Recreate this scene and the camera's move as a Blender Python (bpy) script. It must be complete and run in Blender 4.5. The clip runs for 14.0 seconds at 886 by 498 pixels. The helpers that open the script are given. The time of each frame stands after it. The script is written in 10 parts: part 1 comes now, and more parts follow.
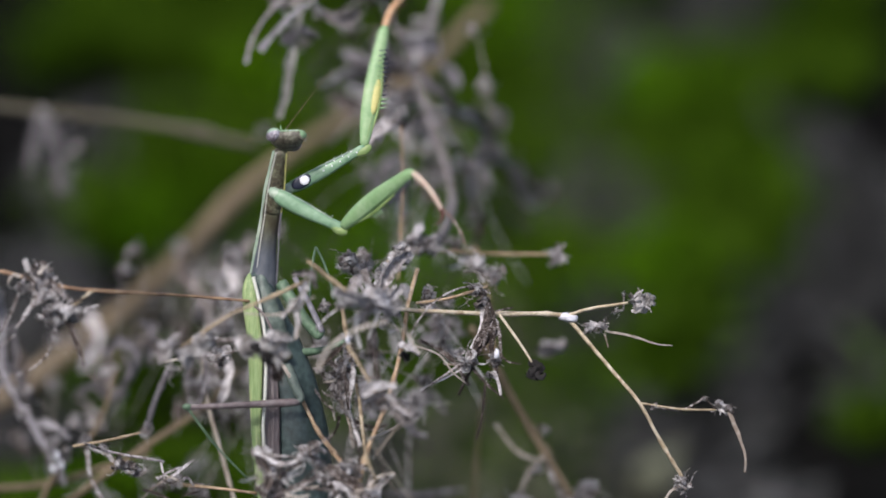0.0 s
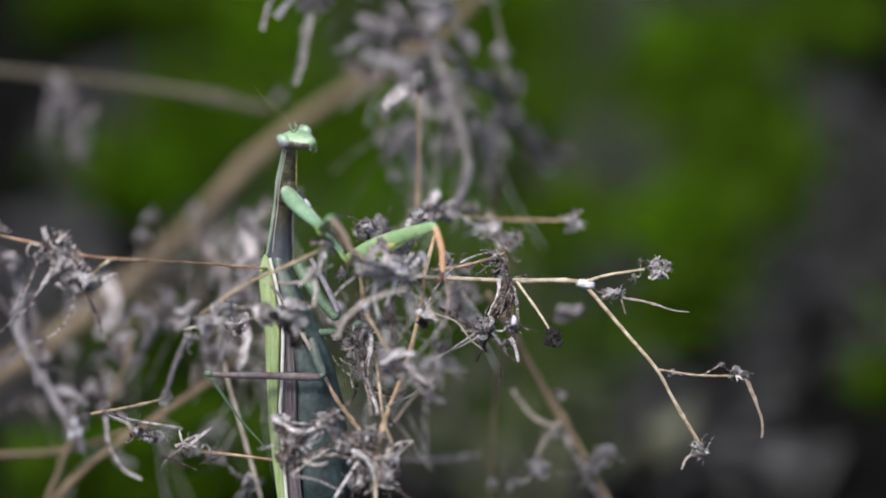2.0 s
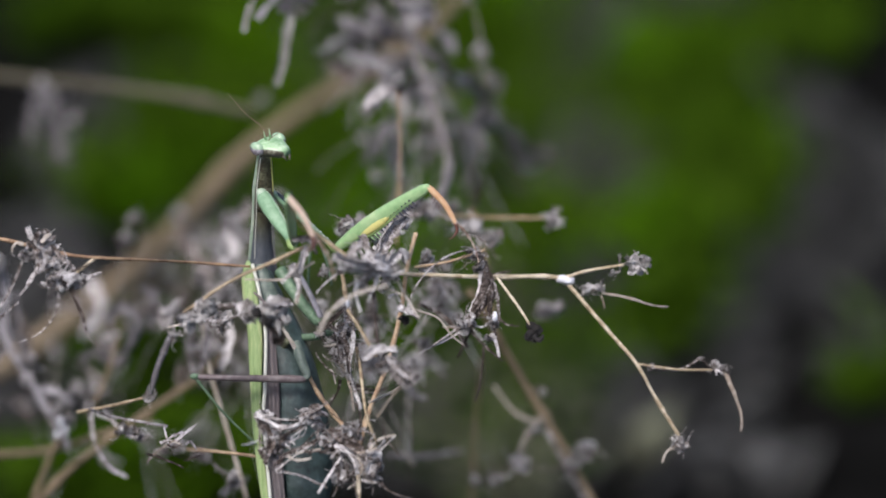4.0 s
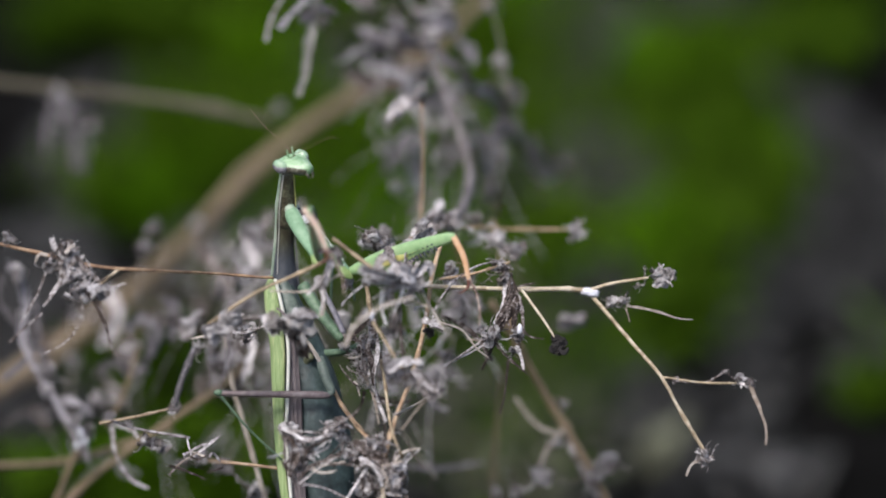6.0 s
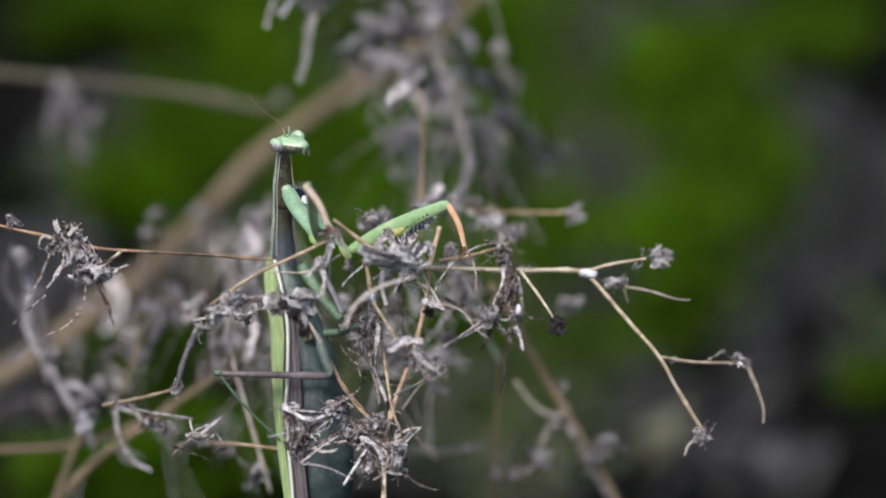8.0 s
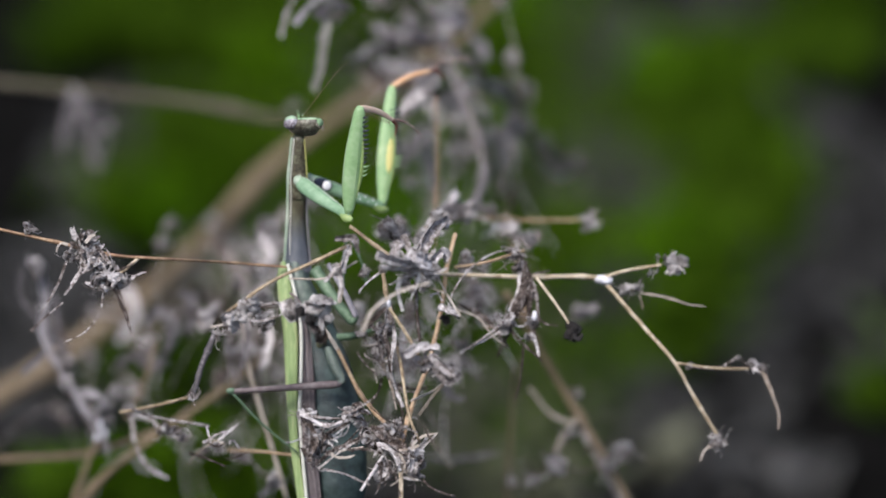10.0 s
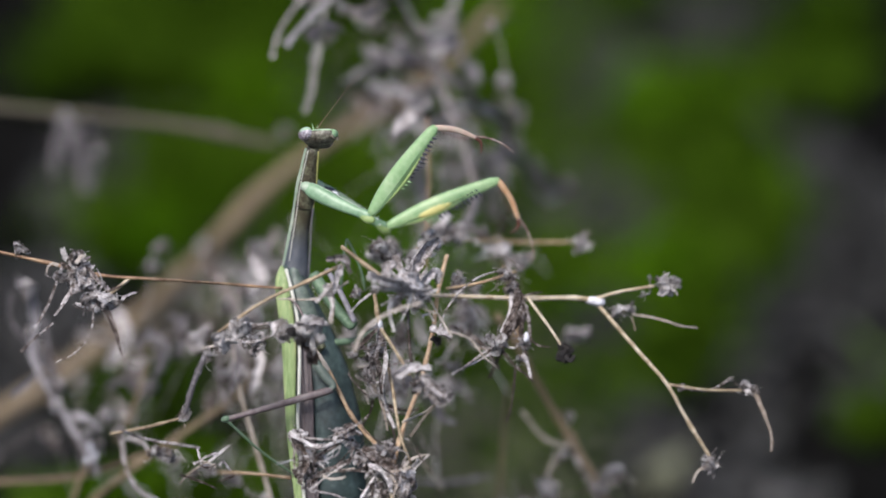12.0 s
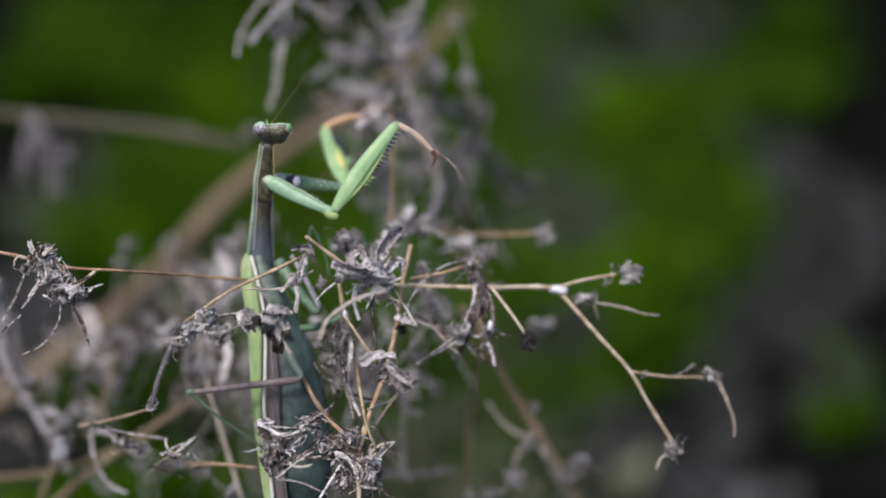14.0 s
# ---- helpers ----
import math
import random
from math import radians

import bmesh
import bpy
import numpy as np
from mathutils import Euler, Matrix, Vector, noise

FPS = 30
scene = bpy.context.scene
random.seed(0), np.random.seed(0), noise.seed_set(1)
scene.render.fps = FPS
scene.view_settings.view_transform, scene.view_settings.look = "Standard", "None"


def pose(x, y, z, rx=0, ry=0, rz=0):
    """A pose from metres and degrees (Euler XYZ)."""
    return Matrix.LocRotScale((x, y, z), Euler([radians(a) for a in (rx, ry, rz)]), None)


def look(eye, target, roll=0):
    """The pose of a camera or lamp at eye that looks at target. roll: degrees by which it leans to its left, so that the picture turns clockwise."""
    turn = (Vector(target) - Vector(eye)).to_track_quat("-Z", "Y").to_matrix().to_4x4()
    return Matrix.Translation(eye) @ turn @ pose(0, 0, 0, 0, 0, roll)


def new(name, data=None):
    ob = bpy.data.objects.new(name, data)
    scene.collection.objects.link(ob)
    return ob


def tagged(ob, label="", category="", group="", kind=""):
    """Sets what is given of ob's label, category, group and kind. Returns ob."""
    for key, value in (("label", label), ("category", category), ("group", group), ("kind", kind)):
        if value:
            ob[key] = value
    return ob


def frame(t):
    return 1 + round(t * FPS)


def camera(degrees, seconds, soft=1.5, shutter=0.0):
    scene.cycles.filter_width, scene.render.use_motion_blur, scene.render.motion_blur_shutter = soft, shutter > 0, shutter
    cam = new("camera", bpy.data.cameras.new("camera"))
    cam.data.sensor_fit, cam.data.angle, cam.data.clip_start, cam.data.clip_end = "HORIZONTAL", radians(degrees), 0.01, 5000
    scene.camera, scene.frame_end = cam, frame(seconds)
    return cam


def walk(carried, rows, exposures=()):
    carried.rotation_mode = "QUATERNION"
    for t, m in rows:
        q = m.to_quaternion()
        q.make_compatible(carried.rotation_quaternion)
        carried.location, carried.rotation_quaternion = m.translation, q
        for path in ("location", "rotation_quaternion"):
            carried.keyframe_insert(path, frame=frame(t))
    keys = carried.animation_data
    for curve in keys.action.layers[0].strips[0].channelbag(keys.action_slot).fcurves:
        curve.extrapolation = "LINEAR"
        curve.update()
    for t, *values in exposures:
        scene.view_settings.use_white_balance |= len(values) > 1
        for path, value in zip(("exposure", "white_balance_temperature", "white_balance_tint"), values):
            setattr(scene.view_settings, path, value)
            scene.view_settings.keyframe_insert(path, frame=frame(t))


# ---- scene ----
# A praying mantis climbing in a dried wildflower, filmed with a long lens held by hand.
MM = 0.001
# the subject's own frame: x across, y away from the lens, z up; it leans with the camera's downward view
BASE = Matrix.Translation((0, 0, 0.20)) @ pose(0, 0, 0, -24)


def eye_at(x, y, z, rx, ry, rz):
    return BASE @ pose(x * MM, y * MM, z * MM, rx, ry, rz)


cam = camera(12.0, 14.0, soft=1.8, shutter=0.5)
cam.data.dof.use_dof = True
cam.data.dof.focus_distance = 0.758
cam.data.dof.aperture_fstop = 6.8
walk(cam, [
    (0.0, eye_at(7.98, -748.80, -0.89, 90.503, -0.360, 0.348)),
    (0.5, eye_at(9.37, -750.76, 0.34, 90.332, -0.336, 0.287)),
    (1.0, eye_at(7.71, -747.38, 1.05, 90.169, -0.384, 0.272)),
    (1.5, eye_at(8.64, -744.78, 5.25, 89.731, -0.085, 0.437)),
    (2.0, eye_at(5.87, -750.21, 2.26, 89.816, -0.228, 0.424)),
    (2.5, eye_at(7.10, -752.27, 0.46, 89.983, -0.249, 0.259)),
    (5.0, eye_at(6.16, -759.91, -1.16, 90.022, 0.382, 0.249)),
    (5.5, eye_at(1.31, -757.93, -0.70, 90.036, 0.286, 0.067)),
    (6.0, eye_at(-1.12, -754.72, 1.05, 90.031, -0.014, -0.029)),
    (6.5, eye_at(0.00, -757.00, -0.00, 90.000, 0.000, 0.000)),
    (7.0, eye_at(0.43, -760.08, -1.38, 90.001, 0.103, -0.015)),
    (7.5, eye_at(0.01, -761.14, -4.06, 90.153, 0.168, 0.003)),
    (10.0, eye_at(-3.39, -763.95, -8.97, 90.620, 0.360, 0.015)),
    (10.5, eye_at(-5.35, -763.24, -10.49, 90.771, 0.158, 0.031)),
    (11.0, eye_at(-4.63, -763.48, -11.86, 90.849, 0.222, 0.031)),
    (11.5, eye_at(-4.97, -762.50, -12.30, 91.041, 0.363, -0.043)),
    (12.0, eye_at(-3.97, -761.33, -12.76, 91.190, 0.339, -0.141)),
    (12.5, eye_at(-5.91, -763.11, -14.26, 91.339, 0.238, -0.290)),
    (13.0, eye_at(-3.02, -766.13, -15.70, 91.376, 0.807, -0.263)),
    (13.5, eye_at(-2.64, -768.99, -20.40, 91.588, 0.995, -0.513)),
    (14.0, eye_at(-1.82, -768.19, -22.32, 91.746, 0.902, -0.451)),
], exposures=[(0.0, -0.07, 6500, 12), (1.0, -0.02, 6500, 12), (2.0, 0.06, 6500, 12), (5.0, 0.04, 6500, 12), (7.0, 0.07, 6500, 12), (12.5, 0.08, 6500, 12), (13.0, 0.04, 6500, 12), (14.0, -0.06, 6500, 12)])

# ---- light: open shade under a bright overcast sky ----
SUN_EL, SUN_AZ = radians(58), radians(215)
world = bpy.data.worlds.new("sky")
scene.world = world
world.use_nodes = True
wn = world.node_tree
sky = wn.nodes.new("ShaderNodeTexSky")
sky.sky_type, sky.sun_disc = "NISHITA", False
sky.sun_elevation, sky.sun_rotation = SUN_EL, SUN_AZ
sky.air_density, sky.dust_density = 1.0, 3.0
wn.links.new(sky.outputs["Color"], wn.nodes["Background"].inputs["Color"])
wn.nodes["Background"].inputs["Strength"].default_value = 0.15
sun = new("sun", bpy.data.lights.new("sun", "SUN"))
sun.data.energy, sun.data.angle, sun.data.color = 3.3, radians(14), (1.0, 0.96, 0.93)
sun.matrix_world = look((0, 0, 4), Vector((0, 0, 4)) - Vector((math.sin(SUN_AZ) * math.cos(SUN_EL), math.cos(SUN_AZ) * math.cos(SUN_EL), math.sin(SUN_EL))))


# ---- materials ----
def shade(name, colours, scale=60.0, rough=0.6, bump=0.2, fine=5.0, spread=(0.3, 0.7), sheen=0.0, coat=0.0, stretch=(1, 1, 1), through_light=0.0, per_piece=0.0, own=0.0, gloss=0.5, deep=0.0003):
    """A procedural surface: colours mixed by coarse noise, broken by fine noise, with a fine relief."""
    m = bpy.data.materials.new(name)
    m.use_nodes = True
    t = m.node_tree
    n, l = t.nodes, t.links
    b = n["Principled BSDF"]
    co = n.new("ShaderNodeTexCoord")
    mp = n.new("ShaderNodeMapping")
    mp.inputs["Scale"].default_value = stretch
    l.new(co.outputs["Object"], mp.inputs["Vector"])
    big, small = n.new("ShaderNodeTexNoise"), n.new("ShaderNodeTexNoise")
    for tex, s in ((big, scale), (small, scale * fine)):
        tex.inputs["Scale"].default_value = s
        tex.inputs["Detail"].default_value = 4
        l.new(mp.outputs["Vector"], tex.inputs["Vector"])
    add = n.new("ShaderNodeMath")
    add.operation = "MULTIPLY_ADD"
    add.inputs[1].default_value = 0.45
    l.new(small.outputs["Fac"], add.inputs[0])
    half = n.new("ShaderNodeMath")
    half.operation = "MULTIPLY"
    half.inputs[1].default_value = 0.55
    l.new(big.outputs["Fac"], half.inputs[0])
    l.new(half.outputs[0], add.inputs[2])
    fac = add.outputs[0]
    if per_piece or own:
        geo = n.new("ShaderNodeNewGeometry" if per_piece else "ShaderNodeObjectInfo")
        chance = geo.outputs["Random Per Island" if per_piece else "Random"]
        per_piece = per_piece or own
        pp = n.new("ShaderNodeMath")
        pp.operation = "MULTIPLY_ADD"
        pp.inputs[1].default_value = per_piece
        l.new(chance, pp.inputs[0])
        sh = n.new("ShaderNodeMath")
        sh.operation = "SUBTRACT"
        sh.inputs[1].default_value = per_piece / 2
        l.new(fac, sh.inputs[0])
        l.new(sh.outputs[0], pp.inputs[2])
        fac = pp.outputs[0]
    ramp = n.new("ShaderNodeValToRGB")
    el = ramp.color_ramp.elements
    steps = len(colours)
    while len(el) < steps:
        el.new(0.5)
    for i, c in enumerate(colours):
        el[i].position = spread[0] + (spread[1] - spread[0]) * i / max(1, steps - 1)
        el[i].color = (*c, 1)
    l.new(fac, ramp.inputs["Fac"])
    l.new(ramp.outputs["Color"], b.inputs["Base Color"])
    b.inputs["Roughness"].default_value = rough
    b.inputs["Specular IOR Level"].default_value = gloss
    b.inputs["Sheen Weight"].default_value = sheen
    b.inputs["Coat Weight"].default_value = coat
    if bump:
        bp = n.new("ShaderNodeBump")
        bp.inputs["Strength"].default_value = bump
        bp.inputs["Distance"].default_value = deep
        l.new(small.outputs["Fac"], bp.inputs["Height"])
        l.new(bp.outputs["Normal"], b.inputs["Normal"])
    if through_light:
        tr = n.new("ShaderNodeBsdfTranslucent")
        mix = n.new("ShaderNodeMixShader")
        mix.inputs["Fac"].default_value = through_light
        l.new(ramp.outputs["Color"], tr.inputs["Color"])
        l.new(b.outputs["BSDF"], mix.inputs[1])
        l.new(tr.outputs["BSDF"], mix.inputs[2])
        l.new(mix.outputs["Shader"], n["Material Output"].inputs["Surface"])
    return m


def fading(m, colours, x0, x1):
    """Lets a surface pass over into other colours along its object's x, from x0 to x1 (mm)."""
    n, l = m.node_tree.nodes, m.node_tree.links
    old = next(k for k in n if k.bl_idname == "ShaderNodeValToRGB")
    co = next(k for k in n if k.bl_idname == "ShaderNodeTexCoord")
    other = n.new("ShaderNodeValToRGB")
    el = other.color_ramp.elements
    while len(el) < len(colours):
        el.new(0.5)
    for i, c in enumerate(colours):
        el[i].position = 0.36 + 0.28 * i / (len(colours) - 1)
        el[i].color = (*c, 1)
    l.new(old.inputs["Fac"].links[0].from_socket, other.inputs["Fac"])
    apart, span, mix = n.new("ShaderNodeSeparateXYZ"), n.new("ShaderNodeMapRange"), n.new("ShaderNodeMixRGB")
    span.interpolation_type = "SMOOTHSTEP"
    span.inputs["From Min"].default_value, span.inputs["From Max"].default_value = x0 * MM, x1 * MM
    l.new(co.outputs["Object"], apart.inputs[0])
    l.new(apart.outputs["X"], span.inputs["Value"])
    l.new(span.outputs["Result"], mix.inputs["Fac"])
    l.new(old.outputs["Color"], mix.inputs["Color1"])
    l.new(other.outputs["Color"], mix.inputs["Color2"])
    l.new(mix.outputs["Color"], n["Principled BSDF"].inputs["Base Color"])


STRAW = shade("straw", [(0.20, 0.145, 0.09), (0.44, 0.35, 0.23), (0.66, 0.58, 0.45)], 420, 0.6, 0.5, 5, (0.36, 0.64), own=0.2)
RUST = shade("rusty_straw", [(0.19, 0.11, 0.065), (0.38, 0.25, 0.15), (0.56, 0.43, 0.29)], 420, 0.6, 0.5, 5, (0.36, 0.64), own=0.15)
PALE = shade("bleached_stalk", [(0.24, 0.19, 0.15), (0.42, 0.37, 0.32), (0.58, 0.53, 0.48)], 500, 0.7, 0.5, 5, (0.36, 0.64), own=0.2)
HUSK_COLOURS = [(0.026, 0.017, 0.013), (0.12, 0.092, 0.080), (0.34, 0.31, 0.305), (0.56, 0.535, 0.545), (0.80, 0.775, 0.785)]
HUSK = shade("grey_husk", HUSK_COLOURS, 1.9, 0.85, 0.9, 4, (0.31, 0.64), own=0.24, deep=0.0012)
HUSK_FINE = shade("grey_husk_shred", HUSK_COLOURS, 900, 0.85, 0.9, 4, (0.38, 0.70), own=0.3)
PALE_BRACT = shade("bleached_bract", [(0.20, 0.175, 0.16), (0.56, 0.53, 0.525), (0.80, 0.78, 0.785)], 1.9, 0.8, 0.9, 4, (0.36, 0.64), own=0.2, deep=0.0012)
PALE_SHRED = shade("bleached_shred", [(0.20, 0.17, 0.155), (0.51, 0.48, 0.475), (0.78, 0.76, 0.765)], 900, 0.85, 0.7, 4, (0.36, 0.64), own=0.2)
LILAC_LEAF = shade("lilac_grey_leaf", [(0.085, 0.078, 0.084), (0.21, 0.198, 0.213), (0.38, 0.365, 0.39)], 700, 0.85, 0.7, 4, (0.36, 0.64), own=0.3)
CRUMPLED = shade("crumpled_leaf", [(0.055, 0.045, 0.040), (0.23, 0.205, 0.20), (0.47, 0.445, 0.455), (0.74, 0.72, 0.735)], 1100, 0.85, 0.9, 3, (0.36, 0.66), own=0.16, deep=0.0004)
DUSTY = shade("dusty_leaf", [(0.10, 0.10, 0.09), (0.19, 0.19, 0.175), (0.30, 0.30, 0.28)], 300, 0.85, 0.5, 4, (0.36, 0.64))
# black husk of some heads; also paints shade in a hollow and an underside
DARKHUSK = shade("black_husk_and_shade", [(0.008, 0.007, 0.007), (0.03, 0.026, 0.026)], 2, 0.8, 0.6, 4, deep=0.0012)
DOWN = shade("white_down", [(0.55, 0.56, 0.62), (0.75, 0.76, 0.82)], 300, 0.9, 0.3, 4)
BARK = shade("tan_bark", [(0.09, 0.068, 0.042), (0.165, 0.125, 0.077), (0.24, 0.185, 0.12)], 50, 0.8, 0.5, 6)
GREY_BARK = shade("grey_olive_bark", [(0.055, 0.050, 0.034), (0.100, 0.090, 0.060), (0.145, 0.130, 0.090)], 50, 0.85, 0.5, 6)
LEG = shade("leg_green", [(0.18, 0.32, 0.14), (0.245, 0.405, 0.195), (0.33, 0.47, 0.27)], 240, 0.42, 0.12, 5)
COXA = shade("coxa_green", [(0.12, 0.23, 0.13), (0.185, 0.32, 0.195), (0.28, 0.42, 0.28)], 200, 0.42, 0.12, 5)
FEMUR_IN = shade("femur_inner_green", [(0.17, 0.32, 0.14), (0.26, 0.42, 0.20), (0.37, 0.50, 0.27)], 160, 0.42, 0.12, 5)
TIBIA = shade("tibia_orange", [(0.46, 0.22, 0.11), (0.62, 0.37, 0.21), (0.68, 0.52, 0.35)], 200, 0.5, 0.2, 5)
CLAW = shade("claw_brown", [(0.05, 0.02, 0.015), (0.16, 0.06, 0.04)], 300, 0.4, 0.1, 4)
TARSUS = shade("tarsus_brown", [(0.17, 0.10, 0.08), (0.34, 0.25, 0.21), (0.48, 0.40, 0.35)], 700, 0.5, 0.1, 4, (0.4, 0.6))
BLACK = shade("spot_black", [(0.008, 0.01, 0.022), (0.02, 0.025, 0.05)], 400, 0.35, 0.1, 4)
WHITE = shade("spot_white", [(0.84, 0.85, 0.9), (0.92, 0.93, 0.95)], 400, 0.5, 0.1, 4)
BELLY = shade("abdomen_dark", [(0.012, 0.018, 0.018), (0.036, 0.058, 0.056), (0.085, 0.125, 0.118)], 160, 0.42, 0.4, 6, coat=0.15)
CHEST = shade("thorax_slate", [(0.042, 0.045, 0.052), (0.080, 0.092, 0.115), (0.118, 0.130, 0.154), (0.19, 0.20, 0.22)], 130, 0.34, 0.2, 6, (0.34, 0.68), stretch=(0.4, 1, 1), coat=0.08)
NECK_COLOURS = [(0.022, 0.016, 0.012), (0.065, 0.056, 0.036), (0.12, 0.118, 0.075), (0.20, 0.21, 0.14)]
NECK = shade("neck_olive_brown", NECK_COLOURS, 420, 0.4, 0.35, 4, (0.34, 0.66))
fading(CHEST, NECK_COLOURS, 4.0, 11.0)
RIM = shade("rim_green", [(0.17, 0.26, 0.18), (0.31, 0.41, 0.31), (0.5, 0.56, 0.46)], 180, 0.5, 0.2, 5)
WING = shade("wing_green", [(0.15, 0.24, 0.085), (0.26, 0.355, 0.15), (0.44, 0.48, 0.25)], 120, 0.55, 0.25, 5, (0.35, 0.65), stretch=(8, 8, 0.6))
WINGEDGE = shade("wing_edge", [(0.50, 0.52, 0.45), (0.72, 0.72, 0.66)], 160, 0.5, 0.1, 5)
WINGIN = shade("wing_brown", [(0.065, 0.052, 0.054), (0.14, 0.118, 0.122), (0.22, 0.195, 0.20)], 140, 0.5, 0.2, 5, stretch=(6, 6, 1))
FACE = shade("face_green", [(0.13, 0.28, 0.11), (0.28, 0.46, 0.25), (0.52, 0.64, 0.47)], 420, 0.4, 0.1, 4)
UNDERHEAD = shade("head_underside", [(0.030, 0.023, 0.017), (0.115, 0.108, 0.080), (0.26, 0.27, 0.21)], 420, 0.5, 0.2, 4, (0.35, 0.64))
EYE = shade("eye_pale", [(0.24, 0.38, 0.24), (0.38, 0.52, 0.36)], 700, 0.25, 0.0, 4, coat=0.3)
EYE_LILAC = shade("eye_lilac", [(0.12, 0.10, 0.12), (0.42, 0.40, 0.45)], 700, 0.25, 0.0, 4, (0.4, 0.6), coat=0.3)
ANTENNA = shade("antenna", [(0.10, 0.06, 0.035), (0.22, 0.15, 0.09)], 200, 0.5, 0.1, 4)
FRESH_OLIVE = shade("olive_leg", [(0.055, 0.060, 0.032), (0.11, 0.12, 0.068), (0.19, 0.20, 0.125)], 260, 0.5, 0.2, 5)
MIDLEG = shade("midleg_brown", [(0.075, 0.056, 0.058), (0.155, 0.122, 0.124), (0.24, 0.21, 0.21)], 260, 0.5, 0.2, 5)
# soil colour sunk near black: the shade on the ground is painted in
SOIL = shade("shaded_soil", [(0.0028, 0.0029, 0.0028), (0.0055, 0.0055, 0.0053), (0.012, 0.0118, 0.0115)], 2.6, 0.95, 0.6, 12, (0.34, 0.68), gloss=0.0)
GRASS = shade("grass", [(0.022, 0.047, 0.003), (0.040, 0.083, 0.005), (0.066, 0.125, 0.010)], 3, 0.8, 0.0, 4, (0.34, 0.68), through_light=0.25, per_piece=0.3, gloss=0.0)
FRESH = shade("fresh_leaf", [(0.034, 0.090, 0.002), (0.062, 0.150, 0.004), (0.100, 0.205, 0.008)], 3, 0.8, 0.0, 4, (0.34, 0.68), through_light=0.3, per_piece=0.3, gloss=0.0)
TIBIA_PINK = shade("tibia_pinkish", [(0.40, 0.24, 0.19), (0.57, 0.43, 0.35), (0.58, 0.55, 0.41)], 160, 0.5, 0.2, 5)
THORAX_GREEN = shade("thorax_green", [(0.040, 0.052, 0.046), (0.085, 0.115, 0.10), (0.18, 0.225, 0.19)], 160, 0.5, 0.3, 6)
DRYGRASS = shade("dry_grass", [(0.060, 0.066, 0.040), (0.115, 0.122, 0.080), (0.19, 0.20, 0.14)], 6, 0.9, 0.2, 4, per_piece=0.4, gloss=0.0)
LITTER = shade("dead_litter", [(0.023, 0.0235, 0.0235), (0.052, 0.053, 0.053), (0.098, 0.099, 0.099)], 6, 0.9, 0.2, 4, per_piece=0.4, gloss=0.0)
MOSS = shade("moss_green", [(0.045, 0.078, 0.048), (0.092, 0.155, 0.096), (0.17, 0.26, 0.165)], 300, 0.5, 0.3, 5)
LILAC = shade("shin_lilac", [(0.10, 0.09, 0.10), (0.21, 0.20, 0.23), (0.34, 0.34, 0.38)], 200, 0.5, 0.2, 5)
PATCH = shade("patch_yellow", [(0.36, 0.42, 0.15), (0.52, 0.50, 0.17), (0.62, 0.56, 0.22)], 400, 0.5, 0.2, 5)
FRESHLEG = shade("keel_yellow", [(0.14, 0.22, 0.07), (0.22, 0.32, 0.11), (0.34, 0.41, 0.18)], 260, 0.5, 0.3, 5)


# ---- mesh helpers ----
def part(name, bm, material, parent=None, label="", smooth=True):
    """Links a bmesh as one mesh object, under a thing or a part. material: one, or a list used by the faces' indices."""
    me = bpy.data.meshes.new(name)
    for f in bm.faces:
        f.smooth = smooth
    bm.to_mesh(me)
    bm.free()
    for m in material if isinstance(material, list) else [material]:
        me.materials.append(m)
    ob = new(name, me)
    ob.parent = parent
    return tagged(ob, label)


def thing(name, label, category, group="", kind=""):
    ob = new(name)
    ob.empty_display_size = 0.01
    return tagged(ob, label, category, group, kind)


def spline(points, steps):
    """Points along a smooth line through the given ones."""
    p = [Vector(q) for q in points]
    if len(p) < 3:
        return [p[0].lerp(p[-1], i / steps) for i in range(steps + 1)]
    p = [2 * p[0] - p[1], *p, 2 * p[-1] - p[-2]]
    out = []
    for i in range(1, len(p) - 2):
        a, b, c, d = p[i - 1:i + 3]
        for k in range(steps):
            t = k / steps
            out.append(0.5 * (2 * b + (c - a) * t + (2 * a - 5 * b + 4 * c - d) * t * t + (3 * b - a - 3 * c + d) * t ** 3))
    out.append(p[-2].copy())
    return out


def tube(bm, pts, radius, sides=8, flat=1.0, side=None, mat_index=0, wobble=0.0, rng=random):
    """A closed tube along pts. radius: a function of 0..1 along it. flat: its thickness towards side, against its width."""
    rings = []
    count = len(pts)
    ref = Vector(side) if side else Vector((0.3, -1, 0.2))
    for i, p in enumerate(pts):
        d = (pts[min(i + 1, count - 1)] - pts[max(i - 1, 0)])
        d = d.normalized() if d.length > 1e-9 else Vector((0, 0, 1))
        s = ref - d * ref.dot(d)
        if s.length < 1e-4:
            s = d.orthogonal()
        s.normalize()
        w = d.cross(s)
        r = max(radius(i / (count - 1)), 1e-6)
        off = Vector((rng.uniform(-1, 1), rng.uniform(-1, 1), rng.uniform(-1, 1))) * r * wobble
        rings.append([bm.verts.new(p + off + (s * math.cos(a) * flat + w * math.sin(a)) * r * (1 + wobble * rng.uniform(-0.5, 0.5)))
                      for a in (2 * math.pi * k / sides for k in range(sides))])
    faces = []
    for a, b in zip(rings, rings[1:]):
        for k in range(sides):
            faces.append(bm.faces.new((a[k], a[(k + 1) % sides], b[(k + 1) % sides], b[k])))
    faces.append(bm.faces.new(rings[0][::-1]))
    faces.append(bm.faces.new(rings[-1]))
    for f in faces:
        f.material_index = mat_index
    return faces


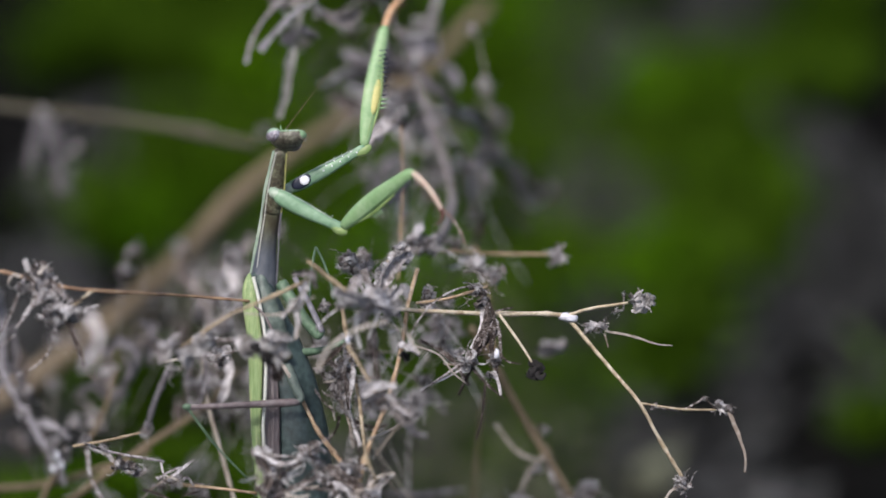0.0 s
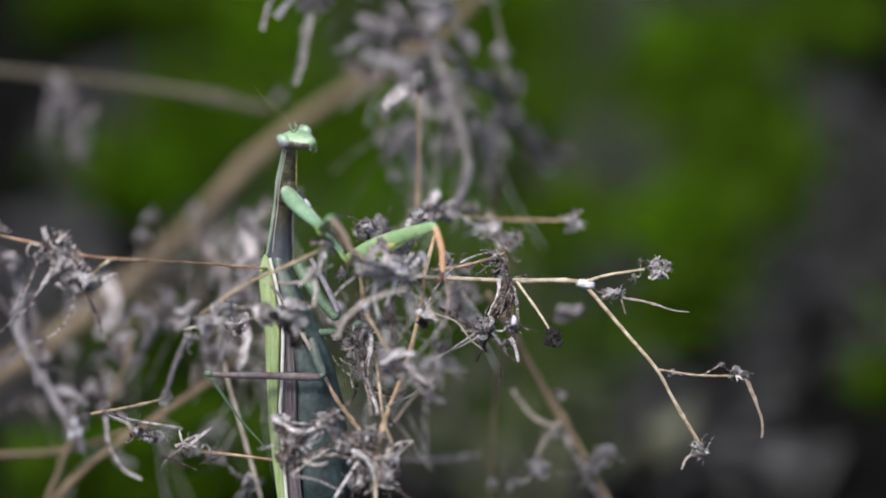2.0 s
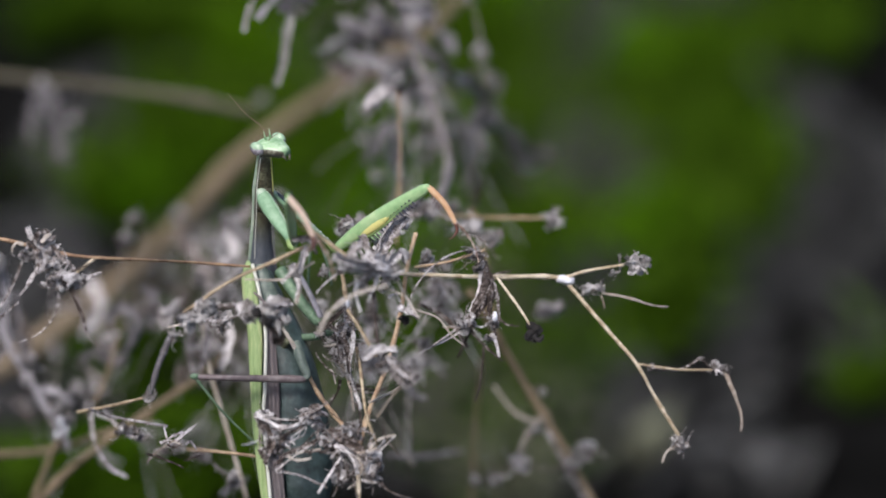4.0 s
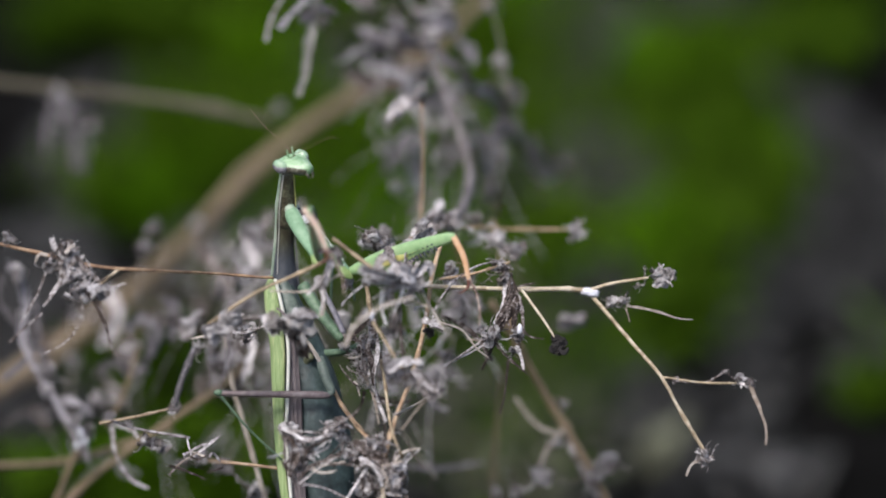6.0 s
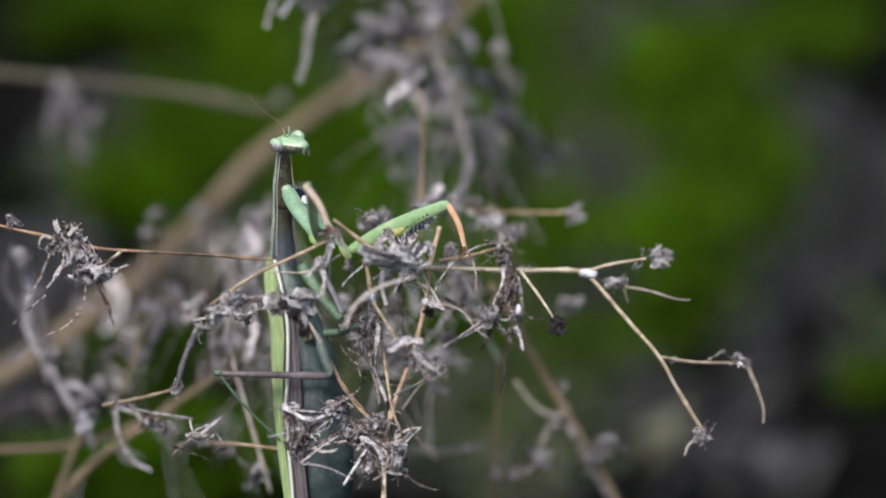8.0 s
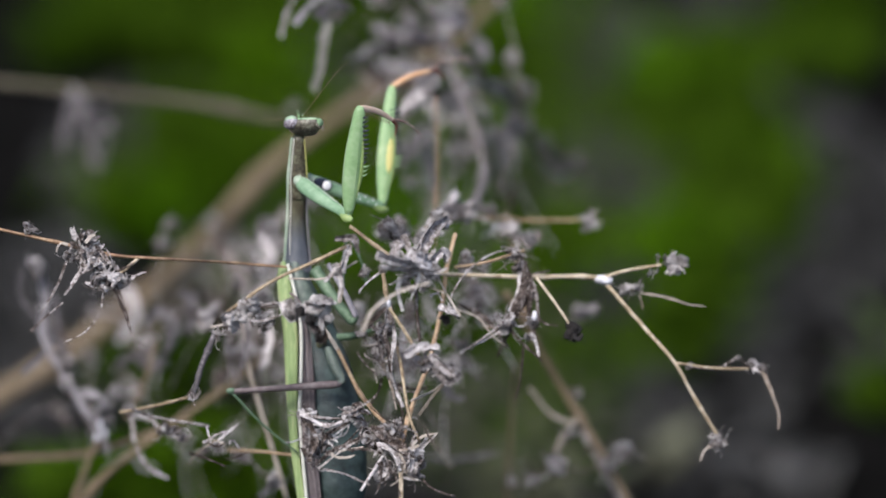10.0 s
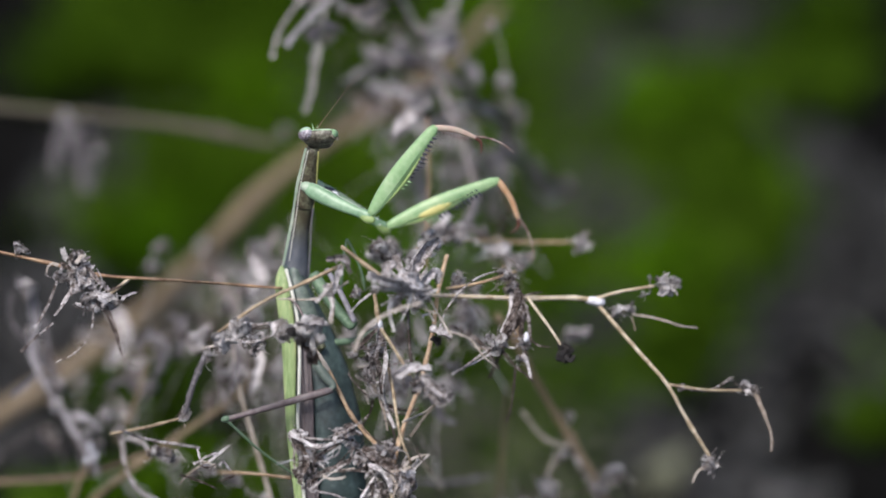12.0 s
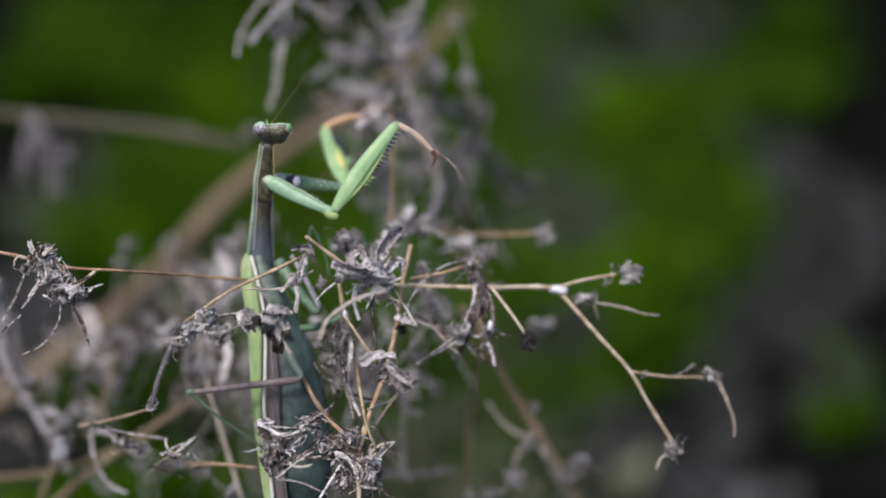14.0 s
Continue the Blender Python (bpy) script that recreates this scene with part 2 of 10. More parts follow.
def ball(bm, centre, size, segs=12, rings=8, rough=0.0, turn=None, mat_index=0, rng=random):
    """A lumpy ellipsoid."""
    m = Matrix.Translation(centre) @ (turn.to_4x4() if turn else Matrix.Identity(4)) @ Matrix.Diagonal((*size, 1))
    got = bmesh.ops.create_uvsphere(bm, u_segments=segs, v_segments=rings, radius=1, matrix=m)
    c = Vector(centre)
    for v in got["verts"]:
        if rough:
            v.co = c + (v.co - c) * (1 + rng.uniform(-rough, rough))
        for f in v.link_faces:
            f.material_index = mat_index


def profile(*knots):
    """A function of 0..1 through (place, value) knots."""
    xs, ys = [k[0] for k in knots], [k[1] for k in knots]
    return lambda t: float(np.interp(t, xs, ys))


def strip(bm, pts, width, normal, mat_index=0, thick=0.00008, twist=0.0, cup=0.3):
    """A thin curled blade with a cupped section and a real thickness."""
    count = len(pts)
    rows = []
    for i, p in enumerate(pts):
        d = (pts[min(i + 1, count - 1)] - pts[max(i - 1, 0)])
        d = d.normalized() if d.length > 1e-9 else Vector((0, 0, 1))
        w = d.cross(normal)
        w = w.normalized() if w.length > 1e-5 else d.orthogonal().normalized()
        q = Matrix.Rotation(twist * i / count, 3, d)
        w = q @ w
        h = d.cross(w)
        r = width(i / (count - 1))
        rows.append((bm.verts.new(p - w * r + h * cup * r), bm.verts.new(p - h * thick), bm.verts.new(p + w * r + h * cup * r), bm.verts.new(p + h * (thick + 0.1 * r))))
    for a, b in zip(rows, rows[1:]):
        for k in range(4):
            f = bm.faces.new((a[k], a[(k + 1) % 4], b[(k + 1) % 4], b[k]))
            f.material_index = mat_index
    for f in (bm.faces.new(rows[0][::-1]), bm.faces.new(rows[-1])):
        f.material_index = mat_index


def mm(p):
    return Vector(p) * MM
# ---- ground: soil with shade in its dark colour, low green growth, far behind the subject ----
def relief(x, y):
    return 0.02 * noise.noise((x * 0.9, y * 0.9, 3)) if abs(x) < 4 and -3 < y < 8 else 0


def ground():
    bm = bmesh.new()
    xs = [-400, -60, -12, -5] + [-3 + 0.15 * i for i in range(41)] + [5, 12, 60, 400]
    ys = [-400, -60, -12, -4] + [-2 + 0.15 * i for i in range(61)] + [9, 14, 60, 400]
    grid = [[bm.verts.new((x, y, relief(x, y))) for x in xs] for y in ys]
    for a, b in zip(grid, grid[1:]):
        for k in range(len(xs) - 1):
            bm.faces.new((a[k], a[k + 1], b[k + 1], b[k]))
    tagged(part("ground", bm, SOIL), "grey-brown soil, its colour darkened for shade, with scattered dead litter", "ground", kind="structure")


def growth(name, patches, material, label, category, tall, wide, seed, clumped=1.0):
    """Low blades on patches of the ground: (x, y, half width, half depth, how many)."""
    rng = random.Random(seed)
    verts, faces = [], []
    for px, py, ax, ay, count in patches:
        for _ in range(count):
            a, r = rng.uniform(0, 2 * math.pi), math.sqrt(rng.random())
            x, y = px + ax * r * math.cos(a), py + ay * r * math.sin(a)
            if noise.noise((x * 30, y * 15, seed)) * clumped + 0.55 * noise.noise((x * 66, y * 20, seed + 20)) < rng.uniform(-0.13, 0.13):
                continue  # the growth stands in clumps, with bare soil between
            h, w, lean, way = tall * rng.uniform(0.4, 1.2), wide * rng.uniform(0.5, 1.3), rng.uniform(0.1, 1.0), rng.uniform(0, 6.283)
            d = Vector((math.cos(way), math.sin(way), 0))
            s = Vector((-d.y, d.x, 0))
            p0 = Vector((x, y, relief(x, y) - 0.005))
            p1 = p0 + d * h * lean * 0.35 + Vector((0, 0, h * 0.6))
            p2 = p0 + d * h * lean + Vector((0, 0, h * (1.0 - 0.35 * lean)))
            b = len(verts)
            verts += [p0 - s * w * 0.6, p0 + s * w * 0.6, p1 - s * w, p1 + d * w * 0.4, p1 + s * w, p2]
            faces += [(b, b + 1, b + 4, b + 3), (b, b + 3, b + 2), (b + 2, b + 3, b + 5), (b + 3, b + 4, b + 5)]
    me = bpy.data.meshes.new(name)
    me.from_pydata([tuple(v) for v in verts], [], faces)
    me.materials.append(material)
    tagged(new(name, me), label, category, kind="stuff")


ground()
growth("grass", [
    (0.033, 0.616, 0.015, 0.026, 1233),
    (0.018, 0.492, 0.014, 0.035, 1528),
    (0.034, 0.327, 0.009, 0.014, 394),
    (0.010, 0.294, 0.009, 0.013, 363),
    (0.051, 0.363, 0.008, 0.015, 322),
    (0.032, 0.400, 0.010, 0.015, 375),
    (-0.004, 0.478, 0.012, 0.030, 910),
    (0.031, 0.370, 0.019, 0.026, 535),
    (0.018, 0.321, 0.020, 0.024, 441),
    (0.045, 0.327, 0.014, 0.021, 266),
    (0.010, 0.301, 0.021, 0.030, 971),
    (0.027, 0.335, 0.023, 0.035, 1004),
    (0.046, 0.363, 0.017, 0.026, 482),
    (0.022, 0.665, 0.021, 0.033, 1789),
    (0.123, 0.660, 0.021, 0.033, 425),
    (-0.055, 0.665, 0.023, 0.033, 1463),
    (0.071, 0.671, 0.023, 0.028, 719),
    (-0.109, 0.665, 0.023, 0.028, 609),
    (0.071, 0.547, 0.014, 0.029, 771),
    (0.088, 0.478, 0.014, 0.022, 464),
    (-0.118, 0.601, 0.019, 0.031, 323),
    (-0.099, 0.606, 0.019, 0.026, 528),
    (-0.042, 0.601, 0.020, 0.036, 1843),
    (-0.056, 0.586, 0.017, 0.030, 1567),
    (-0.077, 0.474, 0.029, 0.034, 3754),
    (-0.101, 0.505, 0.019, 0.027, 486),
    (-0.118, 0.479, 0.014, 0.035, 297),
    (-0.031, 0.480, 0.020, 0.052, 5354),
    (-0.080, 0.523, 0.021, 0.023, 1072),
    (0.014, 0.597, 0.013, 0.046, 2053),
    (0.021, 0.552, 0.016, 0.038, 1364),
    (0.038, 0.538, 0.016, 0.042, 1171),
    (0.028, 0.479, 0.015, 0.035, 1504),
    (0.070, 0.547, 0.021, 0.038, 2831),
    (0.091, 0.561, 0.016, 0.039, 1192),
    (0.118, 0.602, 0.019, 0.041, 394),
    (0.083, 0.483, 0.022, 0.039, 3291),
    (0.036, 0.432, 0.013, 0.024, 604),
    (0.068, 0.420, 0.018, 0.032, 1797),
    (0.086, 0.440, 0.012, 0.025, 538),
    (0.055, 0.385, 0.021, 0.023, 882),
    (0.027, 0.420, 0.013, 0.032, 1176),
    (0.015, 0.371, 0.017, 0.033, 1984),
    (0.034, 0.374, 0.014, 0.026, 1042),
    (-0.036, 0.409, 0.018, 0.039, 2407),
    (-0.013, 0.370, 0.014, 0.030, 1180),
    (0.004, 0.314, 0.023, 0.030, 1612),
    (0.017, 0.290, 0.019, 0.019, 703),
    (0.108, 0.571, 0.013, 0.030, 325),
    (-0.082, 0.341, 0.011, 0.021, 1000),
    (-0.086, 0.284, 0.025, 0.019, 2263),
    (-0.067, 0.284, 0.015, 0.016, 961),
    (-0.106, 0.277, 0.012, 0.013, 326),
    (-0.033, 0.301, 0.009, 0.026, 369),
    (0.115, 0.341, 0.009, 0.018, 255),
    (0.060, 0.300, 0.015, 0.020, 138),
    (-1.4, 0.8, 0.9, 0.9, 5600),
    (1.5, 0.8, 0.9, 0.8, 5600),
    (-0.4, 2.6, 1.4, 0.6, 4600),
], GRASS, "low fresh green grass growing in loose patches", "grass", 0.022, 0.004, 5)
growth("weeds", [
    (0.071, 0.551, 0.013, 0.026, 1042),
    (0.088, 0.474, 0.012, 0.019, 579),
    (0.017, 0.654, 0.012, 0.028, 796),
    (0.018, 0.616, 0.008, 0.026, 485),
    (-0.025, 0.479, 0.020, 0.039, 1755),
    (-0.014, 0.441, 0.017, 0.033, 1196),
    (0.028, 0.401, 0.014, 0.027, 984),
    (0.018, 0.352, 0.012, 0.025, 488),
    (-0.044, 0.440, 0.012, 0.029, 628),
    (0.071, 0.552, 0.016, 0.034, 2558),
    (0.081, 0.571, 0.011, 0.025, 760),
    (0.086, 0.476, 0.015, 0.024, 1944),
    (0.071, 0.420, 0.011, 0.024, 1029),
    (0.014, 0.601, 0.008, 0.036, 1036),
    (0.022, 0.606, 0.007, 0.021, 483),
    (-0.038, 0.479, 0.015, 0.035, 2173),
    (-0.079, 0.470, 0.019, 0.026, 1804),
    (-0.058, 0.586, 0.011, 0.023, 783),
    (0.015, 0.366, 0.011, 0.022, 682),
    (0.026, 0.449, 0.010, 0.025, 705),
    (-0.032, 0.432, 0.012, 0.028, 925),
    (-0.081, 0.281, 0.018, 0.011, 1109),
    (-0.082, 0.338, 0.008, 0.014, 438),
], FRESH, "bright yellow-green young weeds among the grass", "weeds", 0.02, 0.006, 8)
growth("dry_grass", [
    (0.010, 0.300, 0.013, 0.023, 155),
    (0.021, 0.274, 0.015, 0.013, 92),
    (0.031, 0.307, 0.012, 0.017, 75),
    (0.018, 0.327, 0.012, 0.017, 78),
    (0.040, 0.281, 0.010, 0.019, 49),
    (0.013, 0.366, 0.009, 0.018, 65),
    (0.038, 0.363, 0.009, 0.015, 42),
    (-0.053, 0.378, 0.014, 0.026, 151),
    (-0.034, 0.341, 0.012, 0.025, 114),
    (-0.068, 0.396, 0.013, 0.019, 69),
    (-0.013, 0.378, 0.013, 0.026, 93),
    (0.026, 0.352, 0.006, 0.011, 25),
    (0.033, 0.408, 0.006, 0.012, 14),
    (-0.024, 0.294, 0.009, 0.020, 32),
], DRYGRASS, "short grey-olive withered grass on the soil", "grass", 0.025, 0.005, 12, 0.6)
growth("leaf_litter", [
    (0.014, 0.314, 0.018, 0.030, 2752),
    (0.032, 0.294, 0.016, 0.023, 1867),
    (0.030, 0.348, 0.015, 0.021, 1454),
    (0.045, 0.321, 0.012, 0.024, 906),
    (0.012, 0.385, 0.014, 0.023, 1018),
    (0.044, 0.385, 0.013, 0.023, 905),
    (0.029, 0.596, 0.013, 0.031, 1492),
    (0.039, 0.547, 0.011, 0.029, 771),
    (-0.056, 0.385, 0.014, 0.030, 1358),
    (-0.041, 0.356, 0.014, 0.025, 887),
    (0.015, 0.321, 0.017, 0.031, 1763),
    (0.032, 0.294, 0.013, 0.020, 818),
    (0.027, 0.355, 0.012, 0.018, 563),
    (-0.022, 0.321, 0.014, 0.031, 1049),
    (0.012, 0.385, 0.011, 0.019, 528),
    (0.044, 0.385, 0.011, 0.019, 462),
    (0.023, 0.401, 0.024, 0.035, 923),
    (0.035, 0.352, 0.026, 0.032, 1068),
    (0.022, 0.304, 0.024, 0.030, 895),
    (0.046, 0.301, 0.016, 0.026, 406),
    (-0.115, 0.387, 0.014, 0.053, 833),
    (0.011, 0.301, 0.022, 0.030, 1664),
    (0.029, 0.290, 0.018, 0.019, 541),
    (0.030, 0.328, 0.024, 0.038, 1304),
    (0.017, 0.294, 0.021, 0.020, 636),
    (0.061, 0.660, 0.025, 0.028, 2179),
    (0.097, 0.654, 0.017, 0.028, 1194),
    (0.122, 0.479, 0.014, 0.043, 557),
    (0.111, 0.514, 0.012, 0.037, 308),
    (-0.024, 0.437, 0.025, 0.041, 1589),
    (-0.053, 0.433, 0.018, 0.037, 1039),
    (-0.011, 0.510, 0.017, 0.041, 1005),
    (0.019, 0.401, 0.018, 0.031, 859),
    (0.035, 0.393, 0.013, 0.023, 276),
    (-0.039, 0.523, 0.016, 0.032, 563),
    (0.048, 0.627, 0.023, 0.024, 2210),
    (0.091, 0.622, 0.013, 0.032, 1701),
    (0.041, 0.566, 0.014, 0.029, 1605),
    (0.035, 0.514, 0.014, 0.027, 1202),
    (0.055, 0.457, 0.015, 0.021, 1495),
    (0.043, 0.470, 0.012, 0.024, 1052),
    (0.109, 0.537, 0.012, 0.033, 354),
    (0.116, 0.505, 0.017, 0.036, 540),
    (0.119, 0.449, 0.015, 0.037, 881),
    (0.100, 0.397, 0.018, 0.031, 1363),
    (0.114, 0.424, 0.015, 0.028, 779),
    (0.088, 0.363, 0.014, 0.026, 126),
    (0.109, 0.363, 0.014, 0.029, 115),
    (0.065, 0.363, 0.019, 0.018, 120),
    (0.069, 0.324, 0.021, 0.021, 123),
    (0.061, 0.287, 0.019, 0.016, 174),
    (0.080, 0.284, 0.016, 0.016, 72),
    (0.045, 0.334, 0.015, 0.024, 702),
    (0.022, 0.321, 0.023, 0.027, 1068),
    (-0.084, 0.624, 0.015, 0.019, 701),
    (-0.041, 0.586, 0.009, 0.030, 522),
    (-0.104, 0.518, 0.014, 0.023, 606),
    (-0.106, 0.491, 0.010, 0.022, 358),
    (-0.090, 0.546, 0.011, 0.019, 257),
    (-0.099, 0.356, 0.023, 0.029, 633),
    (-0.109, 0.334, 0.014, 0.024, 527),
    (-0.071, 0.370, 0.013, 0.030, 583),
    (0.005, 0.294, 0.019, 0.020, 945),
    (-0.012, 0.300, 0.016, 0.020, 915),
    (-0.052, 0.356, 0.011, 0.032, 665),
    (0.032, 0.432, 0.010, 0.020, 314),
], LITTER, "grey dead stalks and litter lying on the soil", "litter", 0.019, 0.004, 6)


# ---- the dried plant ----
def stem(plant, pts, r0, r1, material=STRAW, name="stem", nodes=True, label="", sides=7):
    """A dry stalk through pts (mm), tapering, with slightly swollen joints and small kinks."""
    rng = random.Random(hash_of(pts))
    line = spline([mm(p) for p in pts], 7)
    bm = bmesh.new()
    knots = [rng.uniform(0.1, 0.95) for _ in range(max(1, len(pts) - 1))] if nodes else []

    def radius(t):
        swell = sum(0.35 * math.exp(-((t - k) / 0.025) ** 2) for k in knots)
        return MM * 0.88 * (r0 + (r1 - r0) * t) * (1 + swell)
    tube(bm, line, radius, sides, wobble=0.07, rng=rng)
    return part(name, bm, material, plant, label)


def rooted(plant, tops, r, name="stem"):
    """Carries stalks on down to the soil from the given points (mm)."""
    back = BASE.inverted()
    for i, top in enumerate(tops):
        a = BASE @ mm(top)
        foot = Vector((a.x + 0.012 * (1 - 2 * i), a.y + 0.01, -0.02))
        bend = a.lerp(foot, 0.5) + Vector((0.004, 0, 0))
        stem(plant, [tuple(p / MM) for p in (mm(top), back @ bend, back @ foot)], r, r * 1.5, BARK if r > 0.8 else STRAW, name)


def hash_of(pts):
    return int(sum(abs(c) * (i + 1) * 7.3 for p in pts for i, c in enumerate(p)) * 10) % 100003


def leaf(plant, pts, half, material=None, label="", seed=0, cup=1.0):
    """A dead leaf as a crumpled, curled sheet with ragged edges: through pts, half its width in mm."""
    bm = bmesh.new()
    crumple(bm, spline([mm(p) for p in pts], 11), half * MM, hash_of(pts) + seed, cup, 0.0, 0.00005, 9)
    return part("withered_leaf", bm, material or HUSK_FINE, plant, label)


def crumple(bm, line, half, seed, cup, spin, thick, across):
    """Two skins of a wrinkled sheet along a line, closed round the edge."""
    rng = random.Random(seed)
    shift = Vector((rng.uniform(0, 90), rng.uniform(0, 90), rng.uniform(0, 90)))
    ref = Vector((rng.gauss(0, 0.4), -1, rng.gauss(0, 0.4)))
    folds, phase, count = rng.uniform(1.5, 3.5), rng.uniform(0, 6), len(line)
    spin = spin or rng.uniform(-1.4, 1.4)
    skins = ([], [])
    for i, p in enumerate(line):
        t = i / (count - 1)
        d = (line[min(i + 1, count - 1)] - line[max(i - 1, 0)]).normalized()
        s = ref - d * ref.dot(d)
        s = s.normalized() if s.length > 1e-4 else d.orthogonal().normalized()
        s = Matrix.Rotation(spin * t, 3, d) @ s
        w = d.cross(s)
        wide = half * (0.45 + 0.45 * math.sin(math.pi * (0.1 + 0.8 * t)) + 0.3 * noise.noise(shift + Vector((t * 6, 50, 0))))
        rows = ([], [])
        for k in range(across):
            u = 2 * k / (across - 1) - 1
            rag = 1 + 0.5 * noise.noise(shift + Vector((t * 5, 3 * math.copysign(1, u), 0))) + 0.3 * noise.noise(shift + Vector((t * 15, 9 * math.copysign(1, u), 0)))
            up = cup * u * u + 0.26 * math.sin(folds * math.pi * u + phase + 2.5 * t) + 0.5 * noise.noise(shift + Vector((t * 3.5, u * 1.6, 7))) + 0.34 * abs(noise.noise(shift + Vector((t * 9, u * 3.4, 19))))
            v = p + w * u * wide * rag + s * up * wide + d * half * 0.4 * noise.noise(shift + Vector((u * 2, t * 2, 30)))
            rows[0].append(bm.verts.new(v + s * thick))
            rows[1].append(bm.verts.new(v - s * thick))
        skins[0].append(rows[0])
        skins[1].append(rows[1])
    a, b = skins
    for i in range(count - 1):
        for k in range(across - 1):
            bm.faces.new((a[i][k], a[i][k + 1], a[i + 1][k + 1], a[i + 1][k]))
            bm.faces.new((b[i][k], b[i + 1][k], b[i + 1][k + 1], b[i][k + 1]))
        bm.faces.new((a[i][0], a[i + 1][0], b[i + 1][0], b[i][0]))
        bm.faces.new((a[i][-1], b[i][-1], b[i + 1][-1], a[i + 1][-1]))
    for k in range(across - 1):
        bm.faces.new((a[0][k], b[0][k], b[0][k + 1], a[0][k + 1]))
        bm.faces.new((a[-1][k], a[-1][k + 1], b[-1][k + 1], b[-1][k]))


def bract_kinds(material):
    """Unit-sized curled bracts, gnarled strands and crumpled scraps, shared by all heads of one colour."""
    kinds = []
    for i in range(30):
        rng = random.Random(900 + i)
        bm = bmesh.new()
        if i >= 22:
            got = bmesh.ops.create_icosphere(bm, subdivisions=2, radius=1)
            shift = Vector((i * 3.1, i * 1.7, i))
            for v in got["verts"]:
                d = v.co.normalized()
                k = 0.45 + 0.75 * noise.noise(d * 1.9 + shift) + 0.6 * abs(noise.noise(d * 4.5 + shift))
                v.co = Vector((d.x * 0.55, d.y * 0.28, d.z * 0.75)) * max(k, 0.16) + Vector((0, 0, 0.3))
        else:
            long = i >= 12
            pts, way, p = [], Vector((0, 0, 1)), Vector((0, 0, 0))
            turn = Vector((1, rng.uniform(-0.5, 0.5), 0)).normalized()
            for k in range(11):
                pts.append(p.copy())
                p = p + way * (0.19 if long else 0.13)
                curl = rng.uniform(-0.1, 0.34) if long else rng.uniform(0.2, 0.62)
                way = (way + turn * curl + Vector((rng.gauss(0, .2), rng.gauss(0, .2), rng.gauss(0, .1)))).normalized()
                turn = (turn - way * turn.dot(way)).normalized()
            w = rng.uniform(0.055, 0.1) if long else rng.uniform(0.16, 0.32)
            if not long and i % 4 < 3:
                crumple(bm, pts, w * 0.95, 40 + i, rng.uniform(0.4, 1.5), rng.uniform(-3, 3), 0.012, 6)
            elif i % 3 == 2:
                tube(bm, pts, lambda t: w * 0.7 * (1 - 0.5 * t) * (1 + 0.4 * math.sin(t * 17 + i)), 6, 0.6, wobble=0.28, rng=rng)
            else:
                strip(bm, pts, lambda t: w * (0.45 + 1.7 * t * (1 - t)) * (1 - 0.4 * t) * (1 + 0.3 * math.sin(t * 21 + i)), -turn, thick=0.025, twist=rng.uniform(-3, 3), cup=rng.uniform(0.3, 1.1))
        me = bpy.data.meshes.new("bract")
        for f in bm.faces:
            f.smooth = i < 22
        bm.to_mesh(me)
        bm.free()
        me.materials.append(material)
        kinds.append(me)
    return kinds


KINDS = {HUSK: bract_kinds(HUSK), PALE_BRACT: bract_kinds(PALE_BRACT), DARKHUSK: bract_kinds(DARKHUSK)}


def seed_head(plant, centre, size, count=16, material=HUSK, name="seed_head", droop=0.4, stretch=1.0, core=0.5, label="", seed=0, papery=False):
    """A shrivelled flower head: a knobbly core wrapped in curled bracts of uneven length."""
    rng = random.Random(hash_of([centre]) + seed)
    r = size * MM
    bm = bmesh.new()
    got = bmesh.ops.create_icosphere(bm, subdivisions=3, radius=1)
    shift = Vector((rng.uniform(0, 50), rng.uniform(0, 50), rng.uniform(0, 50)))
    squash = Vector((rng.uniform(0.55, 1.2), rng.uniform(0.55, 1.0), rng.uniform(0.6, 1.4)))
    for v in got["verts"]:
        d = v.co.normalized()
        k = 1.15 + 0.8 * noise.noise(d * 1.5 + shift) - 1.1 * abs(noise.noise(d * 2.8 + shift)) - 0.7 * abs(noise.noise(d * 6.0 + shift)) + 0.25 * noise.noise(d * 12 + shift)
        v.co = Vector((d.x * squash.x, d.y * squash.y, d.z * squash.z)) * core * max(k, 0.3)
    ob = part(name, bm, material, plant, label)
    ob.matrix_basis = Matrix.Translation(mm(centre)) @ Matrix.Scale(r, 4)
    for i in range(count):
        pick = rng.random()
        me = KINDS[material][rng.randrange(12) if papery or pick < 0.6 else rng.randrange(12, 22) if pick < 0.92 else rng.randrange(22, 30)]
        d = Vector((rng.gauss(0, 1), rng.gauss(0, 1), rng.gauss(0, 1) - droop)).normalized()
        q = Vector((0, 0, 1)).rotation_difference(d).to_matrix() @ Matrix.Rotation(rng.uniform(0, 6.283), 3, "Z")
        if rng.random() < 0.75:
            q = q @ Matrix.Rotation(rng.uniform(0.5, 1.5), 3, "X")
        k = rng.uniform(0.55, 1.05) * stretch
        bract = new("bract", me)
        bract.parent = ob
        bract.matrix_basis = Matrix.Translation(d * core * rng.uniform(0.3, 0.9)) @ q.to_4x4() @ Matrix.Diagonal((k, k, k * rng.uniform(0.8, 1.3), 1))
    return ob


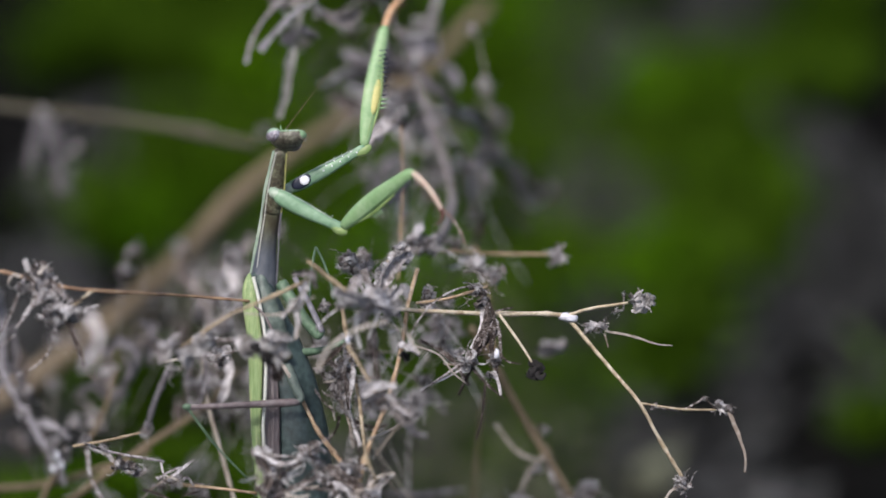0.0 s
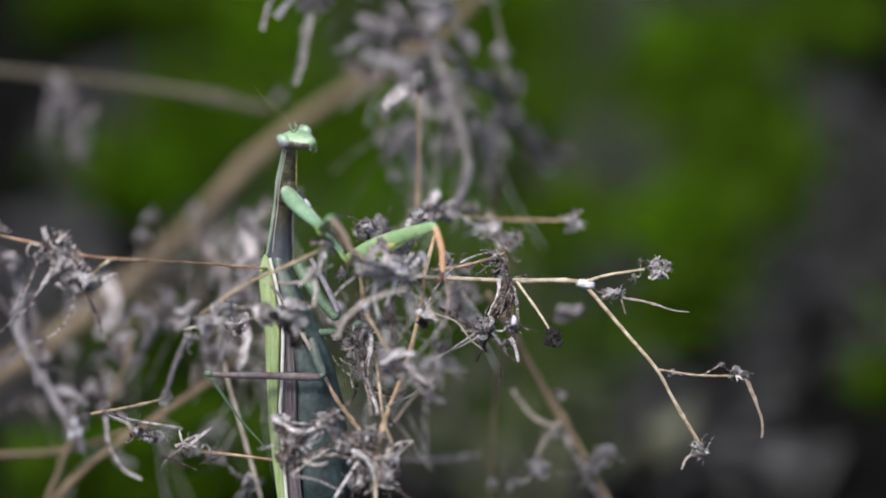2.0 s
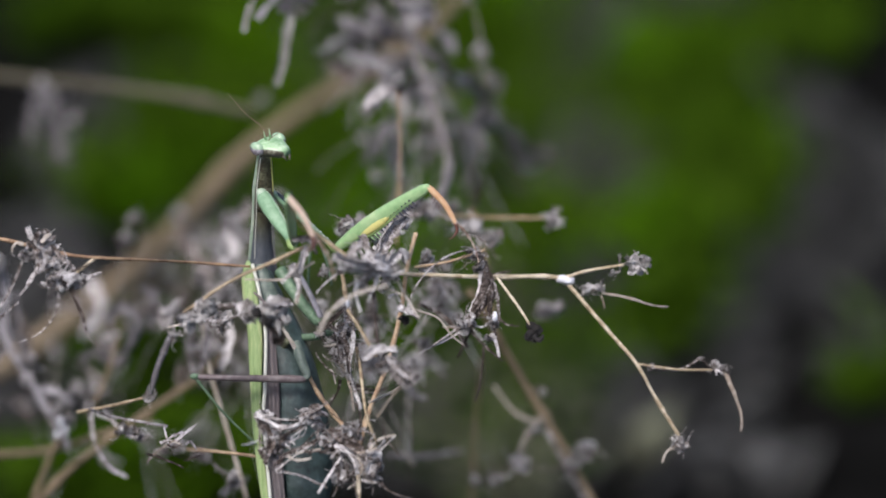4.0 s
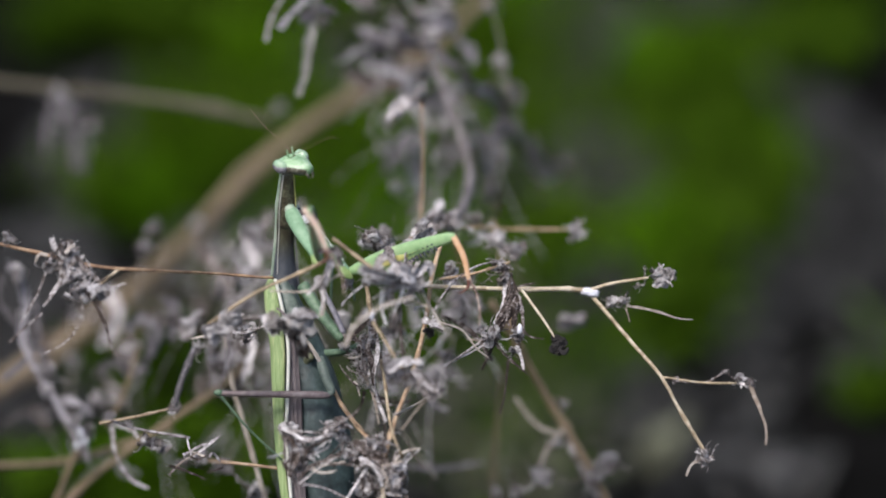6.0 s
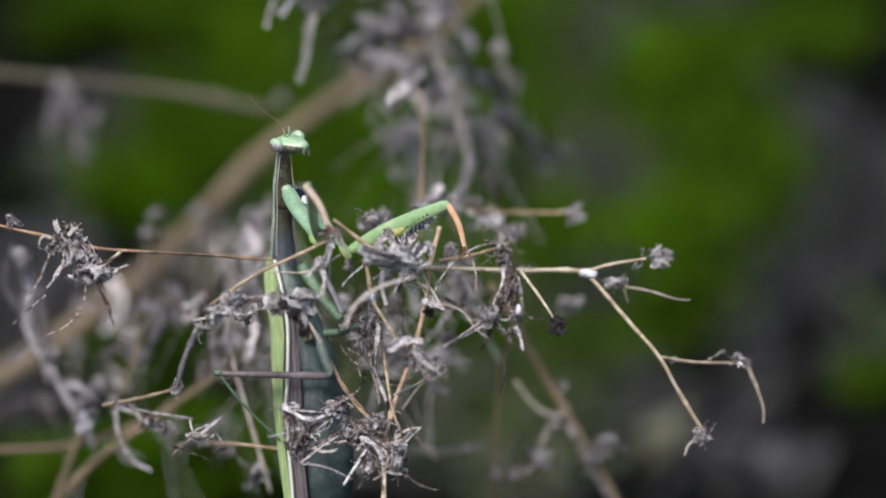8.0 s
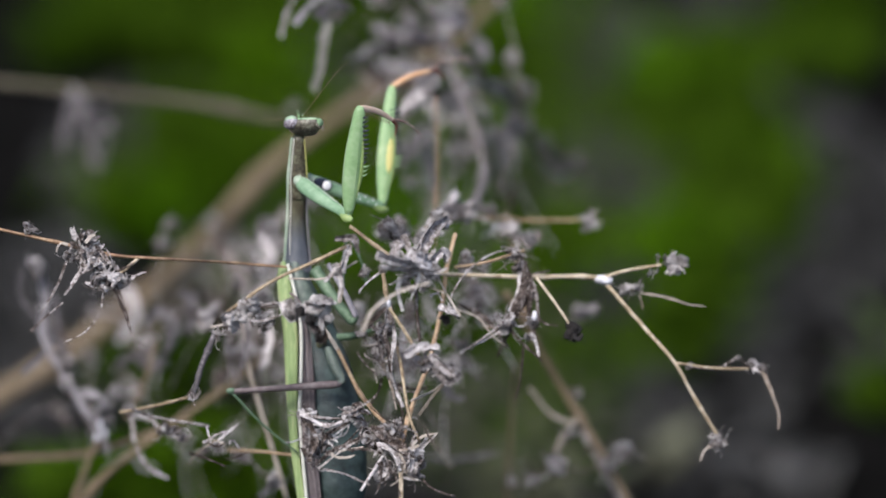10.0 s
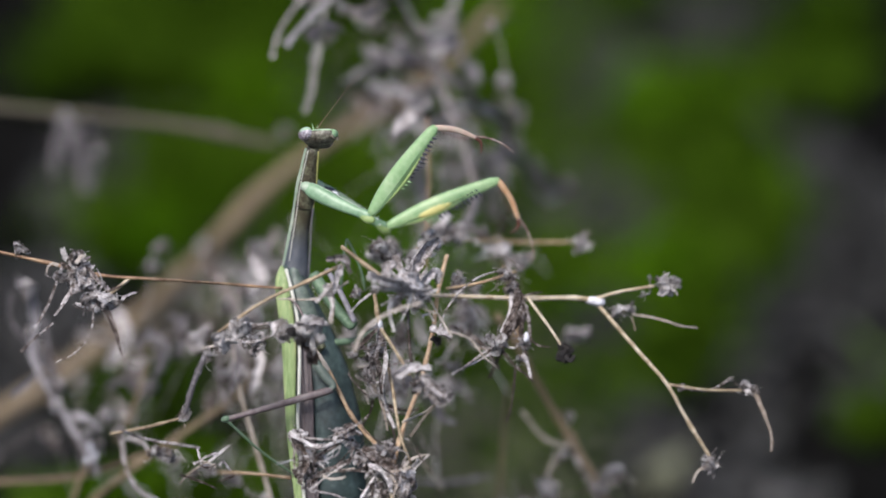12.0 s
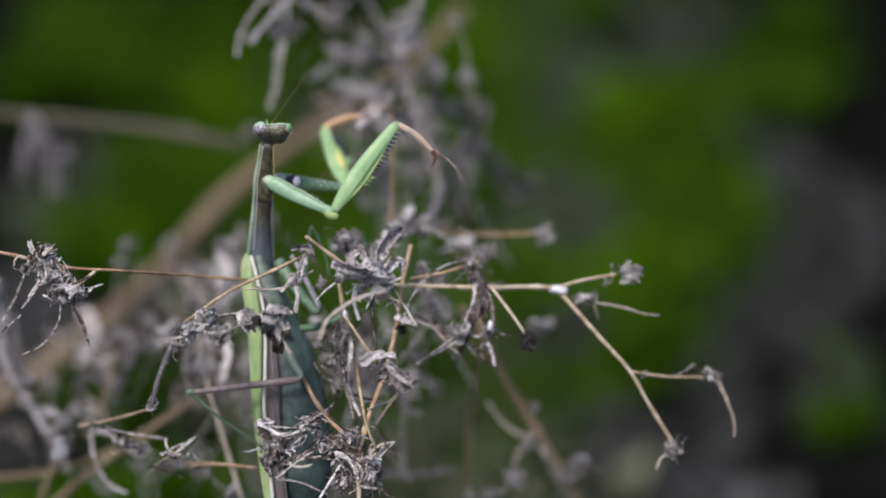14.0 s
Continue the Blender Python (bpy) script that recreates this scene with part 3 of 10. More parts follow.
def heads(plant, rows, droop=0.4, stretch=1.0):
    """A cluster of heads (place, size, bracts), joined to each other by thin bent stalks."""
    last = None
    for c, r, n in rows:
        ob = seed_head(plant, c, r, int(n * 1.3), droop=droop, stretch=stretch)
        if last and (Vector(c) - Vector(last)).length < 13:
            mid = (Vector(c) + Vector(last)) / 2 + Vector((0.6, 0.5, -1.2))
            stem(plant, [last, tuple(mid), c], 0.22, 0.16, HUSK_FINE, "pedicel", False)
        last = c


def tendril(plant, pts, r0, r1, material=HUSK_FINE, label=""):
    """A withered leaf hanging as a dry, folded shred: deep lengthwise creases that twist along it."""
    rng = random.Random(hash_of(pts))
    bm = bmesh.new()
    line = spline([mm(p) for p in pts], 9)
    spin, phase = rng.uniform(-5, 5), rng.uniform(0, 6)
    rings = []
    for i, p in enumerate(line):
        t = i / (len(line) - 1)
        d = (line[min(i + 1, len(line) - 1)] - line[max(i - 1, 0)]).normalized()
        a = d.orthogonal().normalized() if abs(d.y) > 0.9 else (Vector((0, -1, 0)) + d * d.y).normalized()
        b = d.cross(a)
        r = MM * (r0 + (r1 - r0) * t) * (1 + 0.16 * math.sin(9 * t + phase) + 0.12 * math.sin(27 * t + phase) + rng.uniform(-0.12, 0.12))
        ring = []
        for k in range(10):
            w = 2 * math.pi * k / 10 + spin * t
            deep = (1.15 if k % 2 else 0.5) * (1 + rng.uniform(-0.15, 0.15))
            ring.append(bm.verts.new(p + (a * math.cos(w) * 0.6 + b * math.sin(w)) * r * deep))
        rings.append(ring)
    for u, v in zip(rings, rings[1:]):
        for k in range(10):
            bm.faces.new((u[k], u[(k + 1) % 10], v[(k + 1) % 10], v[k]))
    bm.faces.new(rings[0][::-1])
    bm.faces.new(rings[-1])
    return part("withered_leaf", bm, material, plant, label, smooth=False)


def tangle(plant, x0, x1, z0, z1, d, count, seed):
    """Crossed, broken strands of dead leaf and stalk lodged between the heads."""
    rng = random.Random(seed)
    for i in range(count):
        a = Vector((rng.uniform(x0, x1), d + rng.uniform(-1.5, 1.5), rng.uniform(z0, z1)))
        w = Vector((rng.gauss(0, 1), rng.gauss(0, 0.3), rng.gauss(0, 0.6))).normalized() * rng.uniform(2, 6.5)
        k = Vector((rng.gauss(0, 0.45), rng.gauss(0, 0.3), rng.gauss(0, 0.45)))
        tendril(plant, [tuple(a), tuple(a + w * 0.5 + k), tuple(a + w + k * 0.4), tuple(a + w * 1.2 - k * 0.6)], rng.uniform(0.12, 0.32), rng.uniform(0.07, 0.16), PALE if i % 6 == 0 else HUSK_FINE)


def wisps(plant, at, size, count, seed):
    """Bleached, curled shreds standing out of a withered head."""
    rng = random.Random(500 + seed)
    a = Vector(at)
    for _ in range(count):
        d = Vector((rng.gauss(0, 1), rng.gauss(0, 0.6), rng.gauss(0, 1))).normalized()
        k = Vector((rng.gauss(0, 0.3), rng.gauss(0, 0.3), rng.gauss(0, 0.3))) * size
        tendril(plant, [tuple(a + d * size * 0.2), tuple(a + d * size * 0.6 + k * 0.6), tuple(a + d * size * rng.uniform(0.8, 1.15) + k * 0.4)], rng.uniform(0.12, 0.24), rng.uniform(0.05, 0.11), PALE_SHRED)


def front_plant():
    plant = thing("dried_wildflower", "withered grey-brown wildflower with straw stems and shrivelled seed heads", "dried plant")
    plant.matrix_basis = BASE
    # stalks
    stem(plant, [(-84.5, -10.0, 3.6), (-72.5, -9.4, 0.8), (-63.6, -9.0, -1.4), (-54.3, -13.0, -2.2), (-41.2, 3.4, -3.0), (-31.3, 6.6, -3.8)], 0.33, 0.28, RUST)
    stem(plant, [(-58.1, -8.6, -2.1), (-60.0, -9.6, -3.7), (-61.9, -10.6, -5.4)], 0.4, 0.3, STRAW)
    stem(plant, [(-42.0, -15.4, -11.8), (-33.7, -15.4, -6.3), (-26.2, -15.4, -2.9), (-19.8, -15.4, 0.1)], 0.32, 0.40, STRAW)
    stem(plant, [(-20.1, -15.4, 3.3), (-14.3, -15.4, -1.1), (-7.9, -15.4, -5.9)], 0.38, 0.45, STRAW, label="short tan broken stalk")
    stem(plant, [(-9.6, 2.2, -4.6), (-3.5, 6.2, -5.2), (11.9, 10.2, -5.8), (22.3, 13.0, -5.8), (26.4, 13.8, -6.4)], 0.45, 0.5, STRAW)
    stem(plant, [(25.4, 13.8, -6.4), (29.5, 13.0, -4.9), (36.7, 11.8, -3.7)], 0.36, 0.28, STRAW)
    stem(plant, [(26.5, 13.8, -7.1), (32.6, 12.2, -14.3), (38.7, 10.6, -21.5), (41.8, 11.4, -26.9), (44.4, 12.2, -31.3), (47.1, 13.0, -35.6)], 0.42, 0.30, STRAW)
    stem(plant, [(38.7, 10.6, -21.7), (46.0, 12.2, -22.8), (52.8, 13.8, -23.0)], 0.26, 0.24, STRAW)
    stem(plant, [(13.5, 9.0, -5.9), (17.0, 7.4, -10.7), (19.6, 6.2, -14.7)], 0.3, 0.22, STRAW)
    stem(plant, [(-14.5, 2.6, -4.8), (-13.4, 2.8, -11.6), (-11.4, 3.0, -21.3), (-9.9, -10.8, -29.9), (-7.9, -10.6, -35.4)], 0.42, 0.26, STRAW)
    stem(plant, [(-13.1, -15.4, -11.3), (-10.3, -16.8, -15.6), (-7.9, -17.5, -19.7)], 0.3, 0.3, STRAW)
    stem(plant, [(-11.4, -10.8, -51.9), (-11.3, -10.6, -44.2), (-11.3, -10.2, -34.9)], 0.55, 0.45, STRAW)
    stem(plant, [(-11.2, -10.2, -35.9), (-9.4, -8.8, -29.4), (-6.3, 4.2, -21.3), (-4.0, 6.2, -12.2), (-2.8, 8.2, -4.0), (-1.2, 10.6, 2.2)], 0.5, 0.45, RUST)
    stem(plant, [(-26.5, 5.2, -13.4), (-22.9, 4.8, -18.8), (-18.8, 4.4, -26.9), (-13.4, -10.0, -32.8)], 0.36, 0.45, RUST)
    stem(plant, [(-44.9, 33.6, -38.1), (-37.6, 14.2, -37.7), (-30.1, 12.2, -38.5)], 0.3, 0.3, RUST)
    stem(plant, [(-44.1, -15.4, -15.8), (-46.3, -15.4, -20.8), (-47.9, -15.4, -26.2)], 0.7, 0.5, LILAC_LEAF)
    stem(plant, [(-9.4, -10.4, -27.9), (-5.5, 2.8, -26.4), (-2.4, -17.5, -23.7)], 0.25, 0.22, PALE)
    stem(plant, [(-41.3, 34.8, -13.7), (-40.5, 34.8, -22.2), (-37.6, 34.8, -32.8), (-33.3, 33.6, -47.6)], 0.4, 0.45, PALE)
    stem(plant, [(-3.3, 1.8, -13.3), (-1.2, 1.8, -7.5), (3.2, 4.2, -2.8), (8.3, 7.4, -0.9), (11.9, 9.0, -2.2)], 0.17, 0.2, HUSK_FINE)
    stem(plant, [(-1.4, 6.6, -4.0), (4.7, 7.4, -3.0), (11.4, 9.0, -0.9)], 0.3, 0.28, RUST)
    stem(plant, [(-0.4, 6.2, -19.8), (3.2, 6.6, -17.3), (6.8, 7.4, -14.8)], 0.2, 0.28, HUSK_FINE)
    stem(plant, [(-1.4, 6.6, -11.7), (2.7, 6.6, -13.2), (5.2, 6.6, -16.3), (7.6, 7.4, -18.3)], 0.2, 0.16, PALE)
    stem(plant, [(-5.2, 40.8, 0.1), (-4.8, 40.8, 9.2), (-4.5, 40.8, 18.3), (-4.8, 40.8, 29.0)], 0.24, 0.18, RUST)
    stem(plant, [(-2.6, 43.2, 5.7), (4.9, 43.2, 5.7), (12.5, 48.0, 5.3), (23.2, 45.6, 5.2)], 0.28, 0.24, RUST)
    stem(plant, [(-18.4, -13.0, -43.8), (-13.4, -9.2, -36.0), (-11.2, -9.8, -32.0)], 0.3, 0.35, HUSK_FINE)
    stem(plant, [(6.3, 9.8, -20.5), (9.9, 9.0, -12.2), (11.2, 9.0, -4.0)], 0.3, 0.4, HUSK_FINE)
    stem(plant, [(-32.7, -15.4, -10.3), (-40.2, -15.4, -11.3)], 0.3, 0.4, HUSK_FINE)
    stem(plant, [(-18.8, -15.4, -2.9), (-24.3, -15.4, -5.9), (-31.2, -15.4, -5.9)], 0.25, 0.18, PALE)
    # shrivelled heads with curled bracts
    heads(plant, [((-67.7, -9.4, 1.3), 2.5, 20), ((-70.3, -10.0, -1.1), 2.1, 16), ((-66.3, -10.2, -2.1), 2.3, 18), ((-63.9, -11.2, -5.4), 2.6, 24), ((-60.7, -10.8, -5.9), 1.8, 14), ((-77.7, -9.8, 3.6), 1.5, 12)])
    for at, size in (((-38.1, -16.8, -10.6), 2.2), ((-40.9, -16.8, -12.8), 2.2), ((-25.6, -17.5, -10.6), 1.8)):
        seed_head(plant, at, size, 20, PALE_BRACT, stretch=1.2, core=0.45, label="bleached shaggy seed head", papery=True)
    for pts, a, b in [([(-43.8, 62.4, -13.1), (-42.6, 62.4, -17.5), (-44.2, 62.4, -21.9), (-43.5, 62.4, -26.3)], 0.7, 0.25), ([(-47.1, 67.2, -14.5), (-45.5, 67.2, -20.0), (-48.4, 67.2, -27.5)], 0.6, 0.3), ([(-39.2, 69.6, -16.5), (-40.6, 69.6, -23.2), (-38.1, 69.6, -30.9)], 0.6, 0.3), ([(-41.4, 57.6, -13.0), (-40.3, 57.6, -16.3), (-41.1, 57.6, -21.7)], 0.5, 0.2)]:
        tendril(plant, pts, a, b)
    for at, size in (((-30.3, -18.0, -11.3), 2.1), ((-27.3, -18.0, -11.8), 2.0), ((-25.0, -17.0, -12.2), 2.2)):
        seed_head(plant, at, size, 6, PALE_BRACT, stretch=0.8, core=1.0, label="bleached round seed head", papery=True)
    # small black lumps paint the shaded hollow between the bleached heads
    for at in ((-28.7, -20.0, -11.6), (-27.4, -20.0, -13.3)):
        seed_head(plant, at, 0.9, 4, DARKHUSK, core=0.9, label="black lump painting the shade in the seed head's hollow")
    heads(plant, [((-41.4, -15.4, -13.3), 1.6, 14), ((-43.6, -15.4, -15.6), 1.5, 12), ((-36.1, 4.2, -13.7), 2.6, 18), ((-48.1, -15.4, -26.3), 1.4, 12), ((-24.3, -15.4, -9.8), 1.2, 8)])
    for at, size, count in [((-22.0, -16.8, -4.3), 1.2, 8), ((-8.9, -17.0, -4.4), 1.5, 12), ((-5.2, -16.0, -4.0), 1.2, 10)]:
        seed_head(plant, at, size, count, PALE_BRACT, stretch=1.6, core=0.3, label="bleached papery seed head", papery=True)
    # the crumpled bleached leaves of the nearest head, and those over the belly
    for pts, half in [([(-7.8, -4.0, -2.1), (-6.4, -3.0, 0.6), (-4.9, -2.0, 3.3), (-2.7, -1.0, 5.1)], 1.15), ([(-8.4, -3.0, -1.3), (-6.8, -2.0, 2.2), (-4.8, -1.0, 4.2), (-2.5, -1.0, 3.5)], 0.7), ([(-8.4, -5.0, -2.9), (-9.9, -5.0, -0.7), (-10.9, -4.0, 1.8)], 1.1), ([(-8.3, -17.0, -3.3), (-5.9, -16.0, -2.9), (-3.7, -15.0, -1.7), (-3.0, -15.0, -3.4)], 1.0), ([(-8.1, -20.0, -3.5), (-11.4, -23.0, -2.8), (-15.2, -25.0, -1.6)], 1.15), ([(-8.5, -19.0, -4.3), (-11.5, -22.0, -4.9), (-14.6, -24.0, -4.0)], 0.8), ([(-8.0, -17.0, -3.9), (-6.4, -17.0, -5.7), (-3.9, -16.0, -4.7)], 1.1), ([(-9.0, -18.0, -4.2), (-10.1, -18.0, -6.3), (-8.7, -17.0, -8.5)], 0.95), ([(-9.9, -20.0, -1.5), (-7.8, -20.0, -3.2), (-5.7, -18.0, -4.3)], 1.5), ([(-10.5, -18.0, 0.3), (-11.5, -19.0, -1.3), (-10.5, -19.0, -3.2)], 1.0), ([(-22.7, -17.0, 1.2), (-20.1, -17.0, 1.0), (-18.5, -17.0, -1.5)], 0.8), ([(-20.1, -17.0, -0.2), (-21.1, -17.0, -2.9), (-21.5, -17.0, -5.2)], 0.75), ([(-32.1, -16.0, -10.0), (-30.5, -17.0, -12.6), (-28.5, -17.0, -11.8)], 1.1), ([(-28.9, -17.0, -11.2), (-25.7, -18.0, -10.6), (-23.1, -17.0, -10.0)], 1.4), ([(-10.5, -20.0, -19.5), (-7.5, -20.0, -18.2), (-4.4, -20.0, -18.9)], 1.0), ([(-6.1, -20.0, -19.5), (-3.1, -20.0, -21.7), (-0.6, -20.0, -23.9)], 1.0), ([(-5.4, -20.0, -21.7), (-2.8, -20.0, -24.3), (-0.6, -20.0, -22.7)], 0.7)]:
        leaf(plant, pts, half, CRUMPLED, "crumpled bleached leaf", cup=0.8)
    for pts, half in [([(-27.8, -16.0, -12.4), (-25.4, -16.0, -14.8), (-24.6, -15.0, -17.6)], 1.2), ([(-13.5, 1.0, -10.8), (-13.9, 1.0, -13.9), (-15.4, 1.0, -16.9), (-14.6, 1.0, -21.2)], 0.8), ([(-12.7, 1.0, -12.8), (-12.2, 1.0, -16.9), (-13.0, 1.0, -21.9), (-11.7, 1.0, -27.0), (-11.0, -13.0, -28.9)], 0.45), ([(-13.9, 1.0, -11.2), (-15.8, 1.0, -13.2), (-17.6, 1.0, -15.1), (-18.6, 1.0, -13.8)], 0.45), ([(-16.8, 1.0, -14.5), (-15.2, 1.0, -15.9), (-13.9, 1.0, -18.8), (-13.3, 1.0, -23.1)], 0.65), ([(-16.6, -11.0, -32.5), (-13.3, -11.0, -35.1), (-10.1, -11.0, -37.8)], 1.04), ([(-15.6, -12.0, -35.5), (-13.0, -12.0, -37.5), (-11.6, -12.0, -40.5)], 0.88), ([(-28.9, -12.0, -30.4), (-26.6, -12.0, -34.3), (-27.7, -12.0, -38.7)], 0.66), ([(-29.3, -13.0, -30.0), (-24.5, -13.0, -32.5), (-20.5, -13.0, -31.5)], 0.50), ([(-19.9, -13.0, -30.4), (-18.4, -13.0, -29.1), (-16.5, -13.0, -30.0)], 0.72), ([(-9.9, -12.0, -40.5), (-8.9, -12.0, -37.6), (-6.7, -12.0, -34.4)], 0.50), ([(-4.5, 0.0, -11.5), (-2.4, 0.0, -12.3), (-0.8, 0.0, -13.3)], 1.1), ([(-0.8, 14.0, -10.8), (3.3, 14.0, -12.7), (5.9, 12.0, -15.0), (8.4, 12.0, -18.7)], 0.55)]:
        leaf(plant, pts, half, cup=0.9)
    for pts in ([(-28.7, -11.0, -30.3), (-24.9, -11.0, -30.8), (-20.6, -10.0, -31.0)], [(-27.8, -11.0, -37.3), (-24.4, -11.0, -34.9), (-20.6, -10.0, -32.1)], [(-26.0, -11.0, -39.9), (-22.4, -11.0, -37.1), (-17.8, -10.0, -34.2)], [(-28.4, -11.0, -31.1), (-27.6, -11.0, -33.9), (-28.0, -11.0, -37.1)], [(-18.4, -10.0, -30.4), (-15.9, -10.0, -35.0), (-13.2, -10.0, -39.5)], [(-23.9, -11.0, -34.7), (-21.2, -11.0, -33.7), (-20.4, -10.0, -31.7)], [(-26.9, -11.0, -31.9), (-23.9, -11.0, -32.7), (-21.4, -10.0, -32.3)], [(-14.4, -10.0, -36.0), (-12.0, -10.0, -35.0), (-10.0, -10.0, -36.6)], [(-14.4, -10.0, -37.2), (-12.0, -10.0, -36.2), (-9.4, -10.0, -38.2)], [(-9.4, -10.0, -41.0), (-7.8, -10.0, -37.0), (-4.9, -10.0, -33.9)]):
        tendril(plant, pts, 0.17, 0.13, PALE_SHRED)
    tendril(plant, [(-7.0, -16.0, -4.9), (-5.3, -15.0, -7.2), (-3.7, -15.0, -10.1)], 0.16, 0.1)
    stem(plant, [(-8.4, -15.0, -6.7), (-8.2, -14.0, -12.5), (-7.7, -14.0, -17.7)], 0.4, 0.34, HUSK_FINE)
    bm = bmesh.new()
    ball(bm, mm((-13.5, 1.0, -10.6)), (0.4 * MM, 0.35 * MM, 0.8 * MM), 10, 8, 0.35)
    part("white_down", bm, DOWN, plant, "lilac-white down on the joint")
    for pts, a, b in [([(-7.5, -17.5, -4.3), (-10.3, -19.6, -3.1), (-13.4, -21.0, -2.5), (-14.6, -21.0, -3.3)], 0.5, 0.14), ([(-7.5, -17.5, -4.3), (-9.9, -18.9, -5.6), (-13.0, -20.3, -7.2)], 0.46, 0.12), ([(-7.5, -17.5, -4.3), (-5.2, -18.2, -5.2), (-2.8, -18.2, -4.3)], 0.42, 0.14), ([(-7.7, -17.5, -4.5), (-8.1, -17.5, -7.0), (-9.5, -16.8, -10.0)], 0.38, 0.1), ([(-7.7, -17.5, -4.1), (-9.3, -16.8, -1.5), (-10.9, -16.1, 0.5)], 0.42, 0.16), ([(-7.7, -17.5, -4.1), (-6.0, -16.8, -2.3), (-4.8, -16.8, -0.5)], 0.36, 0.14), ([(-8.4, 4.2, -6.5), (-7.2, 9.0, -2.2), (-5.8, 13.8, 1.7), (-4.3, 14.6, 4.7)], 0.5, 0.5),
                      ([(-9.6, 8.2, -3.0), (-8.2, 12.2, 0.1), (-7.0, 13.8, 2.4)], 0.5, 0.4), ([(-24.6, -16.8, -6.6), (-22.6, -16.8, -4.3), (-20.4, -16.8, -1.9)], 0.32, 0.2), ([(-22.4, -16.8, -4.5), (-21.6, -16.8, -6.8), (-22.2, -16.8, -9.6)], 0.4, 0.14), ([(-11.1, -18.9, -5.8), (-11.5, -17.5, -8.8), (-10.7, -16.1, -11.8)], 0.4, 0.25)]:
        tendril(plant, pts, a, b, PALE_SHRED)
    heads(plant, [((-5.7, 4.8, -2.1), 1.5, 12), ((-8.6, 5.2, 0.9), 1.3, 10), ((-7.0, 2.8, -7.2), 1.5, 12), ((-12.1, 4.0, -0.1), 1.4, 10), ((-5.0, 3.6, -5.5), 1.4, 10), ((-14.3, -15.4, -4.5), 1.0, 8), ((-17.8, 5.2, -4.6), 1.2, 8), ((-17.8, 5.2, -4.5), 1.6, 12)])
    heads(plant, [((-14.7, 2.6, -15.4), 2.5, 22), ((-18.7, 2.8, -16.0), 1.2, 10), ((-15.3, 2.8, -19.5), 2.0, 18), ((-13.6, 2.8, -22.8), 1.3, 12), ((-6.5, -18.2, -20.5), 2.3, 18), ((-3.6, -18.9, -22.5), 1.8, 14), ((-1.8, -18.9, -22.9), 1.4, 12)])
    seed_head(plant, (-3.3, 1.8, -13.5), 1.4, 12, DARKHUSK, core=0.6, label="small dark shrivelled pod")
    heads(plant, [((-19.8, -10.4, -30.1), 1.9, 18), ((-27.9, -10.4, -31.1), 1.9, 18), ((-25.4, -10.4, -34.7), 2.4, 22), ((-26.9, -10.2, -37.4), 1.8, 16), ((-18.0, -10.4, -32.1), 1.6, 14), ((-13.3, -10.2, -33.5), 2.3, 20), ((-9.2, -10.4, -38.6), 2.4, 22), ((-13.9, -9.8, -40.4), 2.3, 20), ((-11.4, -10.6, -31.9), 1.5, 12), ((-16.2, -10.0, -34.9), 1.9, 16), ((-8.4, -10.2, -40.9), 1.5, 12)], droop=0.2, stretch=1.2)
    heads(plant, [((9.9, 9.0, -1.4), 2.0, 16), ((11.2, 9.0, -3.8), 1.6, 12), ((7.8, 7.4, -14.0), 2.1, 18), ((12.7, 8.2, -13.4), 1.6, 14), ((11.9, 7.4, -16.9), 1.1, 10)], droop=0.8, stretch=1.2)
    for pts, a, b in [([(10.3, 9.0, -1.7), (11.4, 8.2, -6.1), (9.8, 7.8, -10.7), (8.0, 7.4, -14.2)], 0.6, 0.45), ([(11.2, 9.0, -3.0), (12.7, 8.6, -7.3), (12.1, 8.2, -12.2), (13.3, 7.8, -16.7)], 0.5, 0.3), ([(11.9, 9.0, -4.8), (13.5, 8.6, -9.1), (13.8, 8.2, -14.1)], 0.35, 0.25), ([(12.4, 7.8, -16.1), (13.4, 7.8, -18.1), (13.9, 7.8, -20.4)], 0.45, 0.15), ([(10.7, 9.0, -2.5), (10.3, 8.6, -8.1), (8.6, 7.8, -12.2)], 0.45, 0.3)]:
        tendril(plant, pts, a, b)
    seed_head(plant, (24.7, 43.2, 5.1), 1.9, 22)
    seed_head(plant, (-13.4, 10.2, 3.6), 2.4, 16, HUSK, droop=0.5, core=0.85, label="rounded shaggy seed head")
    seed_head(plant, (-11.6, 10.6, 2.0), 1.9, 12, HUSK, droop=0.5, core=0.8)
    seed_head(plant, (-4.3, 14.6, 4.2), 1.8, 14, PALE_BRACT, droop=-1.6, stretch=1.5, papery=True, label="pale upright seed head")
    seed_head(plant, (-7.0, 13.8, 1.3), 1.5, 12, PALE_BRACT, droop=-1.2, stretch=1.5, papery=True, label="pale upright seed head")
    tendril(plant, [(-7.4, 13.8, 1.3), (-6.1, 14.6, 3.7), (-3.5, 15.0, 5.5)], 0.5, 0.35, PALE)
    heads(plant, [((29.7, 13.4, -8.2), 1.5, 14), ((32.1, 13.4, -7.7), 1.3, 14), ((47.1, 13.0, -36.5), 1.9, 20), ((53.3, 13.8, -22.4), 1.3, 12), ((55.4, 13.8, -23.0), 1.1, 10), ((50.7, 13.4, -20.9), 0.8, 10), ((41.4, 11.0, -22.5), 0.9, 8), ((34.7, 12.6, -5.1), 0.9, 8), ((36.0, 12.2, -2.2), 0.8, 8)], droop=0.1)
    for at, size in (((38.8, 11.8, -3.6), 2.0), ((40.5, 11.8, -3.4), 1.7)):
        seed_head(plant, at, size, 26, PALE_BRACT, droop=-0.3, label="bleached shaggy seed head", papery=True)
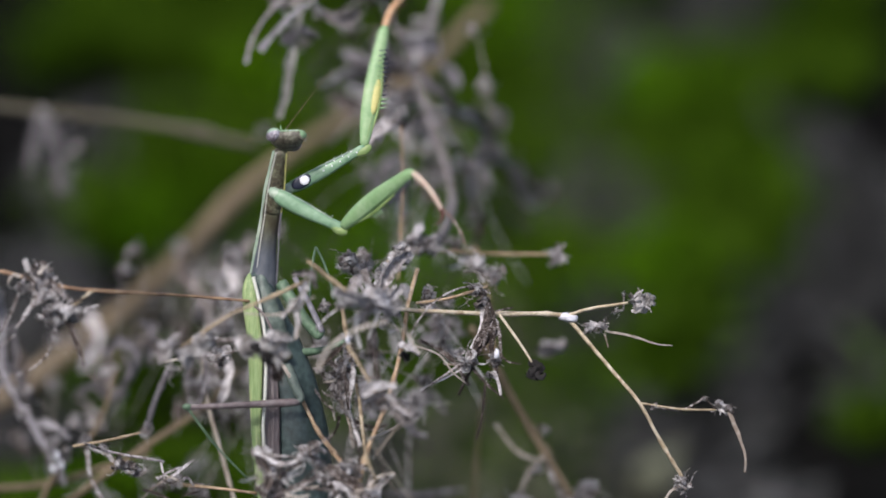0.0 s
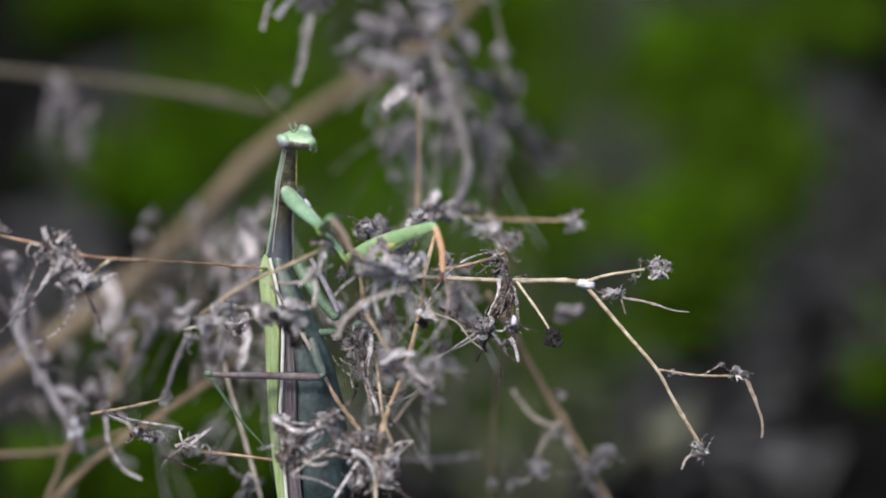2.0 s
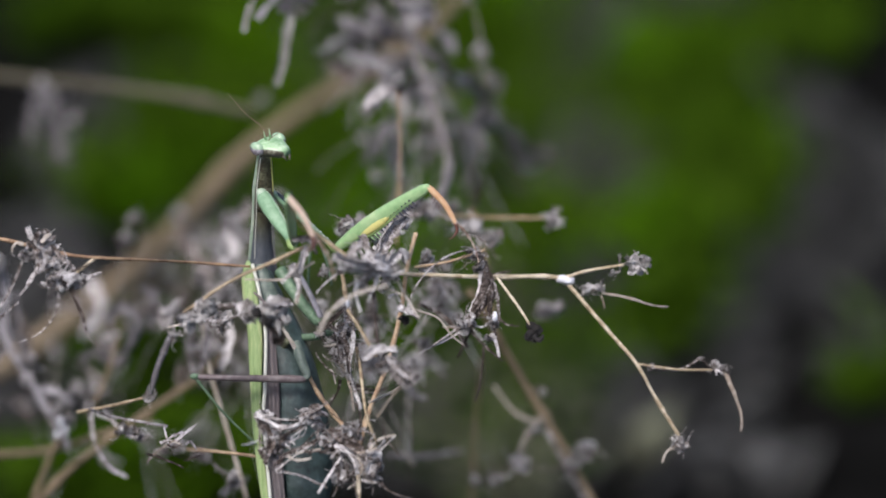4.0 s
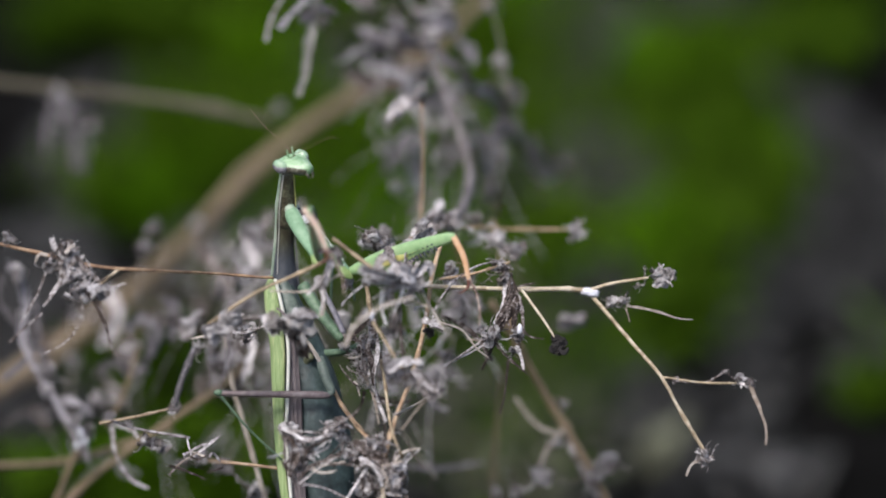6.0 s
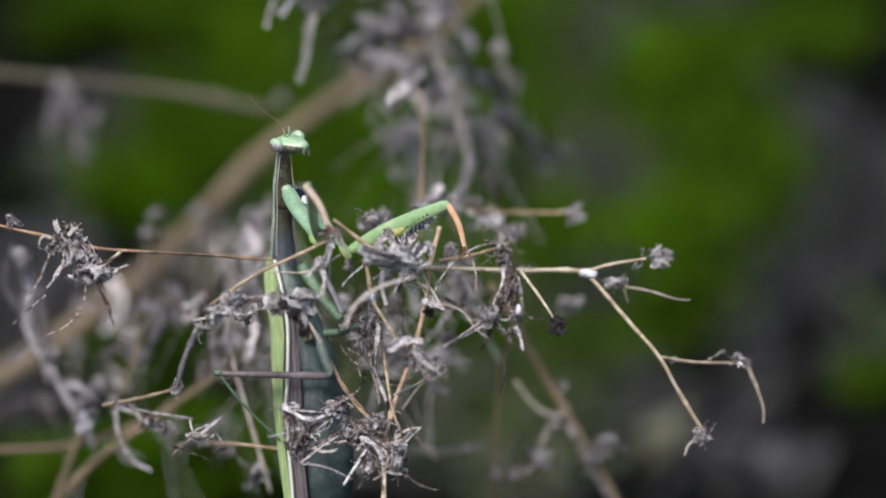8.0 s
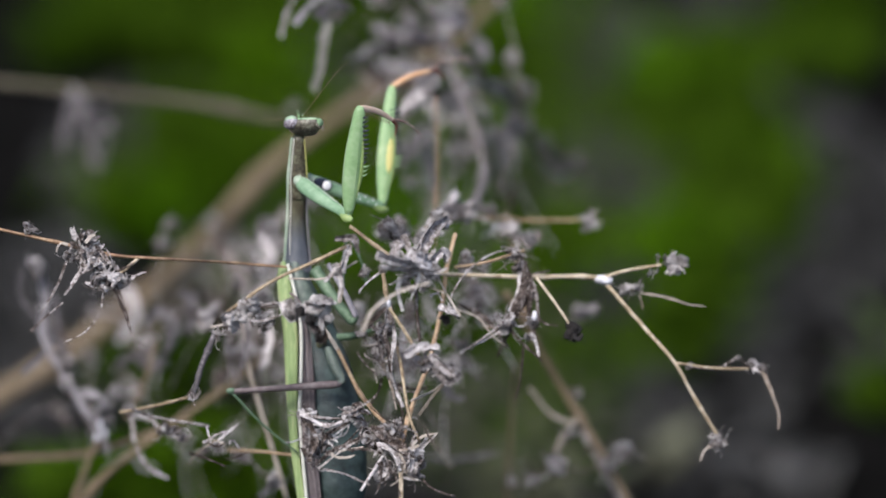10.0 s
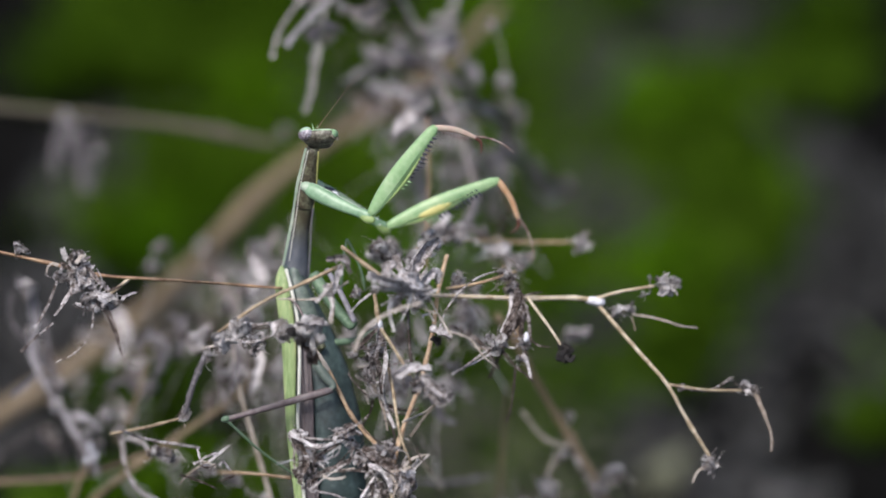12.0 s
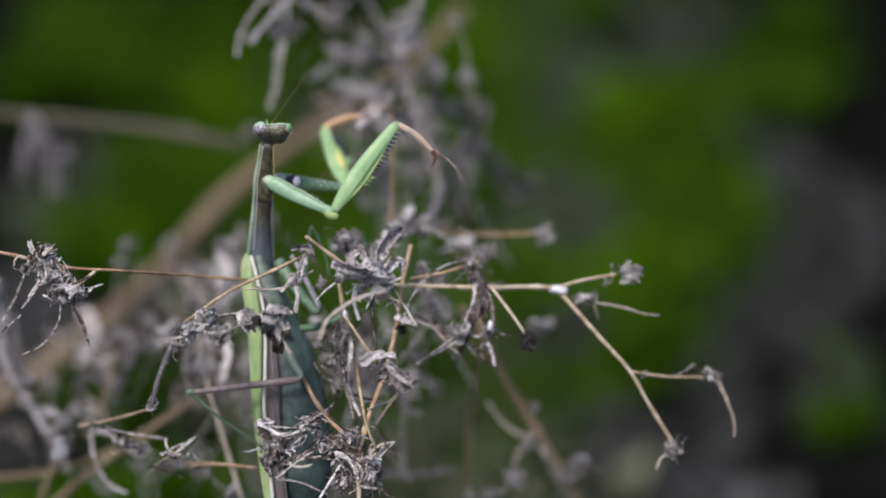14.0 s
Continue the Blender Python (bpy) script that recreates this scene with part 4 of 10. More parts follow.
    seed_head(plant, (20.1, 6.2, -16.0), 1.9, 22, DARKHUSK, core=0.85, label="blackened shrivelled seed head")
    seed_head(plant, (-4.9, 44.0, 31.7), 1.5, 16, PALE_BRACT, core=0.75, label="round pale seed head on a thin stalk", papery=True)
    # a black lump paints the shade on the pale head's lower side
    seed_head(plant, (-4.7, 45.0, 29.4), 1.2, 10, DARKHUSK, core=0.8, label="black lump painting the shade under the seed head")
    leaf(plant, [(-5.4, 46.0, 31.3), (-7.4, 46.0, 29.8), (-9.4, 46.0, 27.9), (-11.0, 46.0, 25.9)], 1.5, CRUMPLED, "pale papery bract", cup=0.5)
    leaf(plant, [(-5.8, 47.0, 30.5), (-7.8, 47.0, 28.6), (-9.1, 47.0, 26.2)], 1.1, LILAC_LEAF, cup=0.6)
    heads(plant, [((-46.0, 33.6, -37.3), 2.2, 18), ((-49.0, 33.6, -38.1), 1.5, 12), ((-42.3, 33.6, -38.9), 2.0, 18), ((-40.7, 33.6, -39.6), 1.4, 12), ((-35.9, 33.6, -43.9), 2.2, 16), ((-63.4, 36.0, -30.3), 1.5, 14), ((-59.7, 36.0, -31.6), 1.4, 12)])
    # hanging shreds of leaf
    for pts, a, b in [([(-67.7, -9.6, 2.3), (-65.8, -9.6, 0.5), (-63.5, -10.0, -2.6), (-61.6, -10.4, -4.1)], 0.45, 0.35), ([(-69.7, -9.6, 0.9), (-70.7, -9.8, -2.1), (-72.7, -10.0, -7.1), (-75.5, -10.2, -11.9)], 0.34, 0.12), ([(-65.7, -10.0, -2.1), (-63.4, -10.4, -5.1), (-60.7, -10.6, -5.7)], 0.42, 0.3), ([(-63.4, -10.8, -5.9), (-61.3, -10.8, -9.9), (-59.6, -10.8, -14.9)], 0.32, 0.12)]:
        tendril(plant, pts, a, b)
    tendril(plant, [(-67.1, -9.8, 2.1), (-67.1, -10.0, -0.7), (-68.3, -10.2, -3.9), (-70.1, -10.2, -6.7)], 0.32, 0.2, PALE_SHRED)
    for pts, a, b in [([(-67.9, -9.8, -0.4), (-68.7, -10.2, -4.9), (-71.3, -10.4, -8.7)], 0.3, 0.18), ([(-71.5, -10.4, -9.9), (-74.5, -10.4, -12.4), (-77.4, -10.4, -15.1)], 0.15, 0.22), ([(-64.2, -11.2, -6.9), (-64.8, -11.2, -11.4), (-67.4, -11.2, -15.1), (-71.4, -11.2, -17.1)], 0.19, 0.1),
                      ([(-61.9, -11.0, -6.9), (-60.2, -11.0, -11.9), (-58.9, -11.0, -16.4), (-56.6, -11.0, -17.9)], 0.24, 0.1), ([(-68.5, -10.2, -4.9), (-65.5, -10.4, -3.7), (-61.9, -10.6, -5.1)], 0.3, 0.2)]:
        tendril(plant, pts, a, b)
    for pts, a, b in [([(-17.6, -28.7, -15.3), (-15.8, -30.1, -11.6), (-11.3, -30.1, -8.5), (-5.8, -28.7, -6.9)], 0.32, 0.2), ([(-22.3, -15.4, -4.9), (-21.5, -15.4, -6.9), (-22.1, -14.7, -10.3)], 0.5, 0.3), ([(-15.1, 2.8, -20.3), (-13.1, 2.8, -25.4), (-12.1, -11.0, -29.4)], 0.45, 0.15),
                      ([(-2.4, -18.9, -23.6), (-4.9, -16.1, -26.2), (-8.0, -10.8, -30.4)], 0.2, 0.25), ([(-27.4, 2.8, -12.1), (-24.4, 3.2, -16.2), (-22.9, 4.4, -18.8)], 0.3, 0.3), ([(-9.4, -10.6, -35.9), (-7.2, -10.8, -34.2), (-4.6, -10.8, -33.7)], 0.3, 0.12)]:
        tendril(plant, pts, a, b, PALE)
    for pts, a, b in [([(-19.4, -10.4, -30.4), (-22.4, -10.4, -32.7), (-27.9, -10.4, -34.9)], 0.3, 0.25), ([(-18.5, -10.4, -30.9), (-15.9, -10.0, -35.9), (-13.0, -9.8, -39.5)], 0.4, 0.3), ([(-18.0, -10.4, -34.2), (-22.4, -10.4, -36.4), (-27.4, -10.2, -39.8)], 0.25, 0.2), ([(-28.5, -10.4, -30.4), (-24.4, -10.4, -31.1), (-19.9, -10.4, -30.7)], 0.2, 0.2), ([(-25.4, -10.0, -40.0), (-21.4, -10.0, -40.9), (-16.9, -9.8, -43.0)], 0.2, 0.15)]:
        tendril(plant, pts, a, b)
    for pts, a, b in [([(12.4, 9.0, -6.1), (11.4, 8.6, -10.2), (8.6, 7.8, -14.3)], 0.7, 0.4), ([(8.6, 7.8, -15.3), (10.4, 7.8, -17.5), (14.5, 7.8, -21.2)], 0.3, 0.15), ([(11.1, 7.8, -18.4), (10.7, 7.8, -22.5), (10.3, 7.8, -25.5), (9.5, 7.8, -28.4)], 0.2, 0.16), ([(12.9, 8.2, -12.2), (15.0, 8.2, -14.3), (17.5, 8.2, -14.8)], 0.25, 0.1), ([(7.8, 7.4, -15.3), (3.7, 7.0, -17.5), (-0.6, 6.6, -19.6)], 0.2, 0.12)]:
        tendril(plant, pts, a, b)
    for pts, a, b in [([(32.6, 13.4, -8.8), (37.8, 13.4, -9.8), (41.9, 13.4, -11.1), (44.8, 13.4, -11.4)], 0.2, 0.07), ([(55.2, 13.8, -23.3), (56.9, 13.8, -27.3), (58.2, 13.8, -31.4), (58.1, 13.8, -34.2)], 0.34, 0.12), ([(46.6, 13.0, -36.5), (44.5, 13.0, -37.9), (43.6, 13.0, -39.9)], 0.3, 0.12), ([(32.6, 13.4, -9.2), (33.3, 13.4, -11.8)], 0.12, 0.08)]:
        tendril(plant, pts, a, b, PALE)
    tendril(plant, [(-62.9, 36.0, -30.9), (-62.1, 36.0, -37.1), (-59.4, 36.0, -41.6), (-55.9, 36.0, -43.5)], 0.34, 0.18)
    rooted(plant, [(-11.4, -10.8, -51.9)], 0.55)
    tangle(plant, -29, -16, -38, -30, -13, 10, 41)
    tangle(plant, -15, -7, -43, -32, -13, 14, 42)
    tangle(plant, 8, 14, -18, 0, 8, 6, 43)
    tangle(plant, -73, -59, -8, 2, -12, 7, 44)
    tangle(plant, -17, -12, -26, -13, 1, 10, 45)
    tangle(plant, -14, -3, -10, -4, -12, 9, 46)
    tangle(plant, -46, -34, -17, -10, 1, 5, 47)
    tangle(plant, -50, -38, -39, -35, 3, 10, 48)
    for at, size, count, seed in [((39.6, 11.8, -3.5), 2.4, 12, 1), ((47.1, 13.0, -36.3), 2.0, 9, 2), ((53.5, 13.8, -22.6), 1.5, 8, 3), ((31.8, 13.4, -7.8), 1.6, 8, 4), ((-67.0, -9.8, 0.1), 2.4, 10, 5), ((-63.8, -10.8, -5.1), 2.6, 10, 6), ((-25.4, -10.4, -34.7), 2.8, 10, 7), ((-9.4, -10.4, -38.6), 2.6, 10, 8), ((-6.3, -18.2, -20.5), 2.6, 9, 9), ((-3.4, -18.9, -22.5), 2.2, 9, 10), ((-14.7, 2.6, -15.8), 2.6, 10, 11), ((-28.5, -10.4, -31.1), 2.2, 8, 12), ((-13.3, -10.2, -33.5), 2.4, 9, 13), ((24.7, 43.2, 5.1), 2.2, 9, 14)]:
        wisps(plant, at, size, count, seed)
    # web-like white down on two joints
    bm = bmesh.new()
    for p in ((25.5, 13.6, -6.3), (26.5, 13.6, -6.6)):
        ball(bm, mm(p), (1.3 * MM, 0.8 * MM, 0.72 * MM), 16, 12, 0.16)
    part("white_down", bm, DOWN, plant, "white downy tuft on the joint")
    bm = bmesh.new()
    ball(bm, mm((13.1, 5.8, -12.9)), (0.5 * MM, 0.5 * MM, 0.85 * MM), 10, 8, 0.35)
    part("white_down", bm, DOWN, plant, "white downy tuft on the husk")


def rear_plant():
    plant = thing("dried_wildflower", "withered grey wildflower with curled bracts standing behind", "dried plant")
    plant.matrix_basis = BASE
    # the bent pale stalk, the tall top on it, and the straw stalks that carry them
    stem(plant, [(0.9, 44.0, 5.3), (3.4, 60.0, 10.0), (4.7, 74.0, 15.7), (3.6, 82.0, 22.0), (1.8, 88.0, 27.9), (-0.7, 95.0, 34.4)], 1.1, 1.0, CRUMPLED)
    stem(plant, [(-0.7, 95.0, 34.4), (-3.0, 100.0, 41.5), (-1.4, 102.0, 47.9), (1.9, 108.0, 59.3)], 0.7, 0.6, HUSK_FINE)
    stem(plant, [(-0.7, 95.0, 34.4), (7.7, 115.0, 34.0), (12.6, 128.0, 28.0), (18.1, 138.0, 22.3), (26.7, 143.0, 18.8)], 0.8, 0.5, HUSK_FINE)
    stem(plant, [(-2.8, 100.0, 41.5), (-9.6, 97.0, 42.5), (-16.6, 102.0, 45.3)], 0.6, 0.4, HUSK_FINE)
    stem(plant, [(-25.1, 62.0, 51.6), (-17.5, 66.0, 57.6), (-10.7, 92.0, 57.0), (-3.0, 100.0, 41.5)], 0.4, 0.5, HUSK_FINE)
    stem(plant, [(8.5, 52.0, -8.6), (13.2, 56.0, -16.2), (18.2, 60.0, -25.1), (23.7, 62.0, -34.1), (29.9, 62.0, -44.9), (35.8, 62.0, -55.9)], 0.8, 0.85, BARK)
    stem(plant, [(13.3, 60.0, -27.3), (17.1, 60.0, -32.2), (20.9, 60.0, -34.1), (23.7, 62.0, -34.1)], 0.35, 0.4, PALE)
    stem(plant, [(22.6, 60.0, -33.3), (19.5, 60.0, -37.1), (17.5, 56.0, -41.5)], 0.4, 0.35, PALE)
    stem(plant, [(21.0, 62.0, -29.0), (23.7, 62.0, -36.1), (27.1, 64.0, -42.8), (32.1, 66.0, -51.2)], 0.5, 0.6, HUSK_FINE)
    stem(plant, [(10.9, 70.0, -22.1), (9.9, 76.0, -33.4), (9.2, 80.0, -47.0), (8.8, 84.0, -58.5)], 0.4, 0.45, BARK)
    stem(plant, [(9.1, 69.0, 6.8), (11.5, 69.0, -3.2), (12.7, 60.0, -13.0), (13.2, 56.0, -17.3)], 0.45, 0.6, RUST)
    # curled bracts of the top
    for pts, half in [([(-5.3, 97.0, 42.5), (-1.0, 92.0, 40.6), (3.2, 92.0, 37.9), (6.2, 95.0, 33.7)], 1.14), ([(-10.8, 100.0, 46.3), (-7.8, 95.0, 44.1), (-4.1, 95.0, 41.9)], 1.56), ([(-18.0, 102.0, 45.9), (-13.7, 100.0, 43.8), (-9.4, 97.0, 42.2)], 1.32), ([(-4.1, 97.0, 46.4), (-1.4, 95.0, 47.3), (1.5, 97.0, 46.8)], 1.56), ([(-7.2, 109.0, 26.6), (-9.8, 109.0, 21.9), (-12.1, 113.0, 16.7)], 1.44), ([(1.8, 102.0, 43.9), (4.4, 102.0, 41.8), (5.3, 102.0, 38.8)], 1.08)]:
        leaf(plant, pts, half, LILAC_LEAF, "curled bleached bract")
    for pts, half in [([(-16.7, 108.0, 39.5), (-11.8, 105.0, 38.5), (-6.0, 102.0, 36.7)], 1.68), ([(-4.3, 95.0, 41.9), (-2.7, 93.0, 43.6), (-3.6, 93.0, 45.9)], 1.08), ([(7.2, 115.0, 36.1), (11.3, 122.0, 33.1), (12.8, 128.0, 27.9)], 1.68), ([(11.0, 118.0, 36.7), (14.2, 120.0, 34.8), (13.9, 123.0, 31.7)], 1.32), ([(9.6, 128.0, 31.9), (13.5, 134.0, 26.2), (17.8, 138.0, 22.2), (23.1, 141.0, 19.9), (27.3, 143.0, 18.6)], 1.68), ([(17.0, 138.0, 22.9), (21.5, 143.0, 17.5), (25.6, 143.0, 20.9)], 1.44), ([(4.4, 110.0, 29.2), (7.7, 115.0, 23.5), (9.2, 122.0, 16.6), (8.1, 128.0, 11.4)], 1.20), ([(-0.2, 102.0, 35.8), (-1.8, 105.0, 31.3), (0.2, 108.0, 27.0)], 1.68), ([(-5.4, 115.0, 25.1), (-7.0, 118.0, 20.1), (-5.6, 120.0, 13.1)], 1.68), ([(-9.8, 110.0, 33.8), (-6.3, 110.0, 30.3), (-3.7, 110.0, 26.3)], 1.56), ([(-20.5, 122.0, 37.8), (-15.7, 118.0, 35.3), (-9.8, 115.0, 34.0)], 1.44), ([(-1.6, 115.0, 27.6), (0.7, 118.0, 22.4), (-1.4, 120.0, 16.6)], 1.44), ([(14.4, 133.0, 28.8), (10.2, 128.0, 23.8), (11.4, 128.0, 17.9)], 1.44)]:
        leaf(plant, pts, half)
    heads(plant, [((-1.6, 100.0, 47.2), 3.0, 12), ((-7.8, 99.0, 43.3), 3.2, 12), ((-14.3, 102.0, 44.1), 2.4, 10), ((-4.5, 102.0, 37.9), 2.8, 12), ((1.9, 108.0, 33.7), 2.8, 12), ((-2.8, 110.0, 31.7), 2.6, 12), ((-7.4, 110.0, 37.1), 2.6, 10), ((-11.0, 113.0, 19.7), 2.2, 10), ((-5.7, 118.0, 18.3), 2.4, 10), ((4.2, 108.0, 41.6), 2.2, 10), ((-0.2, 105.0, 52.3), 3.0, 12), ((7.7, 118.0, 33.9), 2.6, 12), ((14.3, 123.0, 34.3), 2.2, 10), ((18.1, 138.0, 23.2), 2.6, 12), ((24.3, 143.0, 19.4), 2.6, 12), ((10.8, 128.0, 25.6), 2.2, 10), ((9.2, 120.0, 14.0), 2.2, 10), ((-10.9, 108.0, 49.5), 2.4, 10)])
    # a withered tuft hanging in the upper gap
    leaf(plant, [(-24.9, 62.0, 52.1), (-25.7, 62.0, 47.1), (-26.5, 62.0, 41.8), (-27.2, 62.0, 36.4), (-28.5, 62.0, 30.9)], 0.9, DUSTY, "dusty grey hanging leaf")
    tendril(plant, [(-27.6, 60.0, 54.5), (-31.3, 60.0, 50.6), (-33.9, 60.0, 46.2), (-35.0, 60.0, 41.7)], 0.35, 0.25, HUSK_FINE)
    tendril(plant, [(-23.5, 58.0, 53.3), (-27.3, 58.0, 49.6), (-30.3, 58.0, 46.4), (-32.3, 58.0, 44.0)], 0.4, 0.6, LILAC_LEAF)
    leaf(plant, [(-28.4, 62.0, 46.2), (-24.9, 62.0, 47.7), (-21.4, 62.0, 46.4)], 1.3, LILAC_LEAF)
    leaf(plant, [(-30.8, 62.0, 53.8), (-27.1, 62.0, 52.7), (-23.0, 62.0, 55.3)], 0.96)
    leaf(plant, [(-21.6, 66.0, 51.5), (-17.4, 66.0, 50.0), (-13.5, 68.0, 52.5)], 1.14)
    heads(plant, [((-29.1, 62.0, 53.6), 1.9, 12), ((-23.8, 62.0, 46.0), 1.5, 10), ((-21.5, 64.0, 52.0), 1.8, 12), ((-17.0, 66.0, 51.7), 2.2, 12), ((-13.5, 90.0, 56.7), 2.4, 12)])
    # heads behind the thicket
    heads(plant, [((-12.8, 36.0, 3.1), 2.9, 16), ((-2.0, 40.0, 7.4), 2.8, 16), ((1.7, 40.0, 7.4), 2.6, 16), ((9.4, 38.0, 3.3), 2.6, 16), ((12.8, 34.0, 1.2), 2.6, 14), ((0.6, 14.0, -3.0), 2.2, 14), ((-15.3, 34.0, 3.1), 2.0, 12), ((-11.0, 34.0, 4.6), 1.8, 10), ((-15.3, 36.0, -11.1), 2.6, 14), ((-19.7, 40.0, -12.7), 2.8, 14), ((-10.0, 34.0, -13.1), 2.8, 14), ((-0.4, 38.0, -18.2), 2.2, 12), ((4.0, 36.0, -3.9), 2.2, 12), ((-9.9, 30.0, -21.0), 2.2, 12)])
    heads(plant, [((30.9, 60.0, -40.0), 2.7, 18), ((28.5, 60.0, -42.4), 2.0, 12), ((17.7, 56.0, -42.0), 2.2, 16), ((13.2, 58.0, -44.9), 2.0, 14), ((21.2, 60.0, -35.8), 1.8, 10), ((9.6, 60.0, -45.7), 1.8, 12), ((22.6, 62.0, -28.4), 1.5, 10)])
    leaf(plant, [(-8.0, 74.0, -41.3), (-0.4, 74.0, -41.8), (7.4, 74.0, -40.7)], 0.6, LILAC_LEAF)
    leaf(plant, [(21.3, 62.0, -13.3), (24.0, 62.0, -11.9), (26.8, 62.0, -11.0)], 1.5, CRUMPLED, "bleached blunt bract")
    seed_head(plant, (23.7, 63.0, -12.2), 1.7, 12, PALE_BRACT, core=0.6, label="bleached seed head", papery=True)
    rooted(plant, [(35.8, 62.0, -55.9), (8.6, 66.0, -57.3)], 0.60)
    scattered(plant, -18, 6, -24, -4, 46, 78, 18, 1.8, 3.0, 21)
    scattered(plant, -16, 12, 12, 52, 82, 118, 24, 1.4, 2.4, 22)
    scattered(plant, 0, 10, -10, 8, 34, 60, 8, 1.6, 2.4, 23)


def left_plant():
    plant = thing("dried_wildflower", "withered pale grey wildflower leaning among bent tan stalks", "dried plant")
    plant.matrix_basis = BASE
    stem(plant, [(-79.5, 62.4, -53.7), (-68.5, 62.4, -42.7), (-55.4, 62.4, -33.1), (-42.4, 67.2, -24.2), (-36.8, 64.8, -17.5)], 0.8, 0.65, BARK)
    stem(plant, [(-76.8, 62.4, -50.4), (-72.2, 60.0, -39.3), (-69.2, 57.6, -35.9)], 0.6, 0.5, BARK)
    stem(plant, [(-93.8, 72.0, -41.2), (-73.8, 72.0, -39.9), (-53.4, 66.0, -33.2)], 0.8, 0.6, BARK)
    stem(plant, [(-65.4, 57.6, -32.7), (-62.0, 62.4, -25.2), (-60.1, 67.2, -17.6)], 0.5, 0.4, BARK)
    stem(plant, [(-63.3, 12.2, -30.3), (-56.0, 11.4, -28.9), (-49.4, 4.2, -27.2)], 0.35, 0.3, STRAW)
    stem(plant, [(-46.8, 12.2, -32.9), (-56.1, 12.2, -31.3), (-60.8, 6.6, -29.4)], 0.3, 0.25, HUSK_FINE)
    for pts, a, b in [([(-84.5, 55.2, -0.4), (-81.5, 57.6, -5.4), (-81.0, 57.6, -13.0), (-79.1, 57.6, -21.7), (-73.6, 57.6, -31.6), (-69.2, 57.6, -38.1)], 0.2, 0.28), ([(-86.1, 62.4, -24.1), (-79.3, 60.0, -17.4), (-79.1, 57.6, -8.6)], 0.5, 0.5), ([(-68.2, 64.8, -27.4), (-72.9, 62.4, -35.0), (-71.6, 60.0, -39.3)], 0.45, 0.3)]:
        tendril(plant, pts, a * 0.8, b * 0.8, LILAC_LEAF)
    heads(plant, [((-82.3, 55.2, -3.2), 2.4, 14), ((-76.9, 57.6, -21.7), 2.4, 12), ((-69.6, 62.4, -33.4), 1.8, 12), ((-71.3, 62.4, -38.3), 1.7, 10), ((-60.5, 72.0, -22.1), 2.4, 14), ((-68.0, 69.6, -27.6), 2.0, 12), ((-52.6, 13.8, -34.0), 2.2, 14), ((-55.2, 13.8, -33.0), 1.8, 10), ((-49.0, 48.0, -12.8), 3.2, 14), ((-43.0, 57.6, -19.5), 3.0, 16), ((-38.7, 57.6, -8.6), 3.0, 14), ((-39.9, 60.0, -3.2), 3.0, 12)])
    for pts, half in [([(-83.9, 58.0, -1.2), (-81.1, 58.0, -7.3), (-82.1, 60.0, -13.0), (-80.4, 60.0, -18.7)], 0.49), ([(-71.9, 60.0, -28.4), (-74.0, 60.0, -30.8), (-70.8, 58.0, -36.8)], 0.63), ([(-59.2, 70.0, -13.2), (-57.9, 70.0, -17.6), (-60.3, 70.0, -23.7)], 0.63), ([(-41.3, 34.0, -12.6), (-40.7, 34.0, -17.9), (-42.0, 34.0, -23.2)], 0.56), ([(-34.0, 50.0, -44.2), (-37.2, 50.0, -45.9), (-39.4, 50.0, -47.5)], 0.56)]:
        leaf(plant, pts, half, LILAC_LEAF, "bleached limp leaf")
    for pts, half in [([(-80.6, 60.0, -18.5), (-78.0, 60.0, -24.9), (-74.5, 60.0, -30.6), (-71.2, 58.0, -36.6)], 0.90), ([(-63.8, 80.0, -13.4), (-61.9, 80.0, -17.8), (-63.1, 80.0, -23.5)], 1.10), ([(-49.8, 90.0, 1.2), (-45.8, 88.0, -3.3), (-43.4, 86.0, -10.1)], 1.30), ([(-56.3, 110.0, -6.9), (-51.3, 105.0, -9.1), (-49.9, 100.0, -16.0)], 1.30), ([(-40.2, 90.0, 4.7), (-39.0, 88.0, -1.0), (-41.1, 86.0, -6.7)], 1.20), ([(-71.0, 120.0, -6.9), (-68.3, 115.0, -12.7), (-71.4, 110.0, -18.5)], 1.40), ([(-82.2, 90.0, -13.5), (-79.9, 90.0, -18.1), (-82.0, 90.0, -23.7)], 1.10), ([(-37.8, 40.0, -12.7), (-36.8, 40.0, -18.1), (-38.4, 40.0, -23.4)], 0.90), ([(-44.8, 50.0, -14.0), (-45.9, 50.0, -19.4), (-44.6, 50.0, -24.8)], 0.80), ([(-55.5, 26.0, -34.5), (-52.4, 26.0, -35.8), (-50.8, 26.0, -34.7)], 0.60), ([(-60.8, 26.0, -30.9), (-58.4, 26.0, -31.9), (-57.1, 26.0, -33.7)], 0.50)]:
        leaf(plant, pts, half)
    bm = bmesh.new()
    for p in ((-70.5, 57.0, -33.9), (-69.6, 57.0, -35.7), (-71.2, 57.0, -36.4)):
        ball(bm, mm(p), (0.45 * MM, 0.4 * MM, 0.8 * MM), 14, 10, 0.3)
    part("white_down", bm, DOWN, plant, "white downy tuft on the joint")
    rooted(plant, [(-78.4, 50.4, -52.9), (-76.8, 62.4, -50.4)], 0.9)
